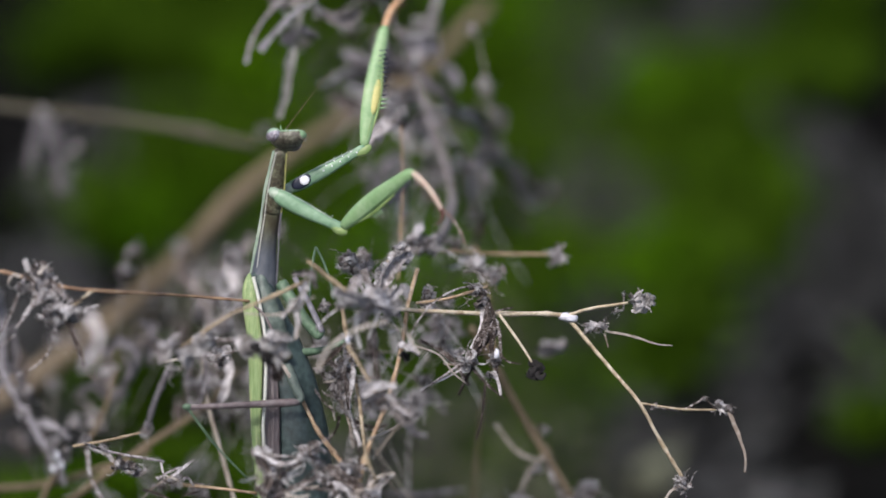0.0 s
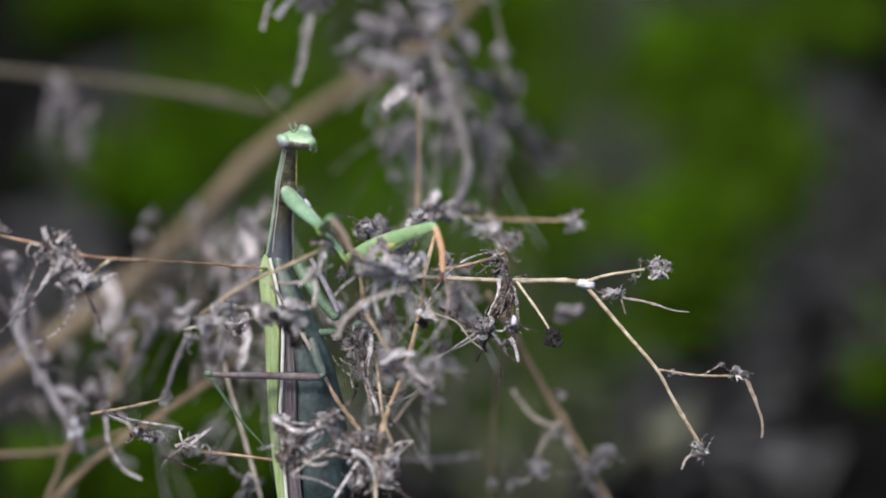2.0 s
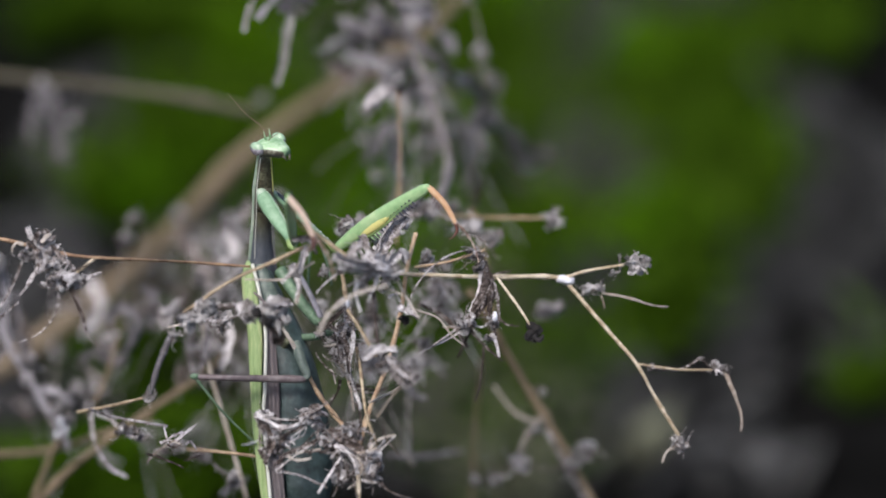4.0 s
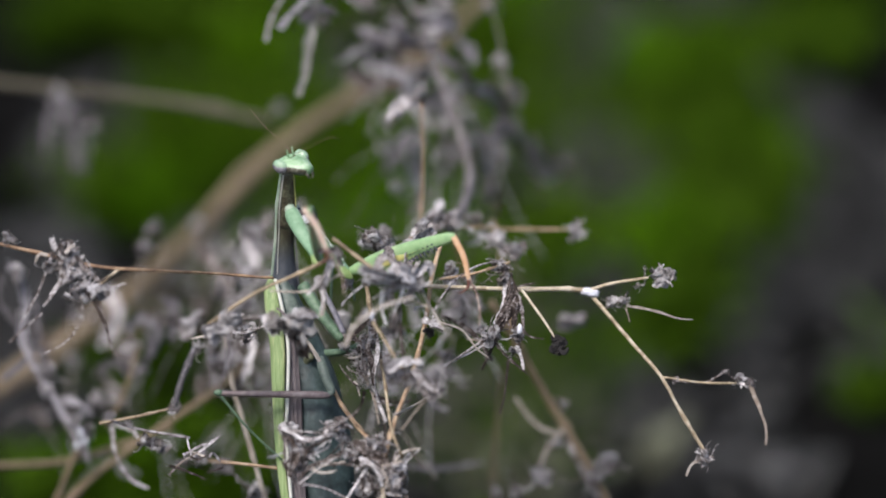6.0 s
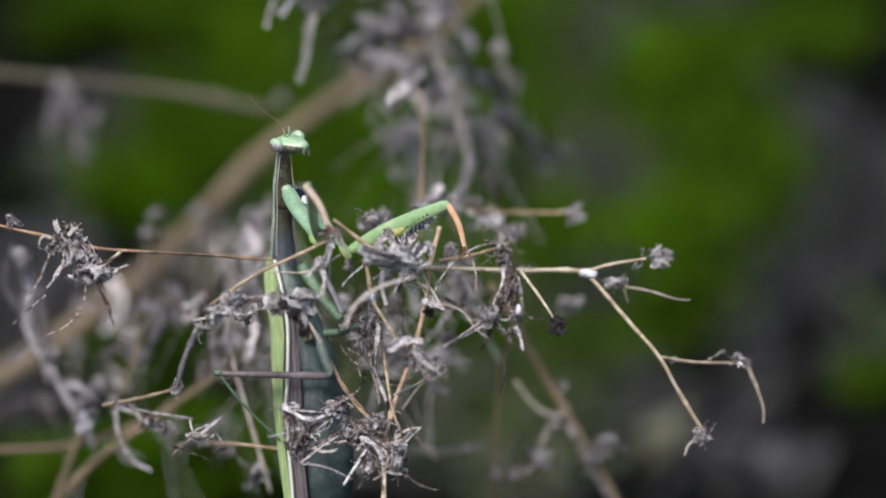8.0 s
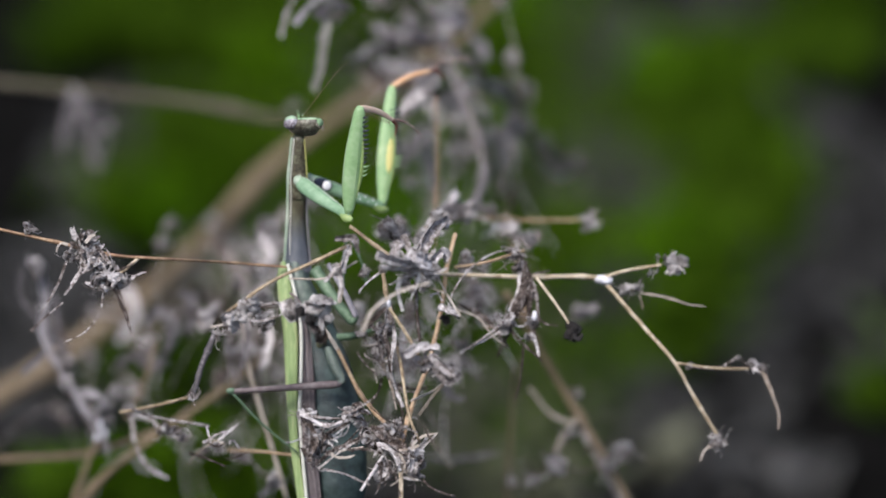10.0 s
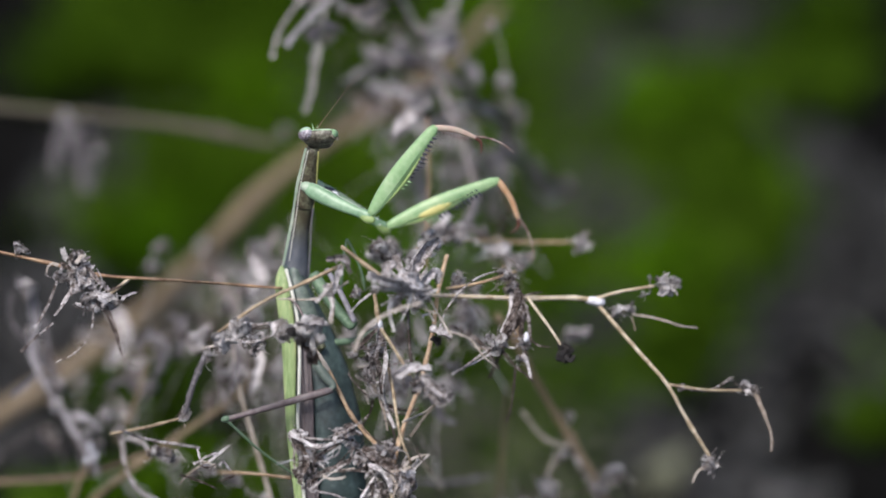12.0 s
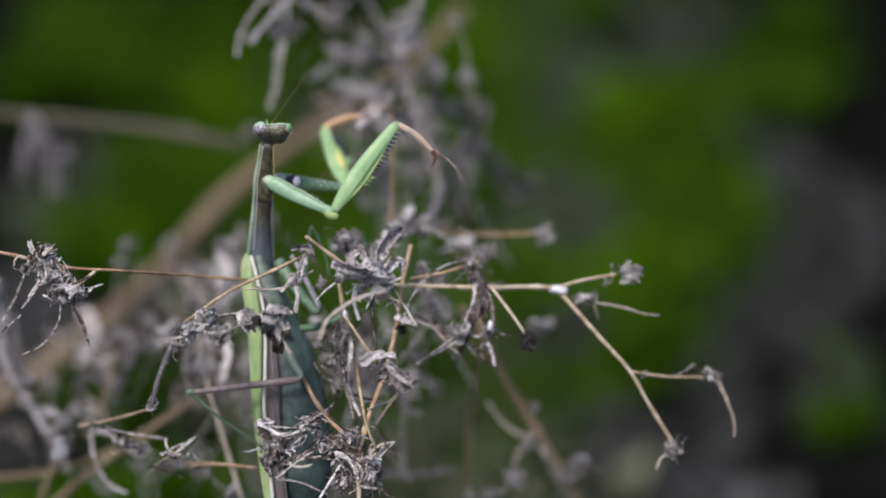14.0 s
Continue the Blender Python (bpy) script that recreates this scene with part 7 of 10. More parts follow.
    walk(head, [
        (0.0, skull(-25.60, 2.14, 20.38, -41, -22.0)), (0.1, skull(-25.57, 2.19, 20.39, -41, -21.7)), (0.2, skull(-25.53, 2.25, 20.41, -41, -21.3)), (0.3, skull(-25.50, 2.31, 20.42, -41, -21.0)),
        (0.4, skull(-25.48, 2.35, 20.43, -41, -20.7)), (0.5, skull(-25.47, 2.37, 20.44, -41, -20.3)), (0.6, skull(-25.48, 2.36, 20.44, -41, -20.0)), (0.7, skull(-25.49, 2.33, 20.43, -41, -19.7)),
        (0.8, skull(-25.52, 2.24, 20.40, -41, -19.3)), (0.9, skull(-25.55, 2.04, 20.34, -41, -19.0)), (1.0, skull(-25.61, 1.71, 20.23, -41, -18.7)), (1.1, skull(-25.68, 1.18, 20.04, -41, -18.3)),
        (1.2, skull(-25.78, 0.48, 19.78, -41, -18.0)), (1.3, skull(-25.89, -0.29, 19.45, -41, -8.7)), (1.4, skull(-26.01, -1.03, 19.11, -41, 0.7)), (1.5, skull(-26.10, -1.67, 18.79, -41, 10.0)),
        (1.6, skull(-26.18, -2.22, 18.50, -41, 17.0)), (1.7, skull(-26.24, -2.76, 18.19, -41, 24.0)), (1.8, skull(-26.30, -3.24, 17.90, -41, 24.1)), (1.9, skull(-26.36, -3.62, 17.66, -41, 24.1)),
        (2.0, skull(-26.45, -3.86, 17.51, -41, 24.2)), (2.1, skull(-26.55, -3.96, 17.45, -41, 24.3)), (2.2, skull(-26.68, -3.97, 17.46, -41, 24.3)), (2.3, skull(-26.79, -3.93, 17.50, -41, 24.4)),
        (2.4, skull(-26.90, -3.88, 17.54, -41, 24.5)), (2.5, skull(-26.97, -3.87, 17.56, -41, 24.5)), (2.6, skull(-27.02, -3.89, 17.55, -41, 24.6)), (2.7, skull(-27.08, -3.91, 17.54, -41, 24.7)),
        (3.0, skull(-27.24, -3.98, 17.50, -41, 24.9)), (3.4, skull(-27.46, -4.10, 17.44, -41, 25.1)), (3.8, skull(-27.66, -4.23, 17.36, -41, 25.4)), (4.2, skull(-27.83, -4.36, 17.28, -41, 25.7)),
        (4.6, skull(-27.94, -4.48, 17.20, -41, 25.9)), (4.8, skull(-27.98, -4.54, 17.16, -41, 26.1)), (5.0, skull(-27.99, -4.59, 17.12, -41, 26.2)), (5.2, skull(-27.93, -4.61, 17.10, -41, 26.3)),
        (5.4, skull(-27.83, -4.63, 17.08, -41, 26.5)), (5.6, skull(-27.82, -4.69, 17.04, -41, 26.6)), (5.8, skull(-27.86, -4.81, 16.95, -41, 26.7)), (6.0, skull(-27.92, -4.91, 16.88, -41, 26.9)),
        (6.2, skull(-28.02, -4.96, 16.85, -41, 27.0)), (6.4, skull(-28.11, -4.98, 16.84, -41, 27.1)), (6.6, skull(-28.12, -4.97, 16.84, -41, 27.3)), (6.8, skull(-28.10, -4.91, 16.89, -41, 27.4)),
        (7.0, skull(-28.09, -4.87, 16.91, -41, 27.5)), (7.2, skull(-28.15, -4.91, 16.89, -41, 27.7)), (7.4, skull(-28.25, -4.97, 16.85, -41, 27.8)), (7.6, skull(-28.28, -4.96, 16.86, -41, 27.9)),
        (7.7, skull(-28.29, -4.89, 16.91, -41, 28.0)), (8.0, skull(-28.32, -4.42, 17.25, -41, 22.0)), (8.4, skull(-28.34, -3.28, 18.02, -41, 14.0)), (8.8, skull(-28.36, -1.69, 18.95, -41, 6.0)),
        (9.2, skull(-28.38, 0.16, 19.84, -41, -2.0)), (9.6, skull(-28.39, 2.00, 20.55, -41, -10.0)), (9.8, skull(-28.39, 2.83, 20.82, -41, -14.0)), (9.9, skull(-28.40, 3.21, 20.93, -41, -14.1)),
        (10.0, skull(-28.40, 3.56, 21.03, -41, -14.3)), (10.1, skull(-28.28, 3.88, 21.11, -41, -14.4)), (10.2, skull(-28.00, 4.17, 21.17, -41, -14.6)), (10.3, skull(-27.63, 4.39, 21.21, -41, -14.7)),
        (10.4, skull(-27.27, 4.55, 21.23, -41, -14.9)), (10.5, skull(-27.01, 4.61, 21.22, -41, -15.0)), (10.6, skull(-26.87, 4.28, 21.13, -41, -15.1)), (10.7, skull(-26.79, 3.51, 20.93, -41, -15.3)),
        (10.8, skull(-26.74, 2.59, 20.66, -41, -15.4)), (10.9, skull(-26.68, 1.83, 20.40, -41, -15.6)), (11.0, skull(-26.56, 1.52, 20.28, -41, -15.7)), (11.1, skull(-26.37, 1.58, 20.28, -41, -15.9)),
        (11.2, skull(-26.12, 1.72, 20.30, -41, -16.0)), (11.3, skull(-25.86, 1.89, 20.33, -41, -16.1)), (11.4, skull(-25.62, 2.03, 20.34, -41, -16.3)), (11.5, skull(-25.46, 2.09, 20.34, -41, -16.4)),
        (11.6, skull(-25.39, 1.90, 20.27, -41, -16.6)), (11.7, skull(-25.40, 1.44, 20.10, -41, -16.7)), (11.8, skull(-25.44, 0.85, 19.88, -41, -16.9)), (11.9, skull(-25.45, 0.29, 19.65, -41, -17.0)),
        (12.0, skull(-25.37, -0.10, 19.47, -41, -17.1)), (12.1, skull(-25.18, -0.25, 19.37, -41, -17.3)), (12.2, skull(-24.91, -0.27, 19.31, -41, -17.4)), (12.3, skull(-24.61, -0.25, 19.26, -41, -17.6)),
        (12.4, skull(-24.34, -0.26, 19.20, -41, -17.7)), (12.5, skull(-24.14, -0.40, 19.10, -41, -17.9)), (12.6, skull(-24.04, -0.71, 18.93, -41, -18.0)), (12.7, skull(-23.99, -1.13, 18.71, -41, -18.1)),
        (12.8, skull(-23.98, -1.59, 18.46, -41, -18.3)), (12.9, skull(-24.00, -2.00, 18.24, -41, -18.4)), (13.0, skull(-24.03, -2.28, 18.08, -41, -18.6)), (13.1, skull(-24.35, -2.46, 18.05, -41, -18.7)),
        (13.2, skull(-25.09, -2.60, 18.11, -41, -18.9)), (13.3, skull(-25.97, -2.72, 18.18, -41, -19.0)), (13.4, skull(-26.71, -2.80, 18.22, -41, -19.1)), (13.5, skull(-27.03, -2.88, 18.20, -41, -19.3)),
        (13.6, skull(-27.03, -2.97, 18.15, -41, -19.4)), (13.7, skull(-27.01, -3.07, 18.08, -41, -19.6)), (13.8, skull(-27.00, -3.18, 18.01, -41, -19.7)), (13.9, skull(-26.98, -3.29, 17.94, -41, -19.9)),
        (14.0, skull(-26.96, -3.40, 17.87, -41, -20.0)),
    ])
    walk(coxa_near, [
        (0.0, bone(-27.40, 2.90, 11.05, 0.887, -0.098, -0.451)), (0.1, bone(-27.40, 2.93, 11.01, 0.867, -0.124, -0.483)), (0.2, bone(-27.40, 2.97, 10.96, 0.850, -0.156, -0.503)), (0.3, bone(-27.40, 3.01, 10.92, 0.838, -0.220, -0.499)),
        (0.4, bone(-27.41, 3.03, 10.86, 0.828, -0.263, -0.495)), (0.5, bone(-27.45, 3.04, 10.78, 0.818, 0.000, -0.575)), (0.6, bone(-27.51, 3.04, 10.67, 0.651, -0.606, -0.458)), (0.7, bone(-27.61, 3.02, 10.52, 0.623, -0.641, -0.447)),
        (0.8, bone(-27.72, 2.96, 10.36, 0.636, -0.621, -0.458)), (0.9, bone(-27.81, 2.83, 10.20, 0.565, -0.686, -0.459)), (1.0, bone(-27.87, 2.61, 10.06, 0.481, -0.734, -0.481)), (1.1, bone(-27.91, 2.27, 9.90, 0.423, -0.709, -0.565)),
        (1.2, bone(-27.96, 1.82, 9.70, 0.370, -0.684, -0.628)), (1.3, bone(-28.02, 1.32, 9.46, 0.298, -0.734, -0.611)), (1.4, bone(-28.07, 0.83, 9.21, 0.251, -0.772, -0.584)), (1.5, bone(-28.11, 0.42, 8.99, 0.315, -0.741, -0.593)),
        (1.6, bone(-28.14, 0.06, 8.78, 0.438, -0.670, -0.600)), (1.7, bone(-28.15, -0.29, 8.57, 0.517, -0.618, -0.591)), (1.8, bone(-28.17, -0.60, 8.37, 0.537, -0.624, -0.568)), (1.9, bone(-28.19, -0.85, 8.21, 0.540, -0.652, -0.532)),
        (2.0, bone(-28.22, -1.00, 8.11, 0.536, -0.683, -0.496)), (2.1, bone(-28.28, -1.07, 8.07, 0.532, -0.697, -0.481)), (2.2, bone(-28.34, -1.07, 8.07, 0.532, -0.672, -0.514)), (2.3, bone(-28.41, -1.04, 8.09, 0.530, -0.614, -0.586)),
        (2.4, bone(-28.47, -1.01, 8.12, 0.522, -0.550, -0.652)), (2.5, bone(-28.52, -1.00, 8.13, 0.517, -0.519, -0.680)), (2.6, bone(-28.55, -1.02, 8.13, 0.517, -0.519, -0.680)), (2.7, bone(-28.59, -1.03, 8.14, 0.517, -0.519, -0.680)),
        (3.0, bone(-28.73, -1.08, 8.23, 0.514, -0.523, -0.680)), (3.4, bone(-28.93, -1.16, 8.45, 0.501, -0.538, -0.678)), (3.8, bone(-29.14, -1.24, 8.73, 0.480, -0.560, -0.675)), (4.2, bone(-29.32, -1.32, 8.99, 0.456, -0.584, -0.672)),
        (4.6, bone(-28.72, -1.40, 8.98, 0.432, -0.607, -0.667)), (4.8, bone(-28.39, -1.44, 8.92, 0.421, -0.616, -0.665)), (5.0, bone(-28.40, -1.47, 8.92, 0.407, -0.626, -0.665)), (5.2, bone(-28.36, -1.49, 8.91, 0.407, -0.626, -0.665)),
        (5.4, bone(-28.29, -1.50, 8.90, 0.407, -0.626, -0.665)), (5.6, bone(-28.28, -1.54, 8.87, 0.407, -0.626, -0.665)), (5.8, bone(-28.29, -1.62, 8.81, 0.407, -0.626, -0.665)), (6.0, bone(-28.31, -1.68, 8.75, 0.407, -0.626, -0.665)),
        (6.2, bone(-28.35, -1.71, 8.72, 0.407, -0.626, -0.665)), (6.4, bone(-28.39, -1.72, 8.70, 0.407, -0.626, -0.665)), (6.6, bone(-28.37, -1.72, 8.68, 0.407, -0.626, -0.665)), (6.8, bone(-28.32, -1.68, 8.69, 0.407, -0.626, -0.665)),
        (7.0, bone(-28.28, -1.66, 8.68, 0.407, -0.626, -0.665)), (7.2, bone(-28.28, -1.68, 8.63, 0.407, -0.626, -0.665)), (7.4, bone(-28.30, -1.72, 8.57, 0.407, -0.626, -0.665)), (7.6, bone(-28.28, -1.71, 8.54, 0.407, -0.626, -0.665)),
        (7.7, bone(-28.27, -1.67, 8.56, 0.407, -0.626, -0.665)), (8.0, bone(-28.70, -1.36, 8.87, 0.426, -0.623, -0.656)), (8.4, bone(-29.27, -0.62, 9.47, 0.497, -0.610, -0.617)), (8.8, bone(-29.22, 0.41, 10.01, 0.589, -0.585, -0.558)),
        (9.2, bone(-29.19, 1.61, 10.54, 0.670, -0.554, -0.494)), (9.6, bone(-29.17, 2.80, 10.97, 0.718, -0.531, -0.450)), (9.8, bone(-29.17, 3.34, 11.14, 0.725, -0.528, -0.444)), (9.9, bone(-29.17, 3.59, 11.21, 0.706, -0.536, -0.462)),
        (10.0, bone(-29.17, 3.82, 11.27, 0.688, -0.544, -0.481)), (10.1, bone(-29.15, 4.03, 11.37, 0.718, -0.544, -0.434)), (10.2, bone(-29.10, 4.21, 11.52, 0.761, -0.532, -0.370)), (10.3, bone(-29.03, 4.36, 11.69, 0.781, -0.516, -0.353)),
        (10.4, bone(-28.93, 4.46, 11.85, 0.813, -0.467, -0.347)), (10.5, bone(-28.81, 4.50, 11.95, 0.909, -0.259, -0.325)), (10.6, bone(-28.67, 4.29, 11.96, 0.935, -0.142, -0.325)), (10.7, bone(-28.50, 3.78, 11.87, 0.939, -0.088, -0.333)),
        (10.8, bone(-28.32, 3.19, 11.73, 0.926, -0.119, -0.359)), (10.9, bone(-28.15, 2.70, 11.58, 0.902, -0.185, -0.391)), (11.0, bone(-28.03, 2.49, 11.51, 0.880, -0.246, -0.407)), (11.1, bone(-27.90, 2.53, 11.51, 0.873, -0.284, -0.396)),
        (11.2, bone(-27.75, 2.62, 11.52, 0.865, -0.323, -0.384)), (11.3, bone(-27.59, 2.73, 11.52, 0.841, -0.381, -0.385)), (11.4, bone(-27.45, 2.82, 11.51, 0.813, -0.437, -0.384)), (11.5, bone(-27.36, 2.86, 11.49, 0.797, -0.481, -0.366)),
        (11.6, bone(-27.33, 2.74, 11.42, 0.791, -0.504, -0.347)), (11.7, bone(-27.36, 2.44, 11.29, 0.799, -0.484, -0.357)), (11.8, bone(-27.41, 2.06, 11.12, 0.817, -0.436, -0.378)), (11.9, bone(-27.44, 1.69, 10.96, 0.835, -0.379, -0.398)),
        (12.0, bone(-27.42, 1.44, 10.84, 0.850, -0.334, -0.407)), (12.1, bone(-27.34, 1.34, 10.77, 0.863, -0.325, -0.387)), (12.2, bone(-27.24, 1.33, 10.74, 0.872, -0.320, -0.370)), (12.3, bone(-27.12, 1.34, 10.74, 0.865, -0.296, -0.405)),
        (12.4, bone(-27.03, 1.33, 10.76, 0.865, -0.235, -0.444)), (12.5, bone(-26.97, 1.25, 10.80, 0.903, 0.000, -0.430)), (12.6, bone(-26.97, 1.05, 10.90, 0.791, -0.326, -0.517)), (12.7, bone(-27.02, 0.77, 11.06, 0.778, -0.277, -0.563)),
        (12.8, bone(-27.08, 0.47, 11.21, 0.778, -0.165, -0.606)), (12.9, bone(-27.14, 0.21, 11.31, 0.774, -0.051, -0.631)), (13.0, bone(-27.17, 0.03, 11.31, 0.771, 0.000, -0.637)), (13.1, bone(-27.22, -0.09, 11.19, 0.782, -0.016, -0.623)),
        (13.2, bone(-27.32, -0.18, 10.99, 0.807, -0.056, -0.588)), (13.3, bone(-27.45, -0.26, 10.73, 0.834, -0.107, -0.541)), (13.4, bone(-27.55, -0.31, 10.46, 0.855, -0.154, -0.495)), (13.5, bone(-27.60, -0.36, 10.23, 0.865, -0.187, -0.466)),
        (13.6, bone(-27.60, -0.42, 10.08, 0.867, -0.202, -0.455)), (13.7, bone(-27.62, -0.49, 9.95, 0.868, -0.207, -0.452)), (13.8, bone(-27.64, -0.56, 9.85, 0.867, -0.206, -0.454)), (13.9, bone(-27.66, -0.63, 9.76, 0.866, -0.204, -0.458)),
        (14.0, bone(-27.68, -0.70, 9.65, 0.865, -0.204, -0.458)),
    ])
    walk(femur_near, [
        (0.0, bone(-15.24, 1.55, 4.88, 0.640, -0.594, 0.487)), (0.1, bone(-15.53, 1.23, 4.39, 0.573, -0.656, 0.490)), (0.2, bone(-15.75, 0.83, 4.08, 0.518, -0.693, 0.502)), (0.3, bone(-15.92, -0.01, 4.08, 0.505, -0.676, 0.537)),
        (0.4, bone(-16.07, -0.57, 4.07, 0.492, -0.641, 0.589)), (0.5, bone(-16.24, 3.04, 2.91, 0.405, -0.598, 0.692)), (0.6, bone(-18.60, -5.25, 4.39, 0.292, -0.589, 0.753)), (0.7, bone(-19.07, -5.76, 4.39, 0.235, -0.498, 0.834)),
        (0.8, bone(-19.01, -5.55, 4.08, 0.179, -0.405, 0.897)), (0.9, bone(-20.07, -6.57, 3.91, 0.101, -0.360, 0.927)), (1.0, bone(-21.28, -7.44, 3.48, 0.015, -0.347, 0.938)), (1.1, bone(-22.12, -7.44, 2.16, -0.070, -0.436, 0.897)),
        (1.2, bone(-22.90, -7.56, 1.09, -0.154, -0.574, 0.804)), (1.3, bone(-23.93, -8.73, 1.09, -0.250, -0.675, 0.694)), (1.4, bone(-24.63, -9.74, 1.21, -0.307, -0.767, 0.564, 25)), (1.5, bone(-23.80, -9.73, 0.87, -0.202, -0.884, 0.421, 50)),
        (1.6, bone(-22.14, -9.11, 0.57, 0.016, -0.968, 0.250, 75)), (1.7, bone(-21.07, -8.76, 0.47, 0.128, -0.983, 0.128, 75)), (1.8, bone(-20.82, -9.15, 0.59, 0.120, -0.989, 0.086, 75)), (1.9, bone(-20.78, -9.78, 0.93, 0.107, -0.991, 0.081, 75)),
        (2.0, bone(-20.88, -10.36, 1.31, 0.091, -0.991, 0.094, 75)), (2.1, bone(-20.98, -10.61, 1.49, 0.077, -0.992, 0.102, 75)), (2.2, bone(-21.05, -10.28, 1.03, 0.065, -0.988, 0.138, 75)), (2.3, bone(-21.15, -9.45, 0.07, 0.054, -0.974, 0.221, 75)),
        (2.4, bone(-21.32, -8.54, -0.81, 0.045, -0.948, 0.315, 75)), (2.5, bone(-21.43, -8.12, -1.19, 0.041, -0.922, 0.384, 75)), (2.6, bone(-21.46, -8.13, -1.19, 0.046, -0.914, 0.403, 75)), (2.7, bone(-21.50, -8.15, -1.18, 0.051, -0.915, 0.400, 75)),
        (3.0, bone(-21.68, -8.25, -1.08, 0.045, -0.914, 0.403, 75)), (3.4, bone(-22.07, -8.52, -0.84, 0.022, -0.914, 0.405, 75)), (3.8, bone(-22.56, -8.90, -0.52, -0.009, -0.914, 0.406, 75)), (4.2, bone(-23.07, -9.32, -0.21, -0.039, -0.913, 0.407, 75)),
        (4.6, bone(-22.80, -9.71, -0.17, -0.059, -0.911, 0.408, 75)), (4.8, bone(-22.61, -9.88, -0.20, -0.061, -0.910, 0.410, 75)), (5.0, bone(-22.83, -10.05, -0.19, -0.061, -0.905, 0.420, 75)), (5.2, bone(-22.79, -10.07, -0.21, -0.061, -0.904, 0.422, 75)),
        (5.4, bone(-22.72, -10.08, -0.22, -0.060, -0.903, 0.425, 75)), (5.6, bone(-22.70, -10.12, -0.25, -0.058, -0.903, 0.426, 75)), (5.8, bone(-22.72, -10.19, -0.31, -0.056, -0.902, 0.428, 75)), (6.0, bone(-22.74, -10.26, -0.36, -0.054, -0.902, 0.429, 75)),
        (6.2, bone(-22.78, -10.29, -0.39, -0.052, -0.901, 0.430, 75)), (6.4, bone(-22.82, -10.30, -0.42, -0.051, -0.901, 0.430, 75)), (6.6, bone(-22.80, -10.30, -0.43, -0.051, -0.901, 0.430, 75)), (6.8, bone(-22.75, -10.26, -0.43, -0.051, -0.901, 0.430, 75)),
        (7.0, bone(-22.71, -10.24, -0.44, -0.051, -0.901, 0.430, 75)), (7.2, bone(-22.71, -10.26, -0.48, -0.051, -0.901, 0.430, 75)), (7.4, bone(-22.73, -10.30, -0.54, -0.051, -0.901, 0.430, 75)), (7.6, bone(-22.71, -10.29, -0.57, -0.051, -0.901, 0.430, 75)),
        (7.7, bone(-22.70, -10.24, -0.55, -0.051, -0.901, 0.430, 75)), (8.0, bone(-22.86, -9.90, -0.12, -0.050, -0.890, 0.453, 75)), (8.4, bone(-22.47, -8.98, 1.01, -0.042, -0.840, 0.540, 62)), (8.8, bone(-21.16, -7.60, 2.37, -0.026, -0.744, 0.667, 37)),
        (9.2, bone(-20.01, -5.98, 3.78, -0.004, -0.607, 0.795, 13)), (9.6, bone(-19.34, -4.47, 4.80, 0.022, -0.455, 0.890)), (9.8, bone(-19.24, -3.88, 5.06, 0.036, -0.385, 0.922)), (9.9, bone(-19.49, -3.75, 4.87, 0.067, -0.306, 0.950)),
        (10.0, bone(-19.75, -3.64, 4.69, 0.118, -0.241, 0.963)), (10.1, bone(-19.32, -3.43, 5.42, 0.172, -0.312, 0.934)), (10.2, bone(-18.67, -3.08, 6.46, 0.231, -0.401, 0.886)), (10.3, bone(-18.33, -2.71, 6.86, 0.292, -0.401, 0.868)),
        (10.4, bone(-17.79, -1.94, 7.09, 0.348, -0.405, 0.845)), (10.5, bone(-16.36, 0.94, 7.49, 0.374, -0.541, 0.753)), (10.6, bone(-15.86, 2.34, 7.50, 0.423, -0.528, 0.736)), (10.7, bone(-15.64, 2.57, 7.32, 0.461, -0.501, 0.733)),
        (10.8, bone(-15.63, 1.56, 6.82, 0.478, -0.478, 0.737)), (10.9, bone(-15.80, 0.17, 6.23, 0.486, -0.454, 0.747)), (11.0, bone(-15.98, -0.88, 5.94, 0.487, -0.434, 0.758)), (11.1, bone(-15.94, -1.36, 6.09, 0.466, -0.428, 0.774)),
        (11.2, bone(-15.90, -1.79, 6.25, 0.446, -0.413, 0.794)), (11.3, bone(-16.07, -2.49, 6.25, 0.471, -0.336, 0.816)), (11.4, bone(-16.31, -3.16, 6.25, 0.502, -0.275, 0.820)), (11.5, bone(-16.44, -3.73, 6.48, 0.521, -0.279, 0.806)),
        (11.6, bone(-16.50, -4.16, 6.66, 0.538, -0.283, 0.794)), (11.7, bone(-16.41, -4.19, 6.39, 0.554, -0.254, 0.793)), (11.8, bone(-16.22, -3.91, 5.94, 0.573, -0.192, 0.797)), (11.9, bone(-15.99, -3.50, 5.50, 0.589, -0.129, 0.798)),
        (12.0, bone(-15.77, -3.14, 5.27, 0.599, -0.099, 0.794)), (12.1, bone(-15.52, -3.11, 5.47, 0.610, -0.231, 0.758)), (12.2, bone(-15.29, -3.05, 5.68, 0.615, -0.359, 0.702)), (12.3, bone(-15.27, -2.72, 5.19, 0.637, -0.330, 0.696)),
        (12.4, bone(-15.18, -1.88, 4.68, 0.656, -0.302, 0.692)), (12.5, bone(-14.60, 1.25, 4.91, 0.656, -0.438, 0.615)), (12.6, bone(-16.14, -3.42, 3.81, 0.681, -0.467, 0.564)), (12.7, bone(-16.35, -3.03, 3.34, 0.703, -0.435, 0.563)),
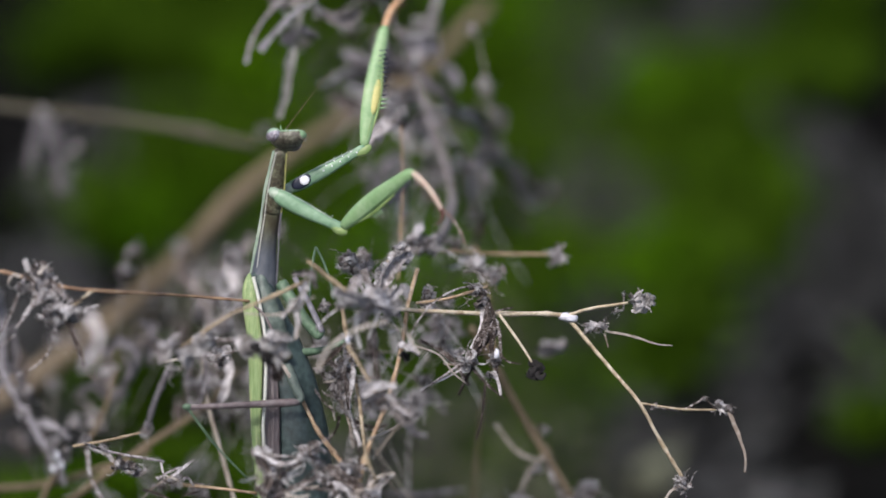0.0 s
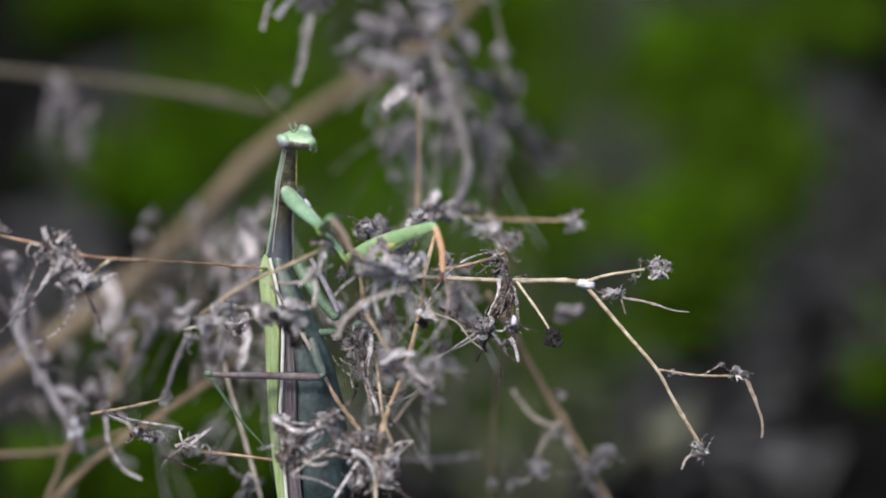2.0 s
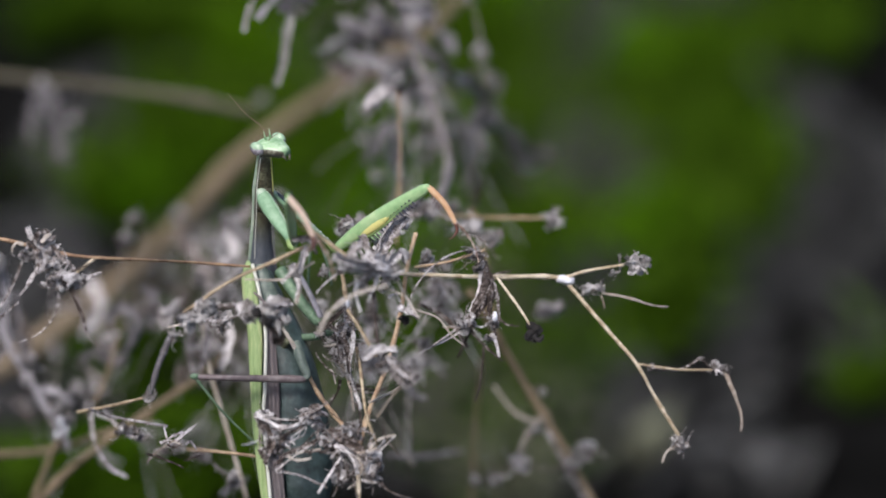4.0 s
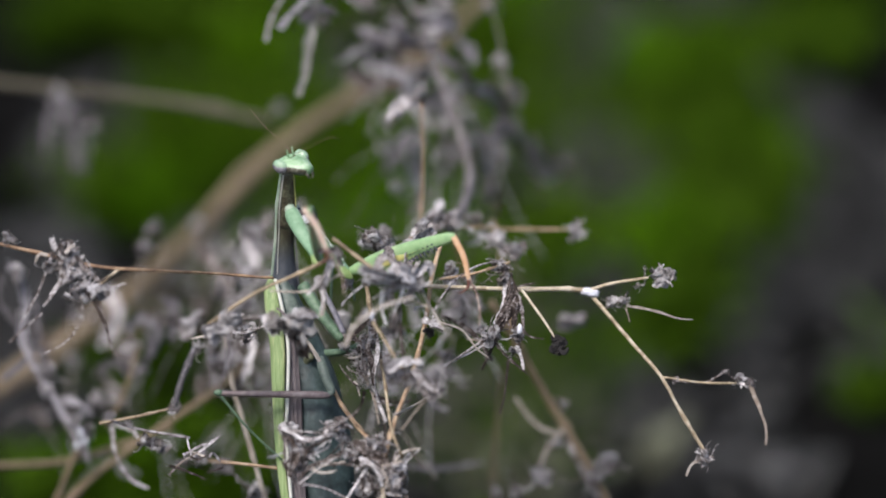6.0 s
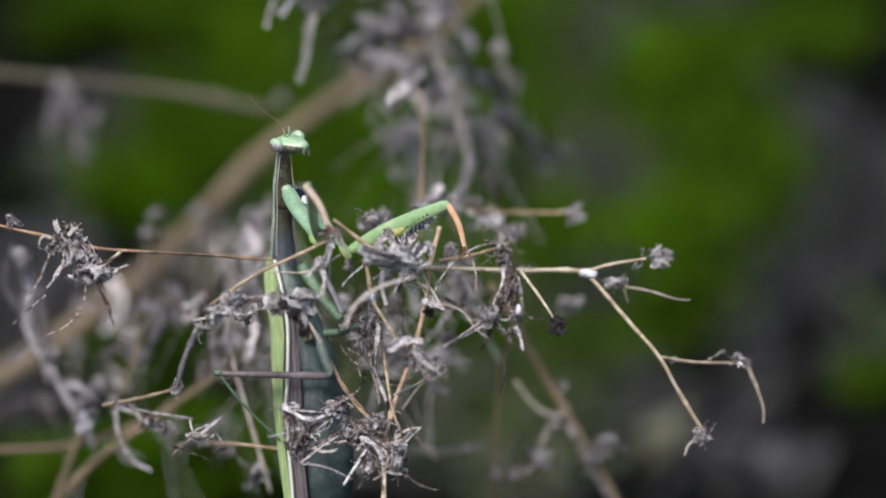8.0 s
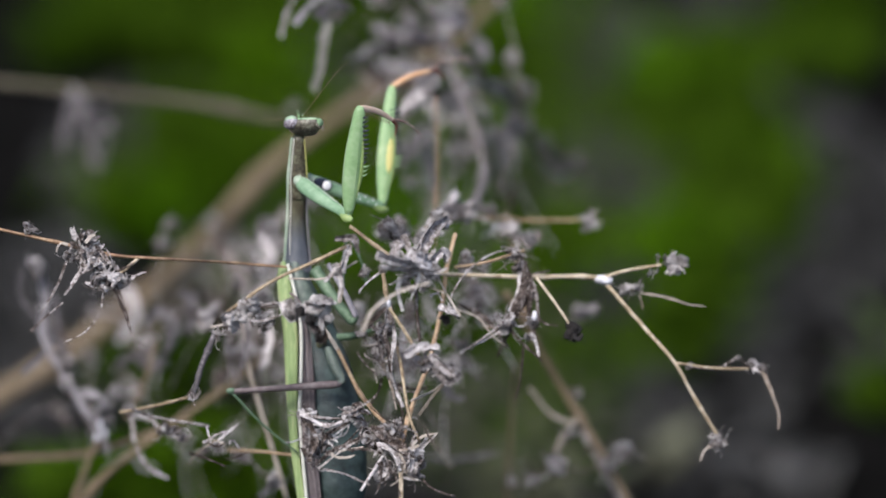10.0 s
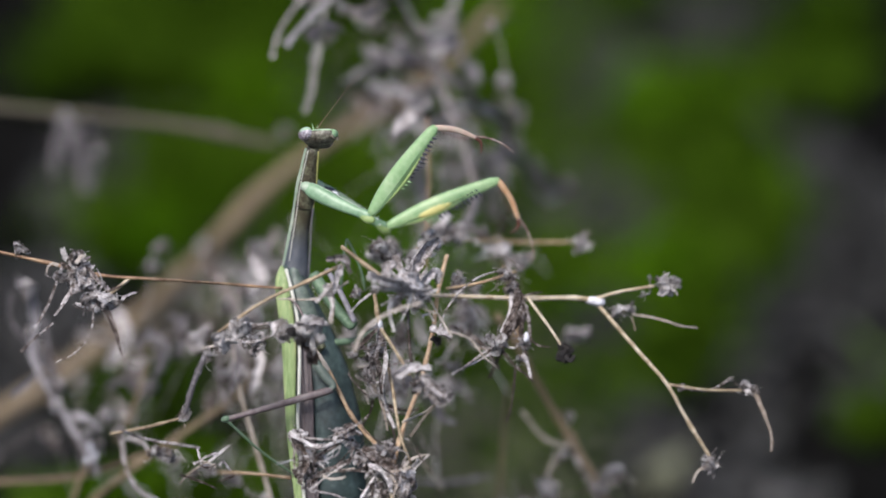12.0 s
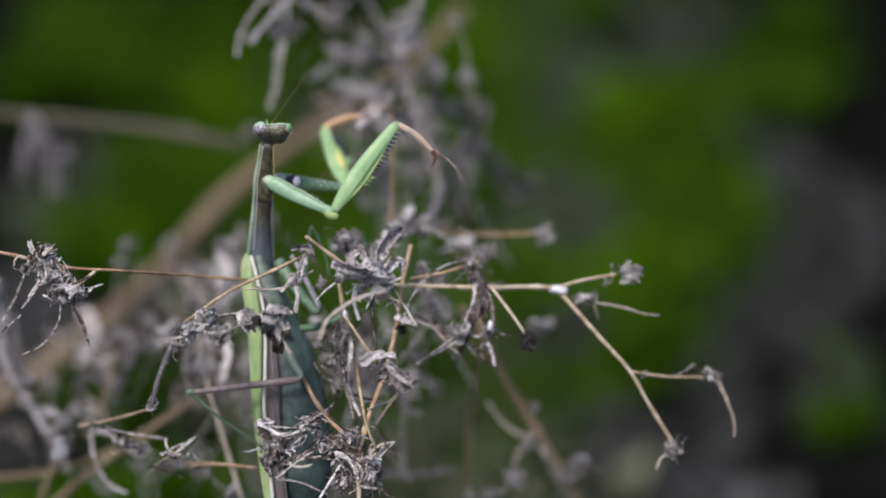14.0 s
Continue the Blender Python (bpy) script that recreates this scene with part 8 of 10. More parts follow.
        (12.8, bone(-16.42, -1.79, 2.91, 0.732, -0.369, 0.572)), (12.9, bone(-16.53, -0.50, 2.67, 0.757, -0.290, 0.585)), (13.0, bone(-16.62, 0.03, 2.58, 0.769, -0.223, 0.599)), (13.1, bone(-16.51, -0.31, 2.65, 0.771, -0.168, 0.614)),
        (13.2, bone(-16.27, -0.95, 2.94, 0.771, -0.108, 0.628)), (13.3, bone(-16.02, -1.72, 3.32, 0.765, -0.054, 0.642)), (13.4, bone(-15.84, -2.43, 3.68, 0.755, -0.015, 0.656)), (13.5, bone(-15.75, -2.92, 3.85, 0.739, 0.000, 0.673)),
        (13.6, bone(-15.72, -3.18, 3.84, 0.719, 0.000, 0.695)), (13.7, bone(-15.73, -3.32, 3.76, 0.693, 0.000, 0.721)), (13.8, bone(-15.77, -3.38, 3.63, 0.663, 0.000, 0.749)), (13.9, bone(-15.80, -3.42, 3.49, 0.631, 0.000, 0.776)),
        (14.0, bone(-15.83, -3.50, 3.37, 0.600, 0.000, 0.800)),
    ])
    walk(tibia_near, [
        (0.0, bone(-2.50, -10.27, 14.56, 0.618, 0.000, -0.786)), (0.1, bone(-4.12, -11.83, 14.15, 0.606, 0.000, -0.795)), (0.2, bone(-5.45, -12.96, 14.07, 0.594, 0.000, -0.805)), (0.3, bone(-5.86, -13.45, 14.76, 0.573, 0.000, -0.820)),
        (0.4, bone(-6.28, -13.32, 15.80, 0.559, 0.000, -0.829)), (0.5, bone(-8.18, -8.86, 16.67, 0.665, 0.000, -0.747)), (0.6, bone(-12.79, -16.98, 19.38, 0.725, 0.000, -0.689)), (0.7, bone(-14.39, -15.68, 21.00, 0.704, 0.308, -0.640)),
        (0.8, bone(-15.44, -13.60, 21.93, 0.533, 0.683, -0.500)), (0.9, bone(-18.07, -13.74, 22.37, 0.410, 0.806, -0.427)), (1.0, bone(-20.98, -14.35, 22.14, 0.323, 0.882, -0.342)), (1.1, bone(-23.51, -16.11, 20.02, 0.331, 0.933, -0.140)),
        (1.2, bone(-25.96, -18.98, 17.10, 0.299, 0.952, 0.060)), (1.3, bone(-28.92, -22.17, 14.90, -0.005, 0.986, 0.166)), (1.4, bone(-30.75, -25.00, 12.43, -0.239, 0.951, 0.199)), (1.5, bone(-27.81, -27.33, 9.24, -0.069, 0.998, -0.002)),
        (1.6, bone(-21.82, -28.38, 5.54, 0.337, 0.808, -0.483)), (1.7, bone(-18.52, -28.33, 3.02, 0.461, 0.557, -0.691)), (1.8, bone(-18.42, -28.83, 2.30, 0.441, 0.504, -0.743)), (1.9, bone(-18.66, -29.50, 2.55, 0.435, 0.506, -0.745)),
        (2.0, bone(-19.08, -30.09, 3.17, 0.437, 0.520, -0.734)), (2.1, bone(-19.45, -30.35, 3.52, 0.445, 0.502, -0.741)), (2.2, bone(-19.74, -29.95, 3.77, 0.469, 0.428, -0.772)), (2.3, bone(-20.08, -28.83, 4.47, 0.513, 0.317, -0.798)),
        (2.4, bone(-20.42, -27.41, 5.46, 0.555, 0.195, -0.809)), (2.5, bone(-20.61, -26.47, 6.46, 0.583, 0.092, -0.807)), (2.6, bone(-20.55, -26.32, 6.84, 0.593, 0.025, -0.805)), (2.7, bone(-20.48, -26.36, 6.78, 0.592, 0.000, -0.806)),
        (3.0, bone(-20.79, -26.44, 6.93, 0.588, 0.000, -0.809)), (3.4, bone(-21.63, -26.71, 7.22, 0.572, 0.000, -0.820)), (3.8, bone(-22.74, -27.09, 7.56, 0.547, 0.000, -0.837)), (4.2, bone(-23.85, -27.48, 7.89, 0.518, 0.000, -0.855)),
        (4.6, bone(-24.70, -27.84, 8.16, 0.491, 0.000, -0.871)), (4.8, bone(-24.94, -27.99, 8.26, 0.479, 0.000, -0.878)), (5.0, bone(-25.15, -28.07, 8.47, 0.474, 0.000, -0.880)), (5.2, bone(-25.10, -28.06, 8.50, 0.474, 0.000, -0.880)),
        (5.4, bone(-25.01, -28.06, 8.53, 0.475, 0.000, -0.880)), (5.6, bone(-24.96, -28.08, 8.54, 0.476, 0.000, -0.880)), (5.8, bone(-24.93, -28.15, 8.51, 0.477, 0.000, -0.879)), (6.0, bone(-24.91, -28.20, 8.48, 0.478, 0.000, -0.879)),
        (6.2, bone(-24.92, -28.23, 8.46, 0.478, 0.000, -0.878)), (6.4, bone(-24.94, -28.24, 8.45, 0.479, 0.000, -0.878)), (6.6, bone(-24.92, -28.23, 8.43, 0.479, 0.000, -0.878)), (6.8, bone(-24.87, -28.19, 8.44, 0.479, 0.000, -0.878)),
        (7.0, bone(-24.83, -28.17, 8.43, 0.479, 0.000, -0.878)), (7.2, bone(-24.83, -28.19, 8.38, 0.479, 0.000, -0.878)), (7.4, bone(-24.85, -28.23, 8.32, 0.479, 0.000, -0.878)), (7.6, bone(-24.83, -28.22, 8.29, 0.479, 0.000, -0.878)),
        (7.7, bone(-24.82, -28.18, 8.31, 0.479, 0.000, -0.878)), (8.0, bone(-24.47, -27.62, 9.06, 0.497, 0.015, -0.867)), (8.4, bone(-23.29, -25.71, 11.76, 0.565, 0.077, -0.821)), (8.8, bone(-21.68, -22.42, 15.65, 0.653, 0.175, -0.737)),
        (9.2, bone(-20.09, -18.05, 19.60, 0.728, 0.291, -0.621)), (9.6, bone(-18.90, -13.52, 22.52, 0.767, 0.410, -0.494)), (9.8, bone(-18.53, -11.54, 23.41, 0.769, 0.467, -0.436)), (9.9, bone(-18.16, -9.85, 23.77, 0.739, 0.583, -0.338)),
        (10.0, bone(-17.40, -8.44, 23.85, 0.696, 0.674, -0.248)), (10.1, bone(-15.89, -9.63, 24.01, 0.703, 0.644, -0.301)), (10.2, bone(-14.08, -11.07, 24.10, 0.742, 0.568, -0.356)), (10.3, bone(-12.53, -10.69, 24.14, 0.834, 0.446, -0.324)),
        (10.4, bone(-10.85, -9.99, 23.91, 0.918, 0.273, -0.288)), (10.5, bone(-8.91, -9.83, 22.48, 0.922, 0.000, -0.388)), (10.6, bone(-7.45, -8.17, 22.16, 0.915, 0.000, -0.402)), (10.7, bone(-6.46, -7.39, 21.90, 0.915, 0.000, -0.403)),
        (10.8, bone(-6.12, -7.95, 21.48, 0.912, 0.084, -0.401)), (10.9, bone(-6.14, -8.87, 21.09, 0.891, 0.239, -0.387)), (11.0, bone(-6.29, -9.51, 21.03, 0.870, 0.319, -0.375)), (11.1, bone(-6.67, -9.88, 21.50, 0.880, 0.242, -0.410)),
        (11.2, bone(-7.03, -10.01, 22.06, 0.883, 0.163, -0.441)), (11.3, bone(-6.70, -9.18, 22.48, 0.870, 0.288, -0.400)), (11.4, bone(-6.31, -8.64, 22.56, 0.842, 0.409, -0.351)), (11.5, bone(-6.06, -9.27, 22.53, 0.845, 0.387, -0.368)),
        (11.6, bone(-5.79, -9.78, 22.46, 0.849, 0.364, -0.383)), (11.7, bone(-5.40, -9.23, 22.18, 0.857, 0.371, -0.356)), (11.8, bone(-4.82, -7.73, 21.80, 0.871, 0.390, -0.298)), (11.9, bone(-4.28, -6.06, 21.38, 0.882, 0.407, -0.239)),
        (12.0, bone(-3.84, -5.12, 21.07, 0.886, 0.413, -0.211)), (12.1, bone(-3.39, -7.70, 20.56, 0.899, 0.308, -0.312)), (12.2, bone(-3.05, -10.21, 19.65, 0.892, 0.197, -0.408)), (12.3, bone(-2.59, -9.29, 19.05, 0.896, 0.192, -0.400)),
        (12.4, bone(-2.12, -7.90, 18.45, 0.897, 0.216, -0.385)), (12.5, bone(-1.55, -7.47, 17.14, 0.852, 0.370, -0.371)), (12.6, bone(-2.58, -12.71, 15.03, 0.795, 0.296, -0.530)), (12.7, bone(-2.37, -11.69, 14.54, 0.771, 0.300, -0.562)),
        (12.8, bone(-1.85, -9.14, 14.30, 0.753, 0.309, -0.581)), (12.9, bone(-1.47, -6.26, 14.32, 0.742, 0.320, -0.589)), (13.0, bone(-1.32, -4.42, 14.51, 0.739, 0.325, -0.591)), (13.1, bone(-1.17, -3.65, 14.87, 0.745, 0.313, -0.590)),
        (13.2, bone(-0.93, -3.10, 15.44, 0.759, 0.283, -0.586)), (13.3, bone(-0.79, -2.79, 16.09, 0.775, 0.248, -0.582)), (13.4, bone(-0.82, -2.72, 16.73, 0.787, 0.218, -0.577)), (13.5, bone(-1.04, -2.92, 17.25, 0.792, 0.205, -0.575)),
        (13.6, bone(-1.42, -3.18, 17.68, 0.790, 0.210, -0.576)), (13.7, bone(-1.95, -3.32, 18.11, 0.784, 0.223, -0.579)), (13.8, bone(-2.58, -3.38, 18.53, 0.777, 0.239, -0.583)), (13.9, bone(-3.24, -3.42, 18.92, 0.768, 0.257, -0.587)),
        (14.0, bone(-3.89, -3.50, 19.29, 0.760, 0.272, -0.590)),
    ])
    walk(coxa_far, [
        (0.0, bone(-25.03, 6.90, 11.79, 0.874, 0.000, 0.487)), (0.1, bone(-25.05, 6.93, 11.58, 0.869, 0.000, 0.496)), (0.2, bone(-25.07, 6.97, 11.37, 0.879, 0.000, 0.478)), (0.3, bone(-25.09, 7.01, 11.16, 0.898, 0.234, 0.371)),
        (0.4, bone(-25.12, 7.03, 10.96, 0.811, 0.557, 0.178)), (0.5, bone(-25.15, 7.04, 10.78, 0.745, 0.664, -0.066)), (0.6, bone(-25.21, 7.04, 10.62, 0.692, 0.671, -0.264)), (0.7, bone(-25.29, 7.02, 10.46, 0.696, 0.617, -0.368)),
        (0.8, bone(-25.37, 6.96, 10.31, 0.706, 0.549, -0.448)), (0.9, bone(-25.45, 6.83, 10.17, 0.685, 0.538, -0.492)), (1.0, bone(-25.50, 6.61, 10.05, 0.659, 0.515, -0.547)), (1.1, bone(-25.56, 6.27, 9.90, 0.634, 0.389, -0.669)),
        (1.2, bone(-25.63, 5.82, 9.72, 0.594, 0.229, -0.772, -19)), (1.3, bone(-25.86, 5.32, 9.50, 0.563, 0.082, -0.822, -38)), (1.4, bone(-26.10, 4.83, 9.27, 0.547, 0.000, -0.837, -57)), (1.5, bone(-26.32, 4.42, 9.07, 0.556, 0.000, -0.831, -76)),
        (1.6, bone(-26.52, 4.06, 8.88, 0.574, 0.000, -0.819, -76)), (1.7, bone(-26.70, 3.71, 8.68, 0.590, 0.000, -0.807, -76)), (1.8, bone(-26.73, 3.40, 8.50, 0.597, 0.000, -0.802, -76)), (1.9, bone(-26.76, 3.15, 8.36, 0.600, 0.000, -0.800, -76)),
        (2.0, bone(-26.80, 3.00, 8.27, 0.606, 0.000, -0.795, -76)), (2.1, bone(-26.85, 2.93, 8.25, 0.621, 0.000, -0.784, -76)), (2.2, bone(-26.91, 2.93, 8.27, 0.645, 0.004, -0.764, -76)), (2.3, bone(-26.82, 2.96, 8.31, 0.675, 0.018, -0.738, -76)),
        (2.4, bone(-26.72, 2.99, 8.35, 0.709, 0.048, -0.704, -76)), (2.5, bone(-26.62, 3.00, 8.36, 0.745, 0.099, -0.659, -76)), (2.6, bone(-26.50, 2.98, 8.37, 0.797, 0.256, -0.547, -76)), (2.7, bone(-26.56, 2.97, 8.38, 0.811, 0.375, -0.448, -76)),
        (3.0, bone(-26.72, 2.92, 8.47, 0.808, 0.357, -0.469, -76)), (3.4, bone(-26.97, 2.84, 8.68, 0.790, 0.285, -0.543, -76)), (3.8, bone(-27.22, 2.76, 8.94, 0.750, 0.180, -0.636, -76)), (4.2, bone(-27.45, 2.68, 9.18, 0.698, 0.076, -0.712, -76)),
        (4.6, bone(-27.63, 2.60, 9.34, 0.658, 0.010, -0.753, -36)), (4.8, bone(-27.71, 2.56, 9.38, 0.651, 0.000, -0.759, -36)), (5.0, bone(-27.74, 2.53, 9.38, 0.651, 0.000, -0.759, -36)), (5.2, bone(-27.71, 2.51, 9.36, 0.651, 0.000, -0.759, -36)),
        (5.4, bone(-27.66, 2.50, 9.35, 0.649, 0.000, -0.760, -36)), (5.6, bone(-27.66, 2.46, 9.31, 0.647, 0.000, -0.762, -36)), (5.8, bone(-27.70, 2.38, 9.25, 0.645, 0.000, -0.764, -36)), (6.0, bone(-27.74, 2.32, 9.20, 0.643, 0.000, -0.766, -36)),
        (6.2, bone(-27.80, 2.29, 9.17, 0.641, 0.000, -0.767, -36)), (6.4, bone(-27.86, 2.28, 9.16, 0.640, 0.000, -0.768, -36)), (6.6, bone(-27.87, 2.28, 9.15, 0.640, 0.000, -0.768, -36)), (6.8, bone(-27.85, 2.32, 9.16, 0.640, 0.000, -0.768, -36)),
        (7.0, bone(-27.83, 2.34, 9.16, 0.640, 0.000, -0.768, -36)), (7.2, bone(-27.86, 2.32, 9.12, 0.640, 0.000, -0.768, -36)), (7.4, bone(-27.92, 2.28, 9.08, 0.640, 0.000, -0.768, -36)), (7.6, bone(-27.93, 2.29, 9.06, 0.640, 0.000, -0.768, -36)),
        (7.7, bone(-27.92, 2.33, 9.08, 0.640, 0.000, -0.768, -36)), (8.0, bone(-27.73, 2.64, 9.27, 0.650, 0.015, -0.760, -36)), (8.4, bone(-27.44, 3.38, 9.72, 0.688, 0.074, -0.722, -47)), (8.8, bone(-27.26, 4.41, 10.29, 0.738, 0.163, -0.655, -23)),
        (9.2, bone(-27.19, 5.61, 10.83, 0.784, 0.262, -0.563)), (9.6, bone(-27.14, 6.80, 11.27, 0.815, 0.350, -0.462)), (9.8, bone(-27.13, 7.34, 11.44, 0.824, 0.384, -0.415)), (9.9, bone(-27.12, 7.59, 11.51, 0.835, 0.400, -0.379)),
        (10.0, bone(-27.12, 7.82, 11.57, 0.857, 0.406, -0.317)), (10.1, bone(-27.08, 8.03, 11.67, 0.913, 0.333, -0.236)), (10.2, bone(-26.98, 8.21, 11.82, 0.956, 0.261, -0.132)), (10.3, bone(-26.86, 8.36, 11.99, 0.899, 0.437, -0.003)),
        (10.4, bone(-26.72, 8.46, 12.15, 0.791, 0.589, 0.165)), (10.5, bone(-26.59, 8.50, 12.25, 0.885, 0.000, 0.465)), (10.6, bone(-26.45, 8.29, 12.26, 0.825, 0.037, 0.564)), (10.7, bone(-26.27, 7.78, 12.18, 0.791, 0.075, 0.607)),
        (10.8, bone(-26.10, 7.19, 12.04, 0.790, 0.055, 0.611)), (10.9, bone(-25.94, 6.70, 11.89, 0.793, 0.019, 0.609)), (11.0, bone(-25.82, 6.49, 11.81, 0.814, 0.000, 0.581)), (11.1, bone(-25.69, 6.53, 11.80, 0.871, 0.000, 0.491)),
        (11.2, bone(-25.54, 6.62, 11.81, 0.937, 0.000, 0.350)), (11.3, bone(-25.38, 6.73, 11.81, 0.971, 0.210, 0.116)), (11.4, bone(-25.25, 6.82, 11.81, 0.877, 0.462, -0.132)), (11.5, bone(-25.16, 6.86, 11.80, 0.808, 0.521, -0.275)),
        (11.6, bone(-25.14, 6.74, 11.74, 0.772, 0.523, -0.363)), (11.7, bone(-25.18, 6.44, 11.62, 0.767, 0.495, -0.410)), (11.8, bone(-25.23, 6.06, 11.46, 0.775, 0.446, -0.448)), (11.9, bone(-25.26, 5.69, 11.28, 0.786, 0.398, -0.473)),
        (12.0, bone(-25.22, 5.44, 11.12, 0.791, 0.377, -0.481)), (12.1, bone(-25.06, 5.34, 10.96, 0.781, 0.396, -0.483)), (12.2, bone(-24.78, 5.33, 10.76, 0.778, 0.419, -0.468)), (12.3, bone(-24.45, 5.34, 10.56, 0.886, 0.215, -0.410)),
        (12.4, bone(-24.15, 5.33, 10.38, 0.949, 0.000, -0.314)), (12.5, bone(-23.94, 5.25, 10.25, 0.884, 0.403, -0.237)), (12.6, bone(-23.85, 5.05, 10.20, 0.857, 0.478, -0.191)), (12.7, bone(-23.84, 4.77, 10.22, 0.887, 0.435, -0.155)),
        (12.8, bone(-23.87, 4.47, 10.25, 0.936, 0.332, -0.118)), (12.9, bone(-23.88, 4.21, 10.27, 0.971, 0.225, -0.083)), (13.0, bone(-23.84, 4.03, 10.24, 0.983, 0.176, -0.059)), (13.1, bone(-23.89, 3.91, 10.18, 0.977, 0.207, -0.048)),
        (13.2, bone(-24.12, 3.82, 10.10, 0.957, 0.286, -0.044)), (13.3, bone(-24.43, 3.74, 10.02, 0.922, 0.384, -0.044)), (13.4, bone(-24.71, 3.69, 9.94, 0.879, 0.474, -0.045)), (13.5, bone(-24.83, 3.64, 9.88, 0.844, 0.534, -0.046)),
        (13.6, bone(-24.88, 3.58, 9.87, 0.824, 0.564, -0.050)), (13.7, bone(-25.01, 3.51, 9.88, 0.813, 0.580, -0.059)), (13.8, bone(-25.17, 3.44, 9.92, 0.806, 0.588, -0.073)), (13.9, bone(-25.35, 3.37, 9.95, 0.800, 0.594, -0.087)),
        (14.0, bone(-25.50, 3.30, 9.98, 0.791, 0.603, -0.099)),
    ])
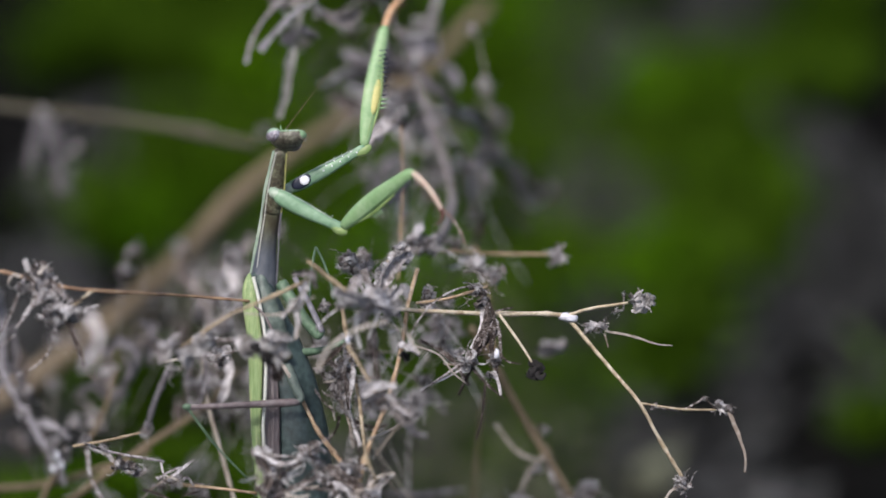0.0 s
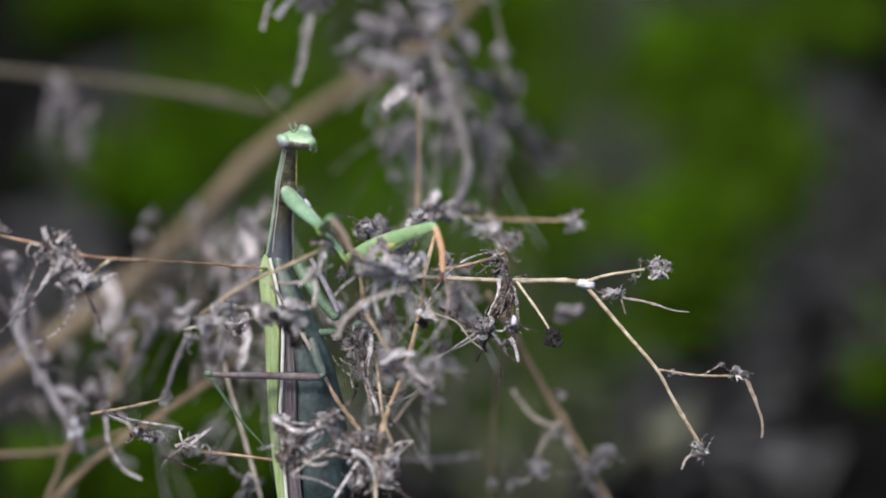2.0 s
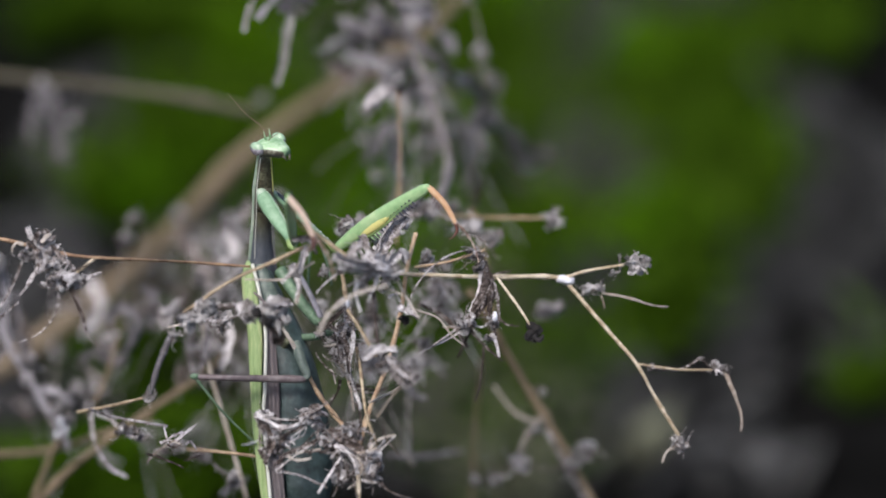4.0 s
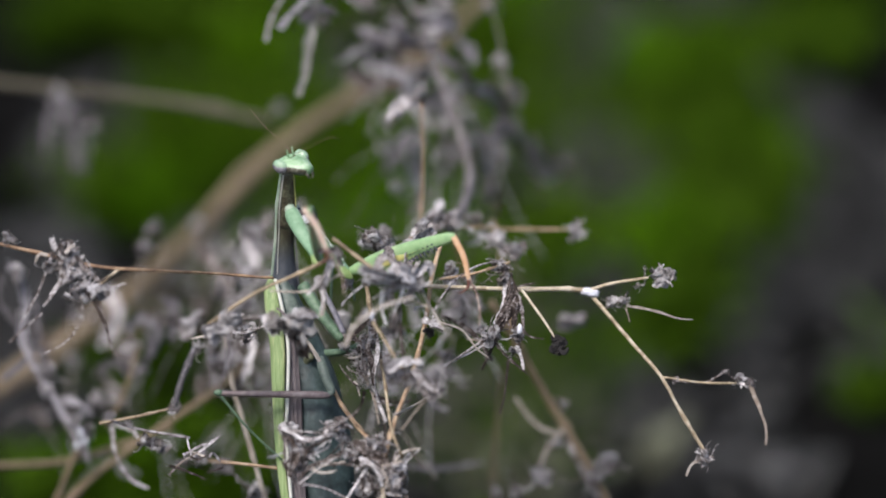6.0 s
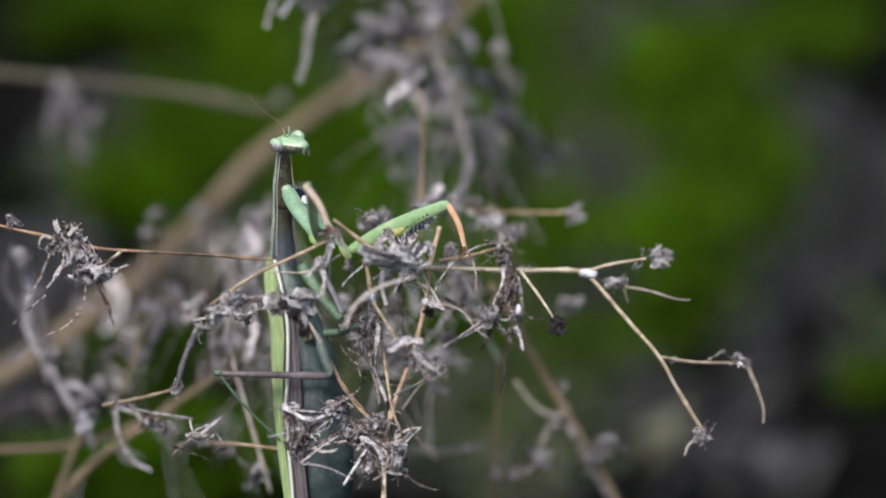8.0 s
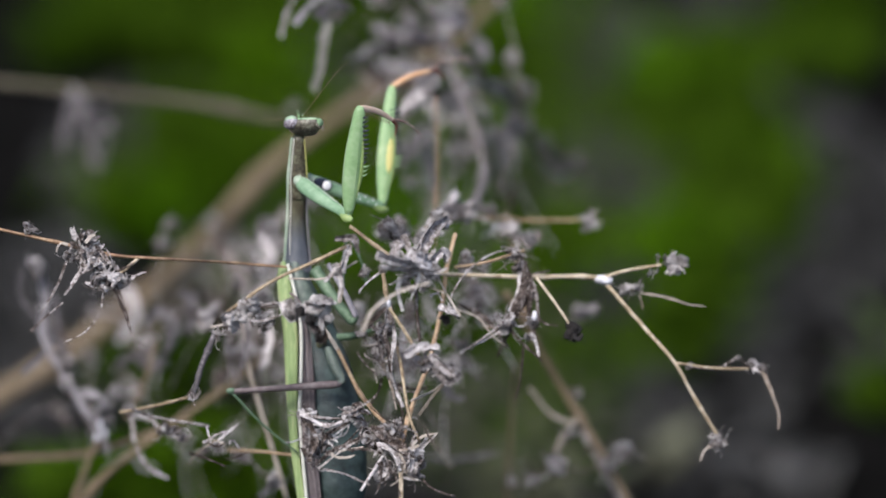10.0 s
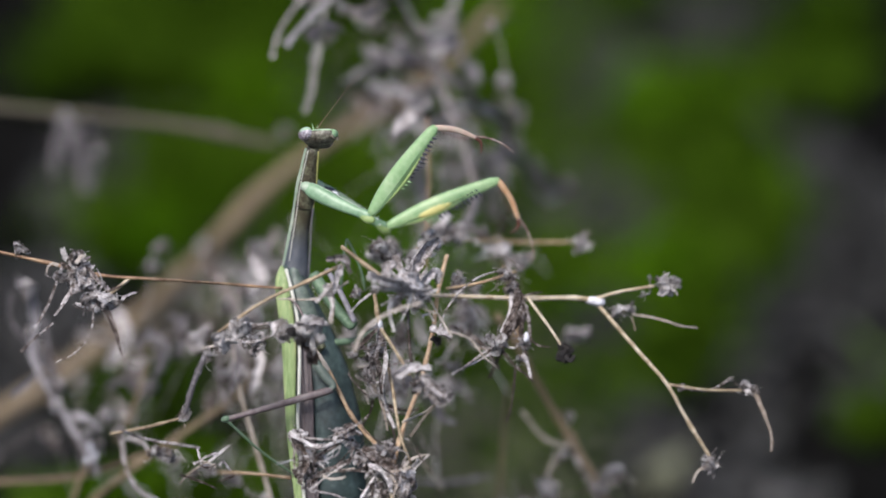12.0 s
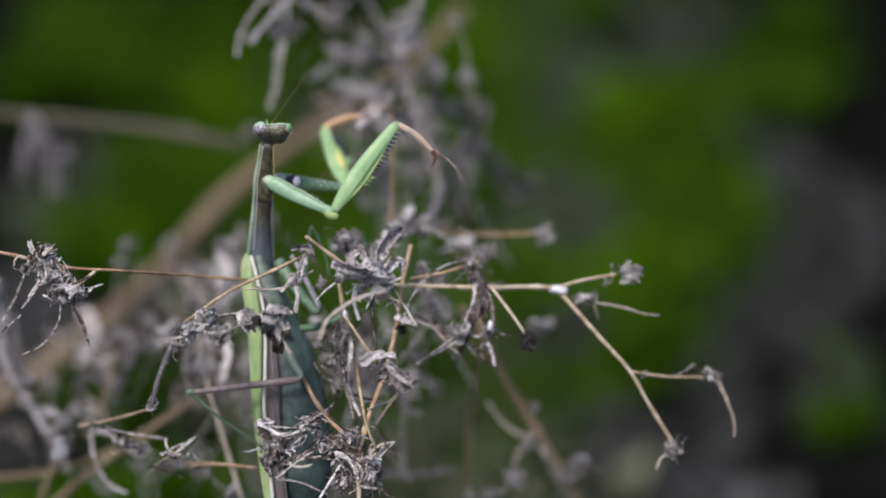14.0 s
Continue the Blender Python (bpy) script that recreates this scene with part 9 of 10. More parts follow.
    walk(femur_far, [
        (0.0, bone(-11.49, 6.90, 19.33, 0.157, 0.141, 0.977)), (0.1, bone(-11.59, 6.93, 19.26, 0.434, 0.055, 0.899)), (0.2, bone(-11.45, 6.97, 18.77, 0.645, 0.000, 0.765)), (0.3, bone(-11.16, 10.64, 16.91, 0.751, 0.000, 0.661)),
        (0.4, bone(-12.54, 15.67, 13.72, 0.829, 0.000, 0.560)), (0.5, bone(-13.60, 17.33, 9.76, 0.881, -0.279, 0.383)), (0.6, bone(-14.48, 17.45, 6.53, 0.853, -0.485, 0.194)), (0.7, bone(-14.51, 16.58, 4.75, 0.838, -0.513, 0.188)),
        (0.8, bone(-14.43, 15.46, 3.36, 0.835, -0.514, 0.198)), (0.9, bone(-14.84, 15.17, 2.55, 0.815, -0.518, 0.259)), (1.0, bone(-15.28, 14.60, 1.56, 0.793, -0.528, 0.304)), (1.1, bone(-15.74, 12.29, -0.47, 0.784, -0.566, 0.256)),
        (1.2, bone(-16.43, 9.36, -2.24, 0.770, -0.611, 0.184)), (1.3, bone(-17.13, 6.59, -3.25, 0.738, -0.660, 0.143)), (1.4, bone(-17.61, 4.83, -3.70, 0.715, -0.688, 0.124)), (1.5, bone(-17.70, 4.42, -3.81, 0.721, -0.679, 0.137)),
        (1.6, bone(-17.61, 4.06, -3.81, 0.732, -0.661, 0.165)), (1.7, bone(-17.56, 3.71, -3.83, 0.738, -0.647, 0.194)), (1.8, bone(-17.48, 3.40, -3.93, 0.735, -0.642, 0.217)), (1.9, bone(-17.46, 3.15, -4.04, 0.729, -0.641, 0.239)),
        (2.0, bone(-17.41, 3.00, -4.06, 0.722, -0.639, 0.265)), (2.1, bone(-17.23, 2.93, -3.90, 0.715, -0.632, 0.300)), (2.2, bone(-16.91, 2.99, -3.57, 0.708, -0.620, 0.338)), (2.3, bone(-16.36, 3.23, -3.13, 0.700, -0.605, 0.378)),
        (2.4, bone(-15.74, 3.73, -2.56, 0.689, -0.582, 0.431)), (2.5, bone(-15.07, 4.52, -1.86, 0.669, -0.544, 0.507)), (2.6, bone(-14.15, 6.95, -0.12, 0.588, -0.415, 0.694)), (2.7, bone(-13.98, 8.79, 1.43, 0.503, -0.298, 0.811)),
        (3.0, bone(-14.20, 8.45, 1.20, 0.526, -0.308, 0.792)), (3.4, bone(-14.73, 7.27, 0.27, 0.612, -0.345, 0.711)), (3.8, bone(-15.58, 5.56, -0.92, 0.717, -0.392, 0.576)), (4.2, bone(-16.63, 3.86, -1.87, 0.795, -0.431, 0.427)),
        (4.6, bone(-17.44, 2.75, -2.33, 0.826, -0.460, 0.325)), (4.8, bone(-17.61, 2.56, -2.38, 0.825, -0.473, 0.309)), (5.0, bone(-17.64, 2.53, -2.38, 0.816, -0.488, 0.309)), (5.2, bone(-17.62, 2.51, -2.40, 0.818, -0.486, 0.307)),
        (5.4, bone(-17.59, 2.50, -2.44, 0.823, -0.481, 0.303)), (5.6, bone(-17.63, 2.46, -2.50, 0.829, -0.473, 0.298)), (5.8, bone(-17.70, 2.38, -2.59, 0.837, -0.464, 0.291)), (6.0, bone(-17.77, 2.32, -2.67, 0.844, -0.455, 0.285)),
        (6.2, bone(-17.86, 2.29, -2.72, 0.849, -0.447, 0.280)), (6.4, bone(-17.94, 2.28, -2.75, 0.853, -0.443, 0.277)), (6.6, bone(-17.95, 2.28, -2.76, 0.853, -0.442, 0.275)), (6.8, bone(-17.93, 2.32, -2.75, 0.857, -0.441, 0.268)),
        (7.0, bone(-17.91, 2.34, -2.75, 0.860, -0.440, 0.258)), (7.2, bone(-17.94, 2.32, -2.79, 0.862, -0.439, 0.253)), (7.4, bone(-18.00, 2.28, -2.83, 0.860, -0.439, 0.259)), (7.6, bone(-18.00, 2.29, -2.85, 0.852, -0.443, 0.281)),
        (7.7, bone(-18.00, 2.33, -2.82, 0.844, -0.445, 0.300)), (8.0, bone(-17.65, 2.87, -2.50, 0.814, -0.440, 0.378)), (8.4, bone(-16.79, 4.52, -1.47, 0.764, -0.391, 0.513)), (8.8, bone(-15.83, 6.94, 0.13, 0.684, -0.297, 0.666)),
        (9.2, bone(-15.05, 9.68, 2.10, 0.566, -0.174, 0.806)), (9.6, bone(-14.52, 12.23, 4.10, 0.419, -0.052, 0.906)), (9.8, bone(-14.35, 13.30, 5.00, 0.342, 0.000, 0.940)), (9.9, bone(-14.18, 13.78, 5.64, 0.239, 0.034, 0.970)),
        (10.0, bone(-13.83, 14.11, 6.66, 0.083, 0.102, 0.991)), (10.1, bone(-12.93, 13.19, 8.01, -0.078, 0.231, 0.970)), (10.2, bone(-12.16, 12.26, 9.78, -0.231, 0.372, 0.899)), (10.3, bone(-12.92, 15.14, 11.94, -0.323, 0.514, 0.795)),
        (10.4, bone(-14.45, 17.58, 14.70, -0.424, 0.601, 0.678)), (10.5, bone(-12.87, 8.50, 19.46, -0.636, 0.573, 0.516)), (10.6, bone(-13.66, 8.86, 21.00, -0.625, 0.554, 0.549)), (10.7, bone(-14.01, 8.94, 21.58, -0.544, 0.563, 0.622)),
        (10.8, bone(-13.85, 8.05, 21.50, -0.321, 0.623, 0.713)), (10.9, bone(-13.64, 7.00, 21.32, 0.010, 0.659, 0.752)), (11.0, bone(-13.20, 6.49, 20.81, 0.304, 0.630, 0.715)), (11.1, bone(-12.19, 6.53, 19.41, 0.570, 0.444, 0.692)),
        (11.2, bone(-11.02, 6.62, 17.24, 0.775, 0.172, 0.609)), (11.3, bone(-10.34, 9.98, 13.61, 0.884, 0.046, 0.465)), (11.4, bone(-11.65, 13.98, 9.77, 0.947, 0.000, 0.323)), (11.5, bone(-12.64, 14.94, 7.53, 0.972, 0.000, 0.234)),
        (11.6, bone(-13.18, 14.84, 6.12, 0.980, 0.000, 0.198)), (11.7, bone(-13.30, 14.11, 5.27, 0.977, 0.000, 0.214)), (11.8, bone(-13.21, 12.97, 4.52, 0.967, 0.000, 0.255)), (11.9, bone(-13.07, 11.87, 3.95, 0.950, 0.000, 0.313)),
        (12.0, bone(-12.95, 11.28, 3.66, 0.925, 0.000, 0.380)), (12.1, bone(-12.95, 11.48, 3.47, 0.876, 0.034, 0.480)), (12.2, bone(-12.72, 11.82, 3.50, 0.784, 0.162, 0.599)), (12.3, bone(-10.72, 8.67, 4.20, 0.534, 0.486, 0.692)),
        (12.4, bone(-9.44, 5.33, 5.51, 0.161, 0.747, 0.645)), (12.5, bone(-10.24, 11.50, 6.57, -0.032, 0.796, 0.604)), (12.6, bone(-10.57, 12.46, 7.24, -0.207, 0.816, 0.539)), (12.7, bone(-10.10, 11.52, 7.81, -0.188, 0.812, 0.553)),
        (12.8, bone(-9.36, 9.63, 8.43, -0.143, 0.802, 0.580)), (12.9, bone(-8.83, 7.69, 8.99, -0.099, 0.789, 0.607)), (13.0, bone(-8.61, 6.75, 9.32, -0.078, 0.782, 0.618)), (13.1, bone(-8.74, 7.13, 9.43, -0.096, 0.784, 0.614)),
        (13.2, bone(-9.28, 8.24, 9.43, -0.137, 0.786, 0.603)), (13.3, bone(-10.14, 9.69, 9.34, -0.186, 0.787, 0.588)), (13.4, bone(-11.08, 11.04, 9.23, -0.227, 0.788, 0.573)), (13.5, bone(-11.75, 11.92, 9.16, -0.244, 0.790, 0.562)),
        (13.6, bone(-12.11, 12.32, 9.10, -0.242, 0.794, 0.558)), (13.7, bone(-12.41, 12.50, 8.96, -0.235, 0.797, 0.556)), (13.8, bone(-12.68, 12.55, 8.79, -0.226, 0.800, 0.555)), (13.9, bone(-12.94, 12.57, 8.61, -0.216, 0.804, 0.555)),
        (14.0, bone(-13.23, 12.65, 8.45, -0.207, 0.807, 0.553)),
    ])
    walk(tibia_far, [
        (0.0, bone(-7.99, 10.05, 41.13, 0.394, 0.550, 0.737)), (0.1, bone(-1.92, 8.15, 39.32, 0.695, 0.448, 0.562)), (0.2, bone(2.92, 6.97, 35.82, 0.873, 0.354, 0.335)), (0.3, bone(5.58, 10.64, 31.65, 0.900, 0.409, 0.153)),
        (0.4, bone(5.93, 15.67, 26.20, 0.879, 0.469, -0.080)), (0.5, bone(6.03, 11.10, 18.29, 0.662, 0.452, -0.599)), (0.6, bone(4.54, 6.64, 10.85, 0.414, 0.173, -0.894)), (0.7, bone(4.18, 5.15, 8.93, 0.227, 0.085, -0.970)),
        (0.8, bone(4.18, 4.00, 7.78, 0.087, 0.044, -0.995)), (0.9, bone(3.34, 3.61, 8.32, 0.051, 0.011, -0.999)), (1.0, bone(2.40, 2.83, 8.35, 0.034, 0.000, -0.999)), (1.1, bone(1.73, -0.33, 5.24, -0.074, 0.028, -0.997)),
        (1.2, bone(0.74, -4.26, 1.87, -0.151, 0.104, -0.983)), (1.3, bone(-0.69, -8.12, -0.05, -0.127, 0.268, -0.955)), (1.4, bone(-1.68, -10.51, -0.92, -0.074, 0.381, -0.922)), (1.5, bone(-1.62, -10.73, -0.76, -0.013, 0.357, -0.934)),
        (1.6, bone(-1.29, -10.68, -0.14, 0.055, 0.299, -0.953)), (1.7, bone(-1.11, -10.71, 0.49, 0.107, 0.237, -0.966)), (1.8, bone(-1.08, -10.92, 0.90, 0.134, 0.170, -0.976)), (1.9, bone(-1.19, -11.14, 1.29, 0.148, 0.092, -0.985)),
        (2.0, bone(-1.31, -11.25, 1.86, 0.164, 0.027, -0.986)), (2.1, bone(-1.29, -11.16, 2.78, 0.196, 0.000, -0.981)), (2.2, bone(-1.13, -10.85, 3.95, 0.240, 0.000, -0.971)), (2.3, bone(-0.74, -10.27, 5.30, 0.291, 0.000, -0.957)),
        (2.4, bone(-0.37, -9.26, 7.05, 0.366, 0.000, -0.931)), (2.5, bone(-0.16, -7.61, 9.45, 0.489, 0.000, -0.873)), (2.6, bone(-1.04, -2.31, 15.36, 0.843, 0.167, -0.512)), (2.7, bone(-2.78, 2.14, 19.53, 0.948, 0.297, -0.112)),
        (3.0, bone(-2.47, 1.58, 18.88, 0.943, 0.290, -0.164)), (3.4, bone(-1.07, -0.43, 16.13, 0.891, 0.252, -0.379)), (3.8, bone(0.41, -3.18, 11.92, 0.716, 0.166, -0.678)), (4.2, bone(1.10, -5.76, 7.65, 0.470, 0.066, -0.880)),
        (4.6, bone(0.98, -7.51, 4.92, 0.313, 0.008, -0.950)), (4.8, bone(0.79, -7.98, 4.51, 0.291, 0.000, -0.957)), (5.0, bone(0.56, -8.37, 4.51, 0.291, 0.000, -0.957)), (5.2, bone(0.62, -8.33, 4.45, 0.294, 0.000, -0.956)),
        (5.4, bone(0.75, -8.22, 4.32, 0.300, 0.000, -0.954)), (5.6, bone(0.87, -8.08, 4.14, 0.309, 0.000, -0.951)), (5.8, bone(0.97, -7.95, 3.91, 0.320, 0.000, -0.948)), (6.0, bone(1.04, -7.82, 3.69, 0.329, 0.000, -0.944)),
        (6.2, bone(1.08, -7.69, 3.53, 0.337, 0.000, -0.941)), (6.4, bone(1.07, -7.61, 3.43, 0.342, 0.000, -0.940)), (6.6, bone(1.08, -7.59, 3.38, 0.342, 0.000, -0.940)), (6.8, bone(1.17, -7.52, 3.22, 0.339, 0.000, -0.941)),
        (7.0, bone(1.27, -7.46, 3.01, 0.333, 0.000, -0.943)), (7.2, bone(1.29, -7.46, 2.87, 0.326, 0.000, -0.945)), (7.4, bone(1.19, -7.52, 2.94, 0.320, 0.000, -0.947)), (7.6, bone(0.99, -7.58, 3.41, 0.317, 0.000, -0.949)),
        (7.7, bone(0.82, -7.60, 3.86, 0.316, 0.000, -0.949)), (8.0, bone(0.51, -6.95, 5.92, 0.354, 0.019, -0.935)), (8.4, bone(0.25, -4.20, 9.97, 0.495, 0.090, -0.864)), (8.8, bone(-0.57, 0.31, 14.98, 0.679, 0.188, -0.710)),
        (9.2, bone(-2.43, 5.79, 20.07, 0.827, 0.274, -0.490)), (9.6, bone(-5.17, 11.07, 24.31, 0.911, 0.324, -0.257)), (9.8, bone(-6.73, 13.30, 25.95, 0.932, 0.334, -0.143)), (9.9, bone(-8.85, 14.54, 27.28, 0.937, 0.340, 0.077)),
        (10.0, bone(-11.98, 16.39, 28.77, 0.872, 0.309, 0.380)), (10.1, bone(-14.67, 18.33, 29.64, 0.781, 0.204, 0.590)), (10.2, bone(-17.30, 20.56, 29.83, 0.635, 0.127, 0.762)), (10.3, bone(-20.12, 26.59, 29.67, 0.377, 0.196, 0.905)),
        (10.4, bone(-23.91, 30.98, 29.82, 0.098, 0.298, 0.949)), (10.5, bone(-27.06, 21.28, 30.97, 0.000, 0.358, 0.934)), (10.6, bone(-27.60, 21.22, 33.24, -0.215, 0.432, 0.876)), (10.7, bone(-26.14, 21.49, 35.46, -0.354, 0.477, 0.805)),
        (10.8, bone(-21.02, 21.94, 37.41, -0.161, 0.542, 0.825)), (10.9, bone(-13.43, 21.68, 38.10, 0.340, 0.559, 0.756)), (11.0, bone(-6.41, 20.54, 36.75, 0.675, 0.476, 0.563)), (11.1, bone(0.52, 16.43, 34.84, 0.816, 0.406, 0.411)),
        (11.2, bone(6.25, 10.46, 30.81, 0.904, 0.357, 0.233)), (11.3, bone(9.38, 11.02, 23.97, 0.952, 0.296, -0.077)), (11.4, bone(9.45, 13.98, 16.96, 0.879, 0.251, -0.406)), (11.5, bone(9.04, 14.94, 12.74, 0.552, 0.314, -0.772)),
        (11.6, bone(8.67, 14.84, 10.53, 0.245, 0.341, -0.908)), (11.7, bone(8.49, 14.11, 10.03, 0.255, 0.329, -0.909)), (11.8, bone(8.35, 12.97, 10.21, 0.289, 0.302, -0.908)), (11.9, bone(8.11, 11.87, 10.94, 0.351, 0.274, -0.895)),
        (12.0, bone(7.67, 11.28, 12.13, 0.448, 0.258, -0.856)), (12.1, bone(6.59, 12.23, 14.18, 0.670, 0.259, -0.696)), (12.2, bone(4.76, 15.44, 16.87, 0.879, 0.251, -0.406)), (12.3, bone(1.19, 19.50, 19.63, 0.976, 0.218, -0.008)),
        (12.4, bone(-5.84, 21.98, 19.90, 0.906, 0.171, 0.388)), (12.5, bone(-10.96, 29.26, 20.04, 0.729, 0.459, 0.507)), (12.6, bone(-15.19, 30.65, 19.27, 0.471, 0.529, 0.706)), (12.7, bone(-14.28, 29.63, 20.13, 0.433, 0.577, 0.693)),
        (12.8, bone(-12.56, 27.50, 21.37, 0.424, 0.623, 0.657)), (12.9, bone(-11.04, 25.28, 22.51, 0.431, 0.661, 0.614)), (13.0, bone(-10.36, 24.20, 23.10, 0.443, 0.686, 0.578)), (13.1, bone(-10.88, 24.60, 23.12, 0.506, 0.669, 0.544)),
        (13.2, bone(-12.34, 25.77, 22.87, 0.638, 0.591, 0.494)), (13.3, bone(-14.29, 27.24, 22.45, 0.772, 0.472, 0.425)), (13.4, bone(-16.15, 28.60, 22.00, 0.860, 0.364, 0.356)), (13.5, bone(-17.20, 29.53, 21.71, 0.894, 0.321, 0.312)),
        (13.6, bone(-17.50, 30.02, 21.55, 0.898, 0.326, 0.294)), (13.7, bone(-17.66, 30.27, 21.37, 0.897, 0.335, 0.289)), (13.8, bone(-17.72, 30.40, 21.18, 0.892, 0.346, 0.291)), (13.9, bone(-17.76, 30.49, 20.98, 0.886, 0.357, 0.294)),
        (14.0, bone(-17.86, 30.64, 20.78, 0.882, 0.368, 0.294)),
    ])
    walk(stepping_femur, [
        (0.0, bone(-24.50, 5.00, -17.81, -0.451, 0.752, -0.481)),
        (12.3, bone(-24.50, 5.00, -17.81, -0.451, 0.752, -0.481)),
        (12.5, bone(-24.50, 5.00, -17.81, -0.848, -0.530, 0.014)),
        (12.6, bone(-24.50, 5.00, -17.81, -0.898, -0.438, -0.036)),
        (12.8, bone(-24.50, 5.00, -17.81, -0.980, -0.111, -0.164)),
        (13.0, bone(-24.50, 5.00, -17.81, -0.944, -0.265, -0.197)),
        (13.1, bone(-24.50, 5.00, -17.81, -0.920, -0.346, -0.183)),
        (13.3, bone(-24.50, 5.00, -17.81, -0.757, -0.646, -0.096)),
        (13.5, bone(-24.50, 5.00, -17.81, -0.597, -0.802, 0.007)),
        (13.8, bone(-24.50, 5.00, -17.81, -0.451, 0.752, -0.481)),
        (14.0, bone(-24.50, 5.00, -17.81, -0.451, 0.752, -0.481)),
    ])
    walk(stepping_shin, [
        (0.0, bone(-28.52, 11.69, -22.10, 0.350, 0.751, -0.560)),
        (12.3, bone(-28.52, 11.69, -22.10, 0.350, 0.751, -0.560)),
        (12.5, bone(-32.05, 0.29, -17.69, 0.499, 0.366, -0.785)),
        (12.6, bone(-32.50, 1.10, -18.14, 0.474, 0.385, -0.792)),
        (12.8, bone(-33.23, 4.01, -19.27, 0.566, 0.072, -0.822)),
        (13.0, bone(-32.90, 2.64, -19.57, 0.579, 0.067, -0.813)),
        (13.1, bone(-32.69, 1.92, -19.45, 0.572, 0.073, -0.817)),
        (13.3, bone(-31.24, -0.75, -18.67, 0.459, 0.580, -0.673)),
        (13.5, bone(-29.82, -2.14, -17.75, 0.549, 0.030, -0.835)),
        (13.8, bone(-28.52, 11.69, -22.10, 0.350, 0.751, -0.560)),
        (14.0, bone(-28.52, 11.69, -22.10, 0.350, 0.751, -0.560)),
    ])
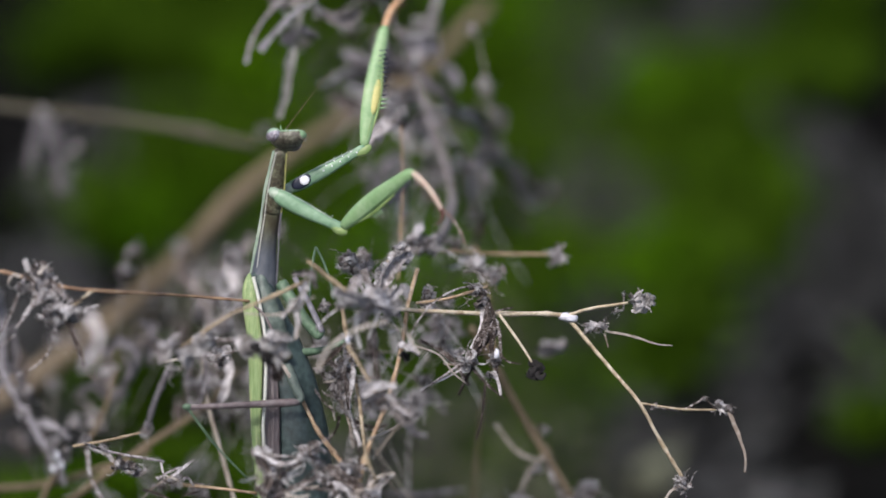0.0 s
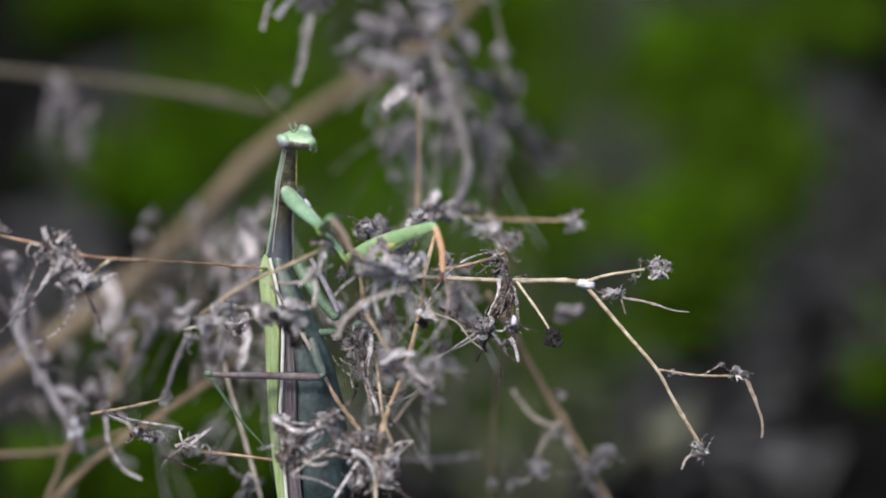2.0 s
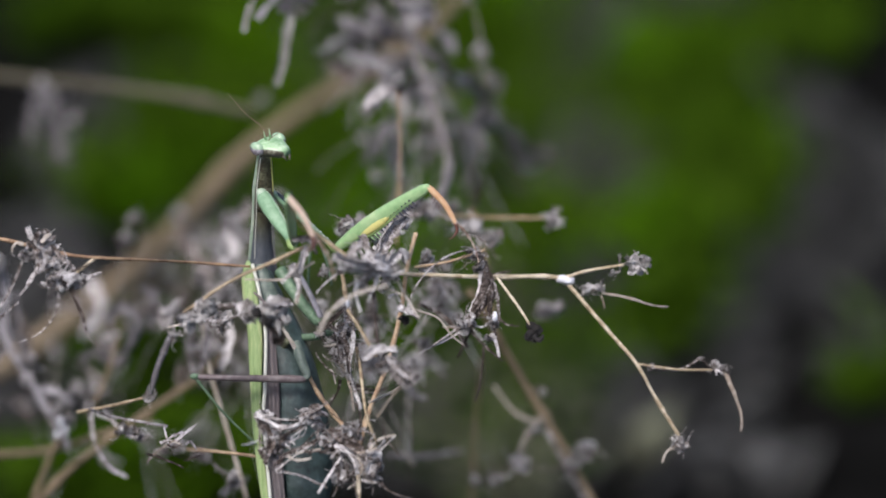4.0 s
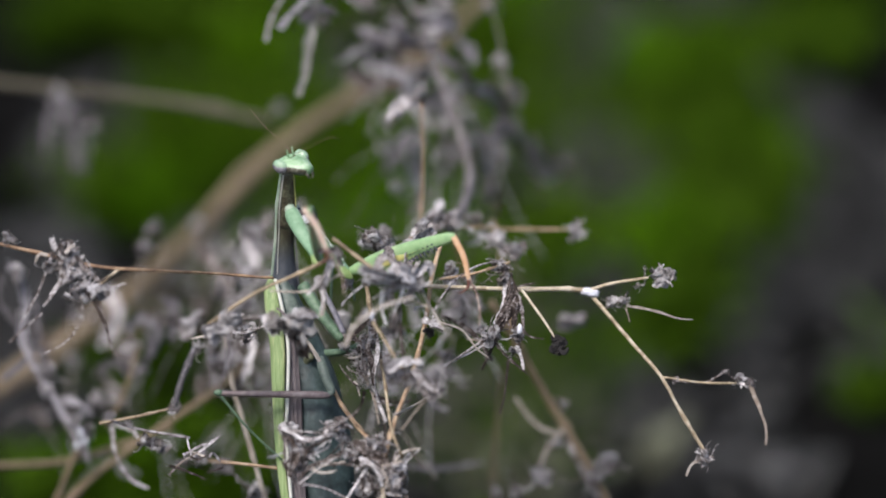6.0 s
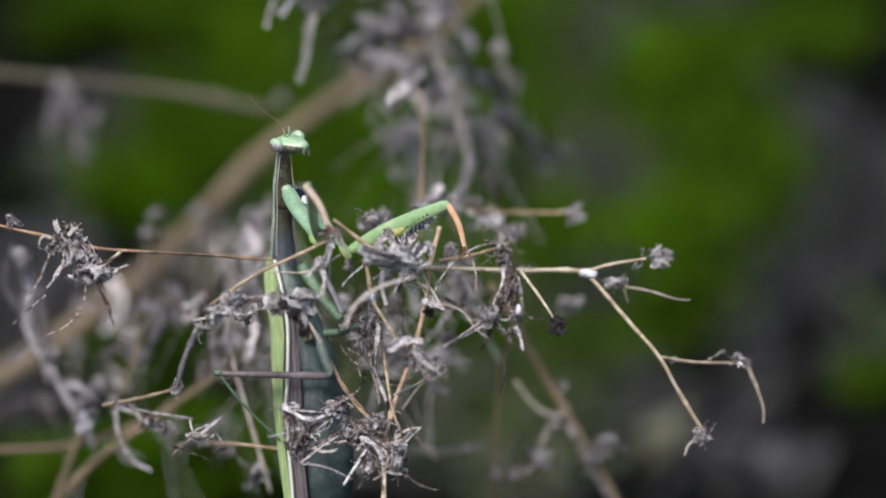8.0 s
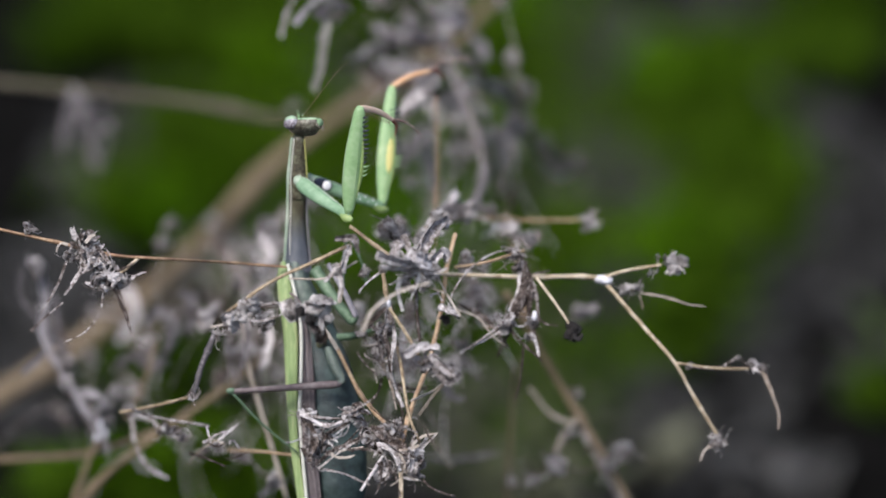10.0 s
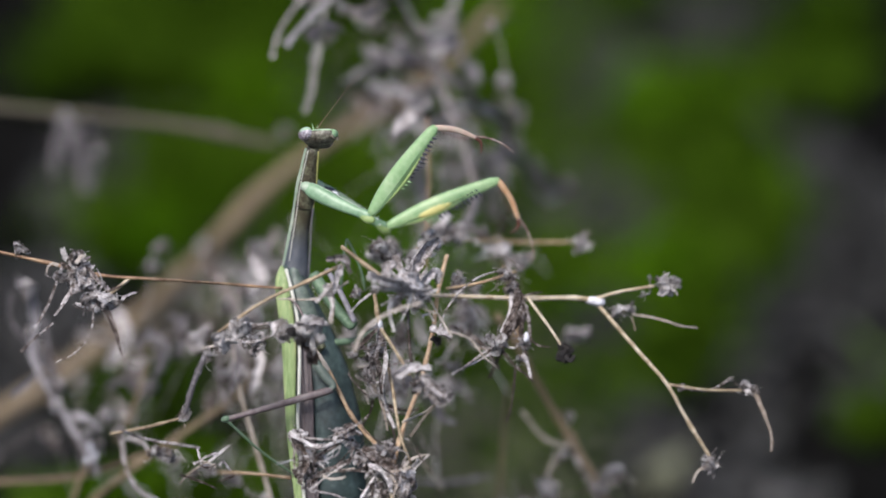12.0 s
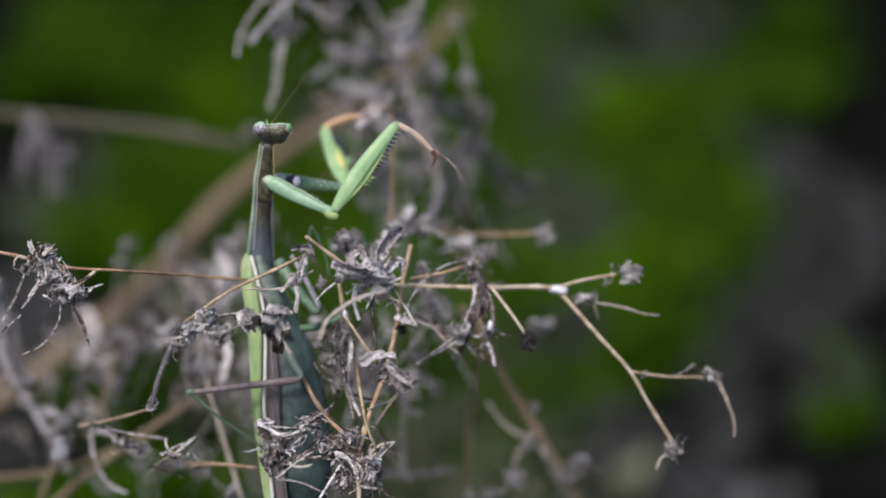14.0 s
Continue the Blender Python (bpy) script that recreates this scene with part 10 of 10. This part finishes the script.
    walk(walking_femur, [
        (0.0, bone(-22.57, 3.00, -26.26, -0.994, -0.095, -0.052)), (0.1, bone(-22.53, 3.00, -26.21, -0.994, -0.096, -0.047)), (0.2, bone(-22.50, 3.00, -26.17, -0.995, -0.096, -0.042)), (0.3, bone(-22.46, 3.00, -26.13, -0.995, -0.096, -0.036)),
        (0.4, bone(-22.42, 3.00, -26.09, -0.995, -0.096, -0.031)), (0.5, bone(-22.39, 3.00, -26.05, -0.995, -0.097, -0.025)), (0.6, bone(-22.35, 3.00, -26.01, -0.995, -0.097, -0.020)), (0.7, bone(-22.32, 3.00, -25.97, -0.995, -0.097, -0.014)),
        (0.8, bone(-22.28, 3.00, -25.93, -0.995, -0.097, -0.009)), (0.9, bone(-22.24, 3.00, -25.89, -0.995, -0.097, -0.004)), (1.0, bone(-22.21, 3.00, -25.84, -0.995, -0.098, 0.001)), (1.1, bone(-22.17, 3.00, -25.80, -0.995, -0.098, 0.006)),
        (1.2, bone(-22.13, 3.00, -25.75, -0.995, -0.098, 0.011)), (1.3, bone(-22.09, 3.00, -25.70, -0.995, -0.098, 0.015)), (1.4, bone(-22.05, 3.00, -25.65, -0.995, -0.098, 0.018)), (1.5, bone(-22.01, 3.00, -25.60, -0.995, -0.097, 0.021)),
        (1.6, bone(-21.96, 3.00, -25.54, -0.995, -0.097, 0.024)), (1.7, bone(-21.91, 3.00, -25.47, -0.995, -0.097, 0.024)), (1.8, bone(-21.84, 3.00, -25.39, -0.995, -0.096, 0.024)), (1.9, bone(-21.78, 3.00, -25.30, -0.995, -0.096, 0.024)),
        (2.0, bone(-21.72, 3.00, -25.22, -0.995, -0.096, 0.023)), (2.1, bone(-21.66, 3.00, -25.13, -0.995, -0.095, 0.021)), (2.2, bone(-21.60, 3.00, -25.06, -0.995, -0.095, 0.020)), (2.3, bone(-21.56, 3.00, -25.00, -0.995, -0.095, 0.019)),
        (2.4, bone(-21.52, 3.00, -24.95, -0.995, -0.094, 0.018)), (2.5, bone(-21.49, 3.00, -24.92, -0.995, -0.094, 0.017)), (2.6, bone(-21.47, 3.00, -24.90, -0.995, -0.094, 0.018)), (2.7, bone(-21.46, 3.00, -24.88, -0.995, -0.094, 0.018)),
        (3.0, bone(-21.42, 3.00, -24.85, -0.995, -0.095, 0.019)), (3.4, bone(-21.40, 3.00, -24.84, -0.995, -0.096, 0.022)), (3.8, bone(-21.39, 3.00, -24.85, -0.995, -0.097, 0.025)), (4.2, bone(-21.39, 3.00, -24.88, -0.995, -0.099, 0.028)),
        (4.6, bone(-21.37, 3.00, -24.90, -0.995, -0.100, 0.030)), (4.8, bone(-21.36, 3.00, -24.90, -0.995, -0.100, 0.030)), (5.0, bone(-21.35, 3.00, -24.90, -0.994, -0.100, 0.030)), (5.2, bone(-21.32, 3.00, -24.90, -0.995, -0.100, 0.029)),
        (5.4, bone(-21.28, 3.00, -24.89, -0.995, -0.100, 0.028)), (5.6, bone(-21.23, 3.00, -24.89, -0.995, -0.100, 0.026)), (5.8, bone(-21.19, 3.00, -24.88, -0.995, -0.099, 0.023)), (6.0, bone(-21.15, 3.00, -24.87, -0.995, -0.099, 0.021)),
        (6.2, bone(-21.11, 3.00, -24.86, -0.995, -0.099, 0.019)), (6.4, bone(-21.09, 3.00, -24.86, -0.995, -0.099, 0.018)), (6.6, bone(-21.09, 3.00, -24.86, -0.995, -0.099, 0.018)), (6.8, bone(-21.11, 3.00, -24.86, -0.995, -0.099, 0.019)),
        (7.0, bone(-21.14, 3.00, -24.86, -0.995, -0.099, 0.020)), (7.2, bone(-21.17, 3.00, -24.87, -0.995, -0.098, 0.022)), (7.4, bone(-21.20, 3.00, -24.90, -0.995, -0.098, 0.024)), (7.6, bone(-21.22, 3.00, -24.96, -0.995, -0.098, 0.027)),
        (7.7, bone(-21.23, 3.00, -24.99, -0.995, -0.098, 0.028)), (8.0, bone(-21.24, 3.00, -25.10, -0.995, -0.097, 0.028)), (8.4, bone(-21.25, 3.00, -25.27, -0.995, -0.096, 0.023)), (8.8, bone(-21.26, 3.00, -25.44, -0.995, -0.095, 0.011)),
        (9.2, bone(-21.29, 3.00, -25.61, -0.996, -0.094, -0.006)), (9.6, bone(-21.36, 3.00, -25.77, -0.995, -0.093, -0.029)), (9.8, bone(-21.41, 3.00, -25.84, -0.995, -0.093, -0.043)), (9.9, bone(-21.45, 3.00, -25.87, -0.994, -0.093, -0.051)),
        (10.0, bone(-21.48, 3.00, -25.90, -0.994, -0.093, -0.059)), (10.1, bone(-21.54, 3.00, -25.92, -0.993, -0.094, -0.071)), (10.2, bone(-21.63, 3.00, -25.94, -0.991, -0.094, -0.091)), (10.3, bone(-21.74, 3.00, -25.94, -0.989, -0.095, -0.116)),
        (10.4, bone(-21.86, 3.00, -25.94, -0.985, -0.095, -0.145)), (10.5, bone(-22.00, 3.00, -25.94, -0.980, -0.096, -0.175)), (10.6, bone(-22.14, 3.00, -25.93, -0.974, -0.096, -0.205)), (10.7, bone(-22.27, 3.00, -25.92, -0.968, -0.096, -0.232)),
        (10.8, bone(-22.40, 3.00, -25.91, -0.962, -0.097, -0.254)), (10.9, bone(-22.50, 3.00, -25.91, -0.958, -0.097, -0.268)), (11.0, bone(-22.58, 3.00, -25.91, -0.957, -0.097, -0.274)), (11.1, bone(-22.63, 3.00, -25.91, -0.956, -0.098, -0.275)),
        (11.2, bone(-22.66, 3.00, -25.90, -0.956, -0.098, -0.276)), (11.3, bone(-22.67, 3.00, -25.89, -0.956, -0.098, -0.276)), (11.4, bone(-22.68, 3.00, -25.88, -0.956, -0.097, -0.277)), (11.5, bone(-22.67, 3.00, -25.87, -0.956, -0.097, -0.276)),
        (11.6, bone(-22.67, 3.00, -25.87, -0.956, -0.097, -0.276)), (11.7, bone(-22.67, 3.00, -25.88, -0.957, -0.097, -0.274)), (11.8, bone(-22.68, 3.00, -25.89, -0.958, -0.096, -0.271)), (11.9, bone(-22.70, 3.00, -25.93, -0.959, -0.096, -0.268)),
        (12.0, bone(-22.74, 3.00, -25.98, -0.960, -0.096, -0.263)), (12.1, bone(-22.81, 3.00, -26.06, -0.962, -0.096, -0.255)), (12.2, bone(-22.90, 3.00, -26.17, -0.964, -0.096, -0.246)), (12.3, bone(-23.00, 3.00, -26.31, -0.967, -0.096, -0.235)),
        (12.4, bone(-23.12, 3.00, -26.46, -0.970, -0.096, -0.223)), (12.5, bone(-23.24, 3.00, -26.62, -0.973, -0.096, -0.210)), (12.6, bone(-23.35, 3.00, -26.77, -0.976, -0.096, -0.197)), (12.7, bone(-23.46, 3.00, -26.91, -0.978, -0.096, -0.184)),
        (12.8, bone(-23.54, 3.00, -27.01, -0.980, -0.096, -0.173)), (12.9, bone(-23.59, 3.00, -27.09, -0.982, -0.096, -0.164)), (13.0, bone(-23.61, 3.00, -27.11, -0.983, -0.096, -0.157)), (13.1, bone(-23.59, 3.00, -27.11, -0.984, -0.096, -0.152)),
        (13.2, bone(-23.53, 3.00, -27.09, -0.985, -0.096, -0.146)), (13.3, bone(-23.44, 3.00, -27.07, -0.985, -0.096, -0.141)), (13.4, bone(-23.32, 3.00, -27.05, -0.986, -0.095, -0.136)), (13.5, bone(-23.18, 3.00, -27.01, -0.987, -0.095, -0.131)),
        (13.6, bone(-23.03, 3.00, -26.98, -0.988, -0.095, -0.126)), (13.7, bone(-22.88, 3.00, -26.95, -0.988, -0.095, -0.120)), (13.8, bone(-22.73, 3.00, -26.91, -0.989, -0.094, -0.115)), (13.9, bone(-22.59, 3.00, -26.88, -0.989, -0.094, -0.110)),
        (14.0, bone(-22.47, 3.00, -26.85, -0.990, -0.094, -0.105)),
    ])
    walk(walking_shin, [
        (0.0, bone(-42.45, 1.09, -27.29, 0.622, 0.225, -0.750)), (0.1, bone(-42.42, 1.09, -27.15, 0.620, 0.224, -0.752)), (0.2, bone(-42.39, 1.08, -27.01, 0.619, 0.223, -0.753)), (0.3, bone(-42.35, 1.08, -26.86, 0.617, 0.222, -0.755)),
        (0.4, bone(-42.32, 1.07, -26.71, 0.616, 0.221, -0.756)), (0.5, bone(-42.29, 1.07, -26.56, 0.614, 0.219, -0.758)), (0.6, bone(-42.25, 1.07, -26.41, 0.612, 0.218, -0.760)), (0.7, bone(-42.22, 1.06, -26.26, 0.611, 0.217, -0.761)),
        (0.8, bone(-42.19, 1.06, -26.11, 0.609, 0.216, -0.763)), (0.9, bone(-42.15, 1.05, -25.96, 0.608, 0.215, -0.765)), (1.0, bone(-42.11, 1.05, -25.82, 0.606, 0.214, -0.766)), (1.1, bone(-42.07, 1.05, -25.67, 0.604, 0.213, -0.768)),
        (1.2, bone(-42.03, 1.05, -25.54, 0.603, 0.212, -0.769)), (1.3, bone(-41.99, 1.05, -25.41, 0.601, 0.211, -0.771)), (1.4, bone(-41.95, 1.05, -25.29, 0.599, 0.210, -0.772)), (1.5, bone(-41.91, 1.05, -25.17, 0.598, 0.209, -0.774)),
        (1.6, bone(-41.86, 1.06, -25.07, 0.596, 0.208, -0.775)), (1.7, bone(-41.81, 1.06, -24.98, 0.594, 0.208, -0.777)), (1.8, bone(-41.75, 1.07, -24.90, 0.592, 0.207, -0.779)), (1.9, bone(-41.68, 1.08, -24.83, 0.590, 0.207, -0.781)),
        (2.0, bone(-41.62, 1.09, -24.76, 0.587, 0.207, -0.782)), (2.1, bone(-41.56, 1.10, -24.71, 0.586, 0.207, -0.784)), (2.2, bone(-41.51, 1.10, -24.66, 0.584, 0.207, -0.785)), (2.3, bone(-41.46, 1.11, -24.63, 0.584, 0.207, -0.785)),
        (2.4, bone(-41.43, 1.11, -24.59, 0.584, 0.207, -0.785)), (2.5, bone(-41.40, 1.12, -24.57, 0.585, 0.207, -0.784)), (2.6, bone(-41.38, 1.12, -24.54, 0.588, 0.208, -0.782)), (2.7, bone(-41.37, 1.12, -24.52, 0.591, 0.208, -0.780)),
        (3.0, bone(-41.33, 1.11, -24.46, 0.601, 0.210, -0.771)), (3.4, bone(-41.30, 1.09, -24.40, 0.618, 0.213, -0.757)), (3.8, bone(-41.29, 1.06, -24.36, 0.637, 0.216, -0.740)), (4.2, bone(-41.28, 1.02, -24.33, 0.653, 0.219, -0.725)),
        (4.6, bone(-41.26, 1.00, -24.31, 0.664, 0.221, -0.714)), (4.8, bone(-41.25, 0.99, -24.30, 0.667, 0.222, -0.711)), (5.0, bone(-41.24, 0.99, -24.30, 0.668, 0.222, -0.711)), (5.2, bone(-41.21, 1.00, -24.31, 0.667, 0.222, -0.711)),
        (5.4, bone(-41.17, 1.00, -24.34, 0.666, 0.222, -0.712)), (5.6, bone(-41.13, 1.01, -24.37, 0.665, 0.223, -0.713)), (5.8, bone(-41.08, 1.01, -24.41, 0.664, 0.223, -0.714)), (6.0, bone(-41.04, 1.02, -24.45, 0.663, 0.223, -0.715)),
        (6.2, bone(-41.01, 1.02, -24.47, 0.662, 0.223, -0.716)), (6.4, bone(-40.99, 1.03, -24.49, 0.661, 0.223, -0.717)), (6.6, bone(-40.99, 1.03, -24.49, 0.660, 0.223, -0.718)), (6.8, bone(-41.01, 1.03, -24.48, 0.658, 0.223, -0.719)),
        (7.0, bone(-41.03, 1.03, -24.45, 0.657, 0.222, -0.720)), (7.2, bone(-41.07, 1.03, -24.43, 0.655, 0.222, -0.722)), (7.4, bone(-41.09, 1.03, -24.42, 0.654, 0.222, -0.724)), (7.6, bone(-41.12, 1.04, -24.42, 0.652, 0.221, -0.725)),
        (7.7, bone(-41.12, 1.04, -24.44, 0.652, 0.221, -0.725)), (8.0, bone(-41.14, 1.06, -24.55, 0.653, 0.221, -0.724)), (8.4, bone(-41.15, 1.08, -24.82, 0.658, 0.222, -0.720)), (8.8, bone(-41.17, 1.11, -25.22, 0.666, 0.224, -0.712)),
        (9.2, bone(-41.20, 1.13, -25.73, 0.677, 0.226, -0.700)), (9.6, bone(-41.26, 1.13, -26.35, 0.690, 0.229, -0.687)), (9.8, bone(-41.31, 1.14, -26.70, 0.697, 0.231, -0.679)), (9.9, bone(-41.33, 1.13, -26.89, 0.700, 0.232, -0.675)),
        (10.0, bone(-41.36, 1.13, -27.08, 0.704, 0.232, -0.671)), (10.1, bone(-41.40, 1.13, -27.35, 0.709, 0.233, -0.666)), (10.2, bone(-41.45, 1.12, -27.76, 0.716, 0.235, -0.658)), (10.3, bone(-41.51, 1.11, -28.27, 0.724, 0.236, -0.648)),
        (10.4, bone(-41.56, 1.10, -28.85, 0.733, 0.238, -0.638)), (10.5, bone(-41.60, 1.09, -29.44, 0.741, 0.240, -0.627)), (10.6, bone(-41.62, 1.08, -30.03, 0.749, 0.242, -0.616)), (10.7, bone(-41.63, 1.07, -30.55, 0.757, 0.244, -0.607)),
        (10.8, bone(-41.64, 1.06, -30.98, 0.762, 0.245, -0.599)), (10.9, bone(-41.67, 1.06, -31.28, 0.767, 0.246, -0.593)), (11.0, bone(-41.71, 1.05, -31.40, 0.770, 0.246, -0.589)), (11.1, bone(-41.76, 1.05, -31.41, 0.771, 0.246, -0.588)),
        (11.2, bone(-41.78, 1.05, -31.42, 0.770, 0.247, -0.588)), (11.3, bone(-41.79, 1.05, -31.42, 0.768, 0.247, -0.591)), (11.4, bone(-41.80, 1.05, -31.41, 0.765, 0.248, -0.594)), (11.5, bone(-41.80, 1.06, -31.40, 0.761, 0.249, -0.599)),
        (11.6, bone(-41.80, 1.06, -31.38, 0.757, 0.250, -0.603)), (11.7, bone(-41.81, 1.07, -31.36, 0.753, 0.251, -0.608)), (11.8, bone(-41.83, 1.07, -31.32, 0.750, 0.251, -0.612)), (11.9, bone(-41.87, 1.08, -31.28, 0.747, 0.252, -0.616)),
        (12.0, bone(-41.94, 1.08, -31.23, 0.745, 0.252, -0.618)), (12.1, bone(-42.05, 1.08, -31.17, 0.744, 0.252, -0.619)), (12.2, bone(-42.19, 1.08, -31.09, 0.743, 0.252, -0.620)), (12.3, bone(-42.35, 1.08, -31.01, 0.743, 0.252, -0.620)),
        (12.4, bone(-42.53, 1.08, -30.91, 0.743, 0.251, -0.621)), (12.5, bone(-42.70, 1.09, -30.81, 0.743, 0.251, -0.621)), (12.6, bone(-42.87, 1.09, -30.71, 0.743, 0.250, -0.621)), (12.7, bone(-43.02, 1.09, -30.59, 0.743, 0.250, -0.620)),
        (12.8, bone(-43.14, 1.09, -30.48, 0.744, 0.250, -0.620)), (12.9, bone(-43.23, 1.09, -30.37, 0.745, 0.250, -0.619)), (13.0, bone(-43.27, 1.09, -30.26, 0.746, 0.250, -0.617)), (13.1, bone(-43.27, 1.09, -30.14, 0.748, 0.250, -0.615)),
        (13.2, bone(-43.22, 1.09, -30.02, 0.749, 0.251, -0.613)), (13.3, bone(-43.14, 1.09, -29.89, 0.750, 0.252, -0.611)), (13.4, bone(-43.04, 1.09, -29.76, 0.751, 0.253, -0.610)), (13.5, bone(-42.92, 1.10, -29.63, 0.752, 0.254, -0.608)),
        (13.6, bone(-42.78, 1.10, -29.49, 0.753, 0.255, -0.606)), (13.7, bone(-42.65, 1.11, -29.35, 0.754, 0.256, -0.604)), (13.8, bone(-42.51, 1.11, -29.22, 0.755, 0.257, -0.603)), (13.9, bone(-42.38, 1.12, -29.08, 0.756, 0.259, -0.601)),
        (14.0, bone(-42.27, 1.12, -28.95, 0.757, 0.260, -0.599)),
    ])


motions()
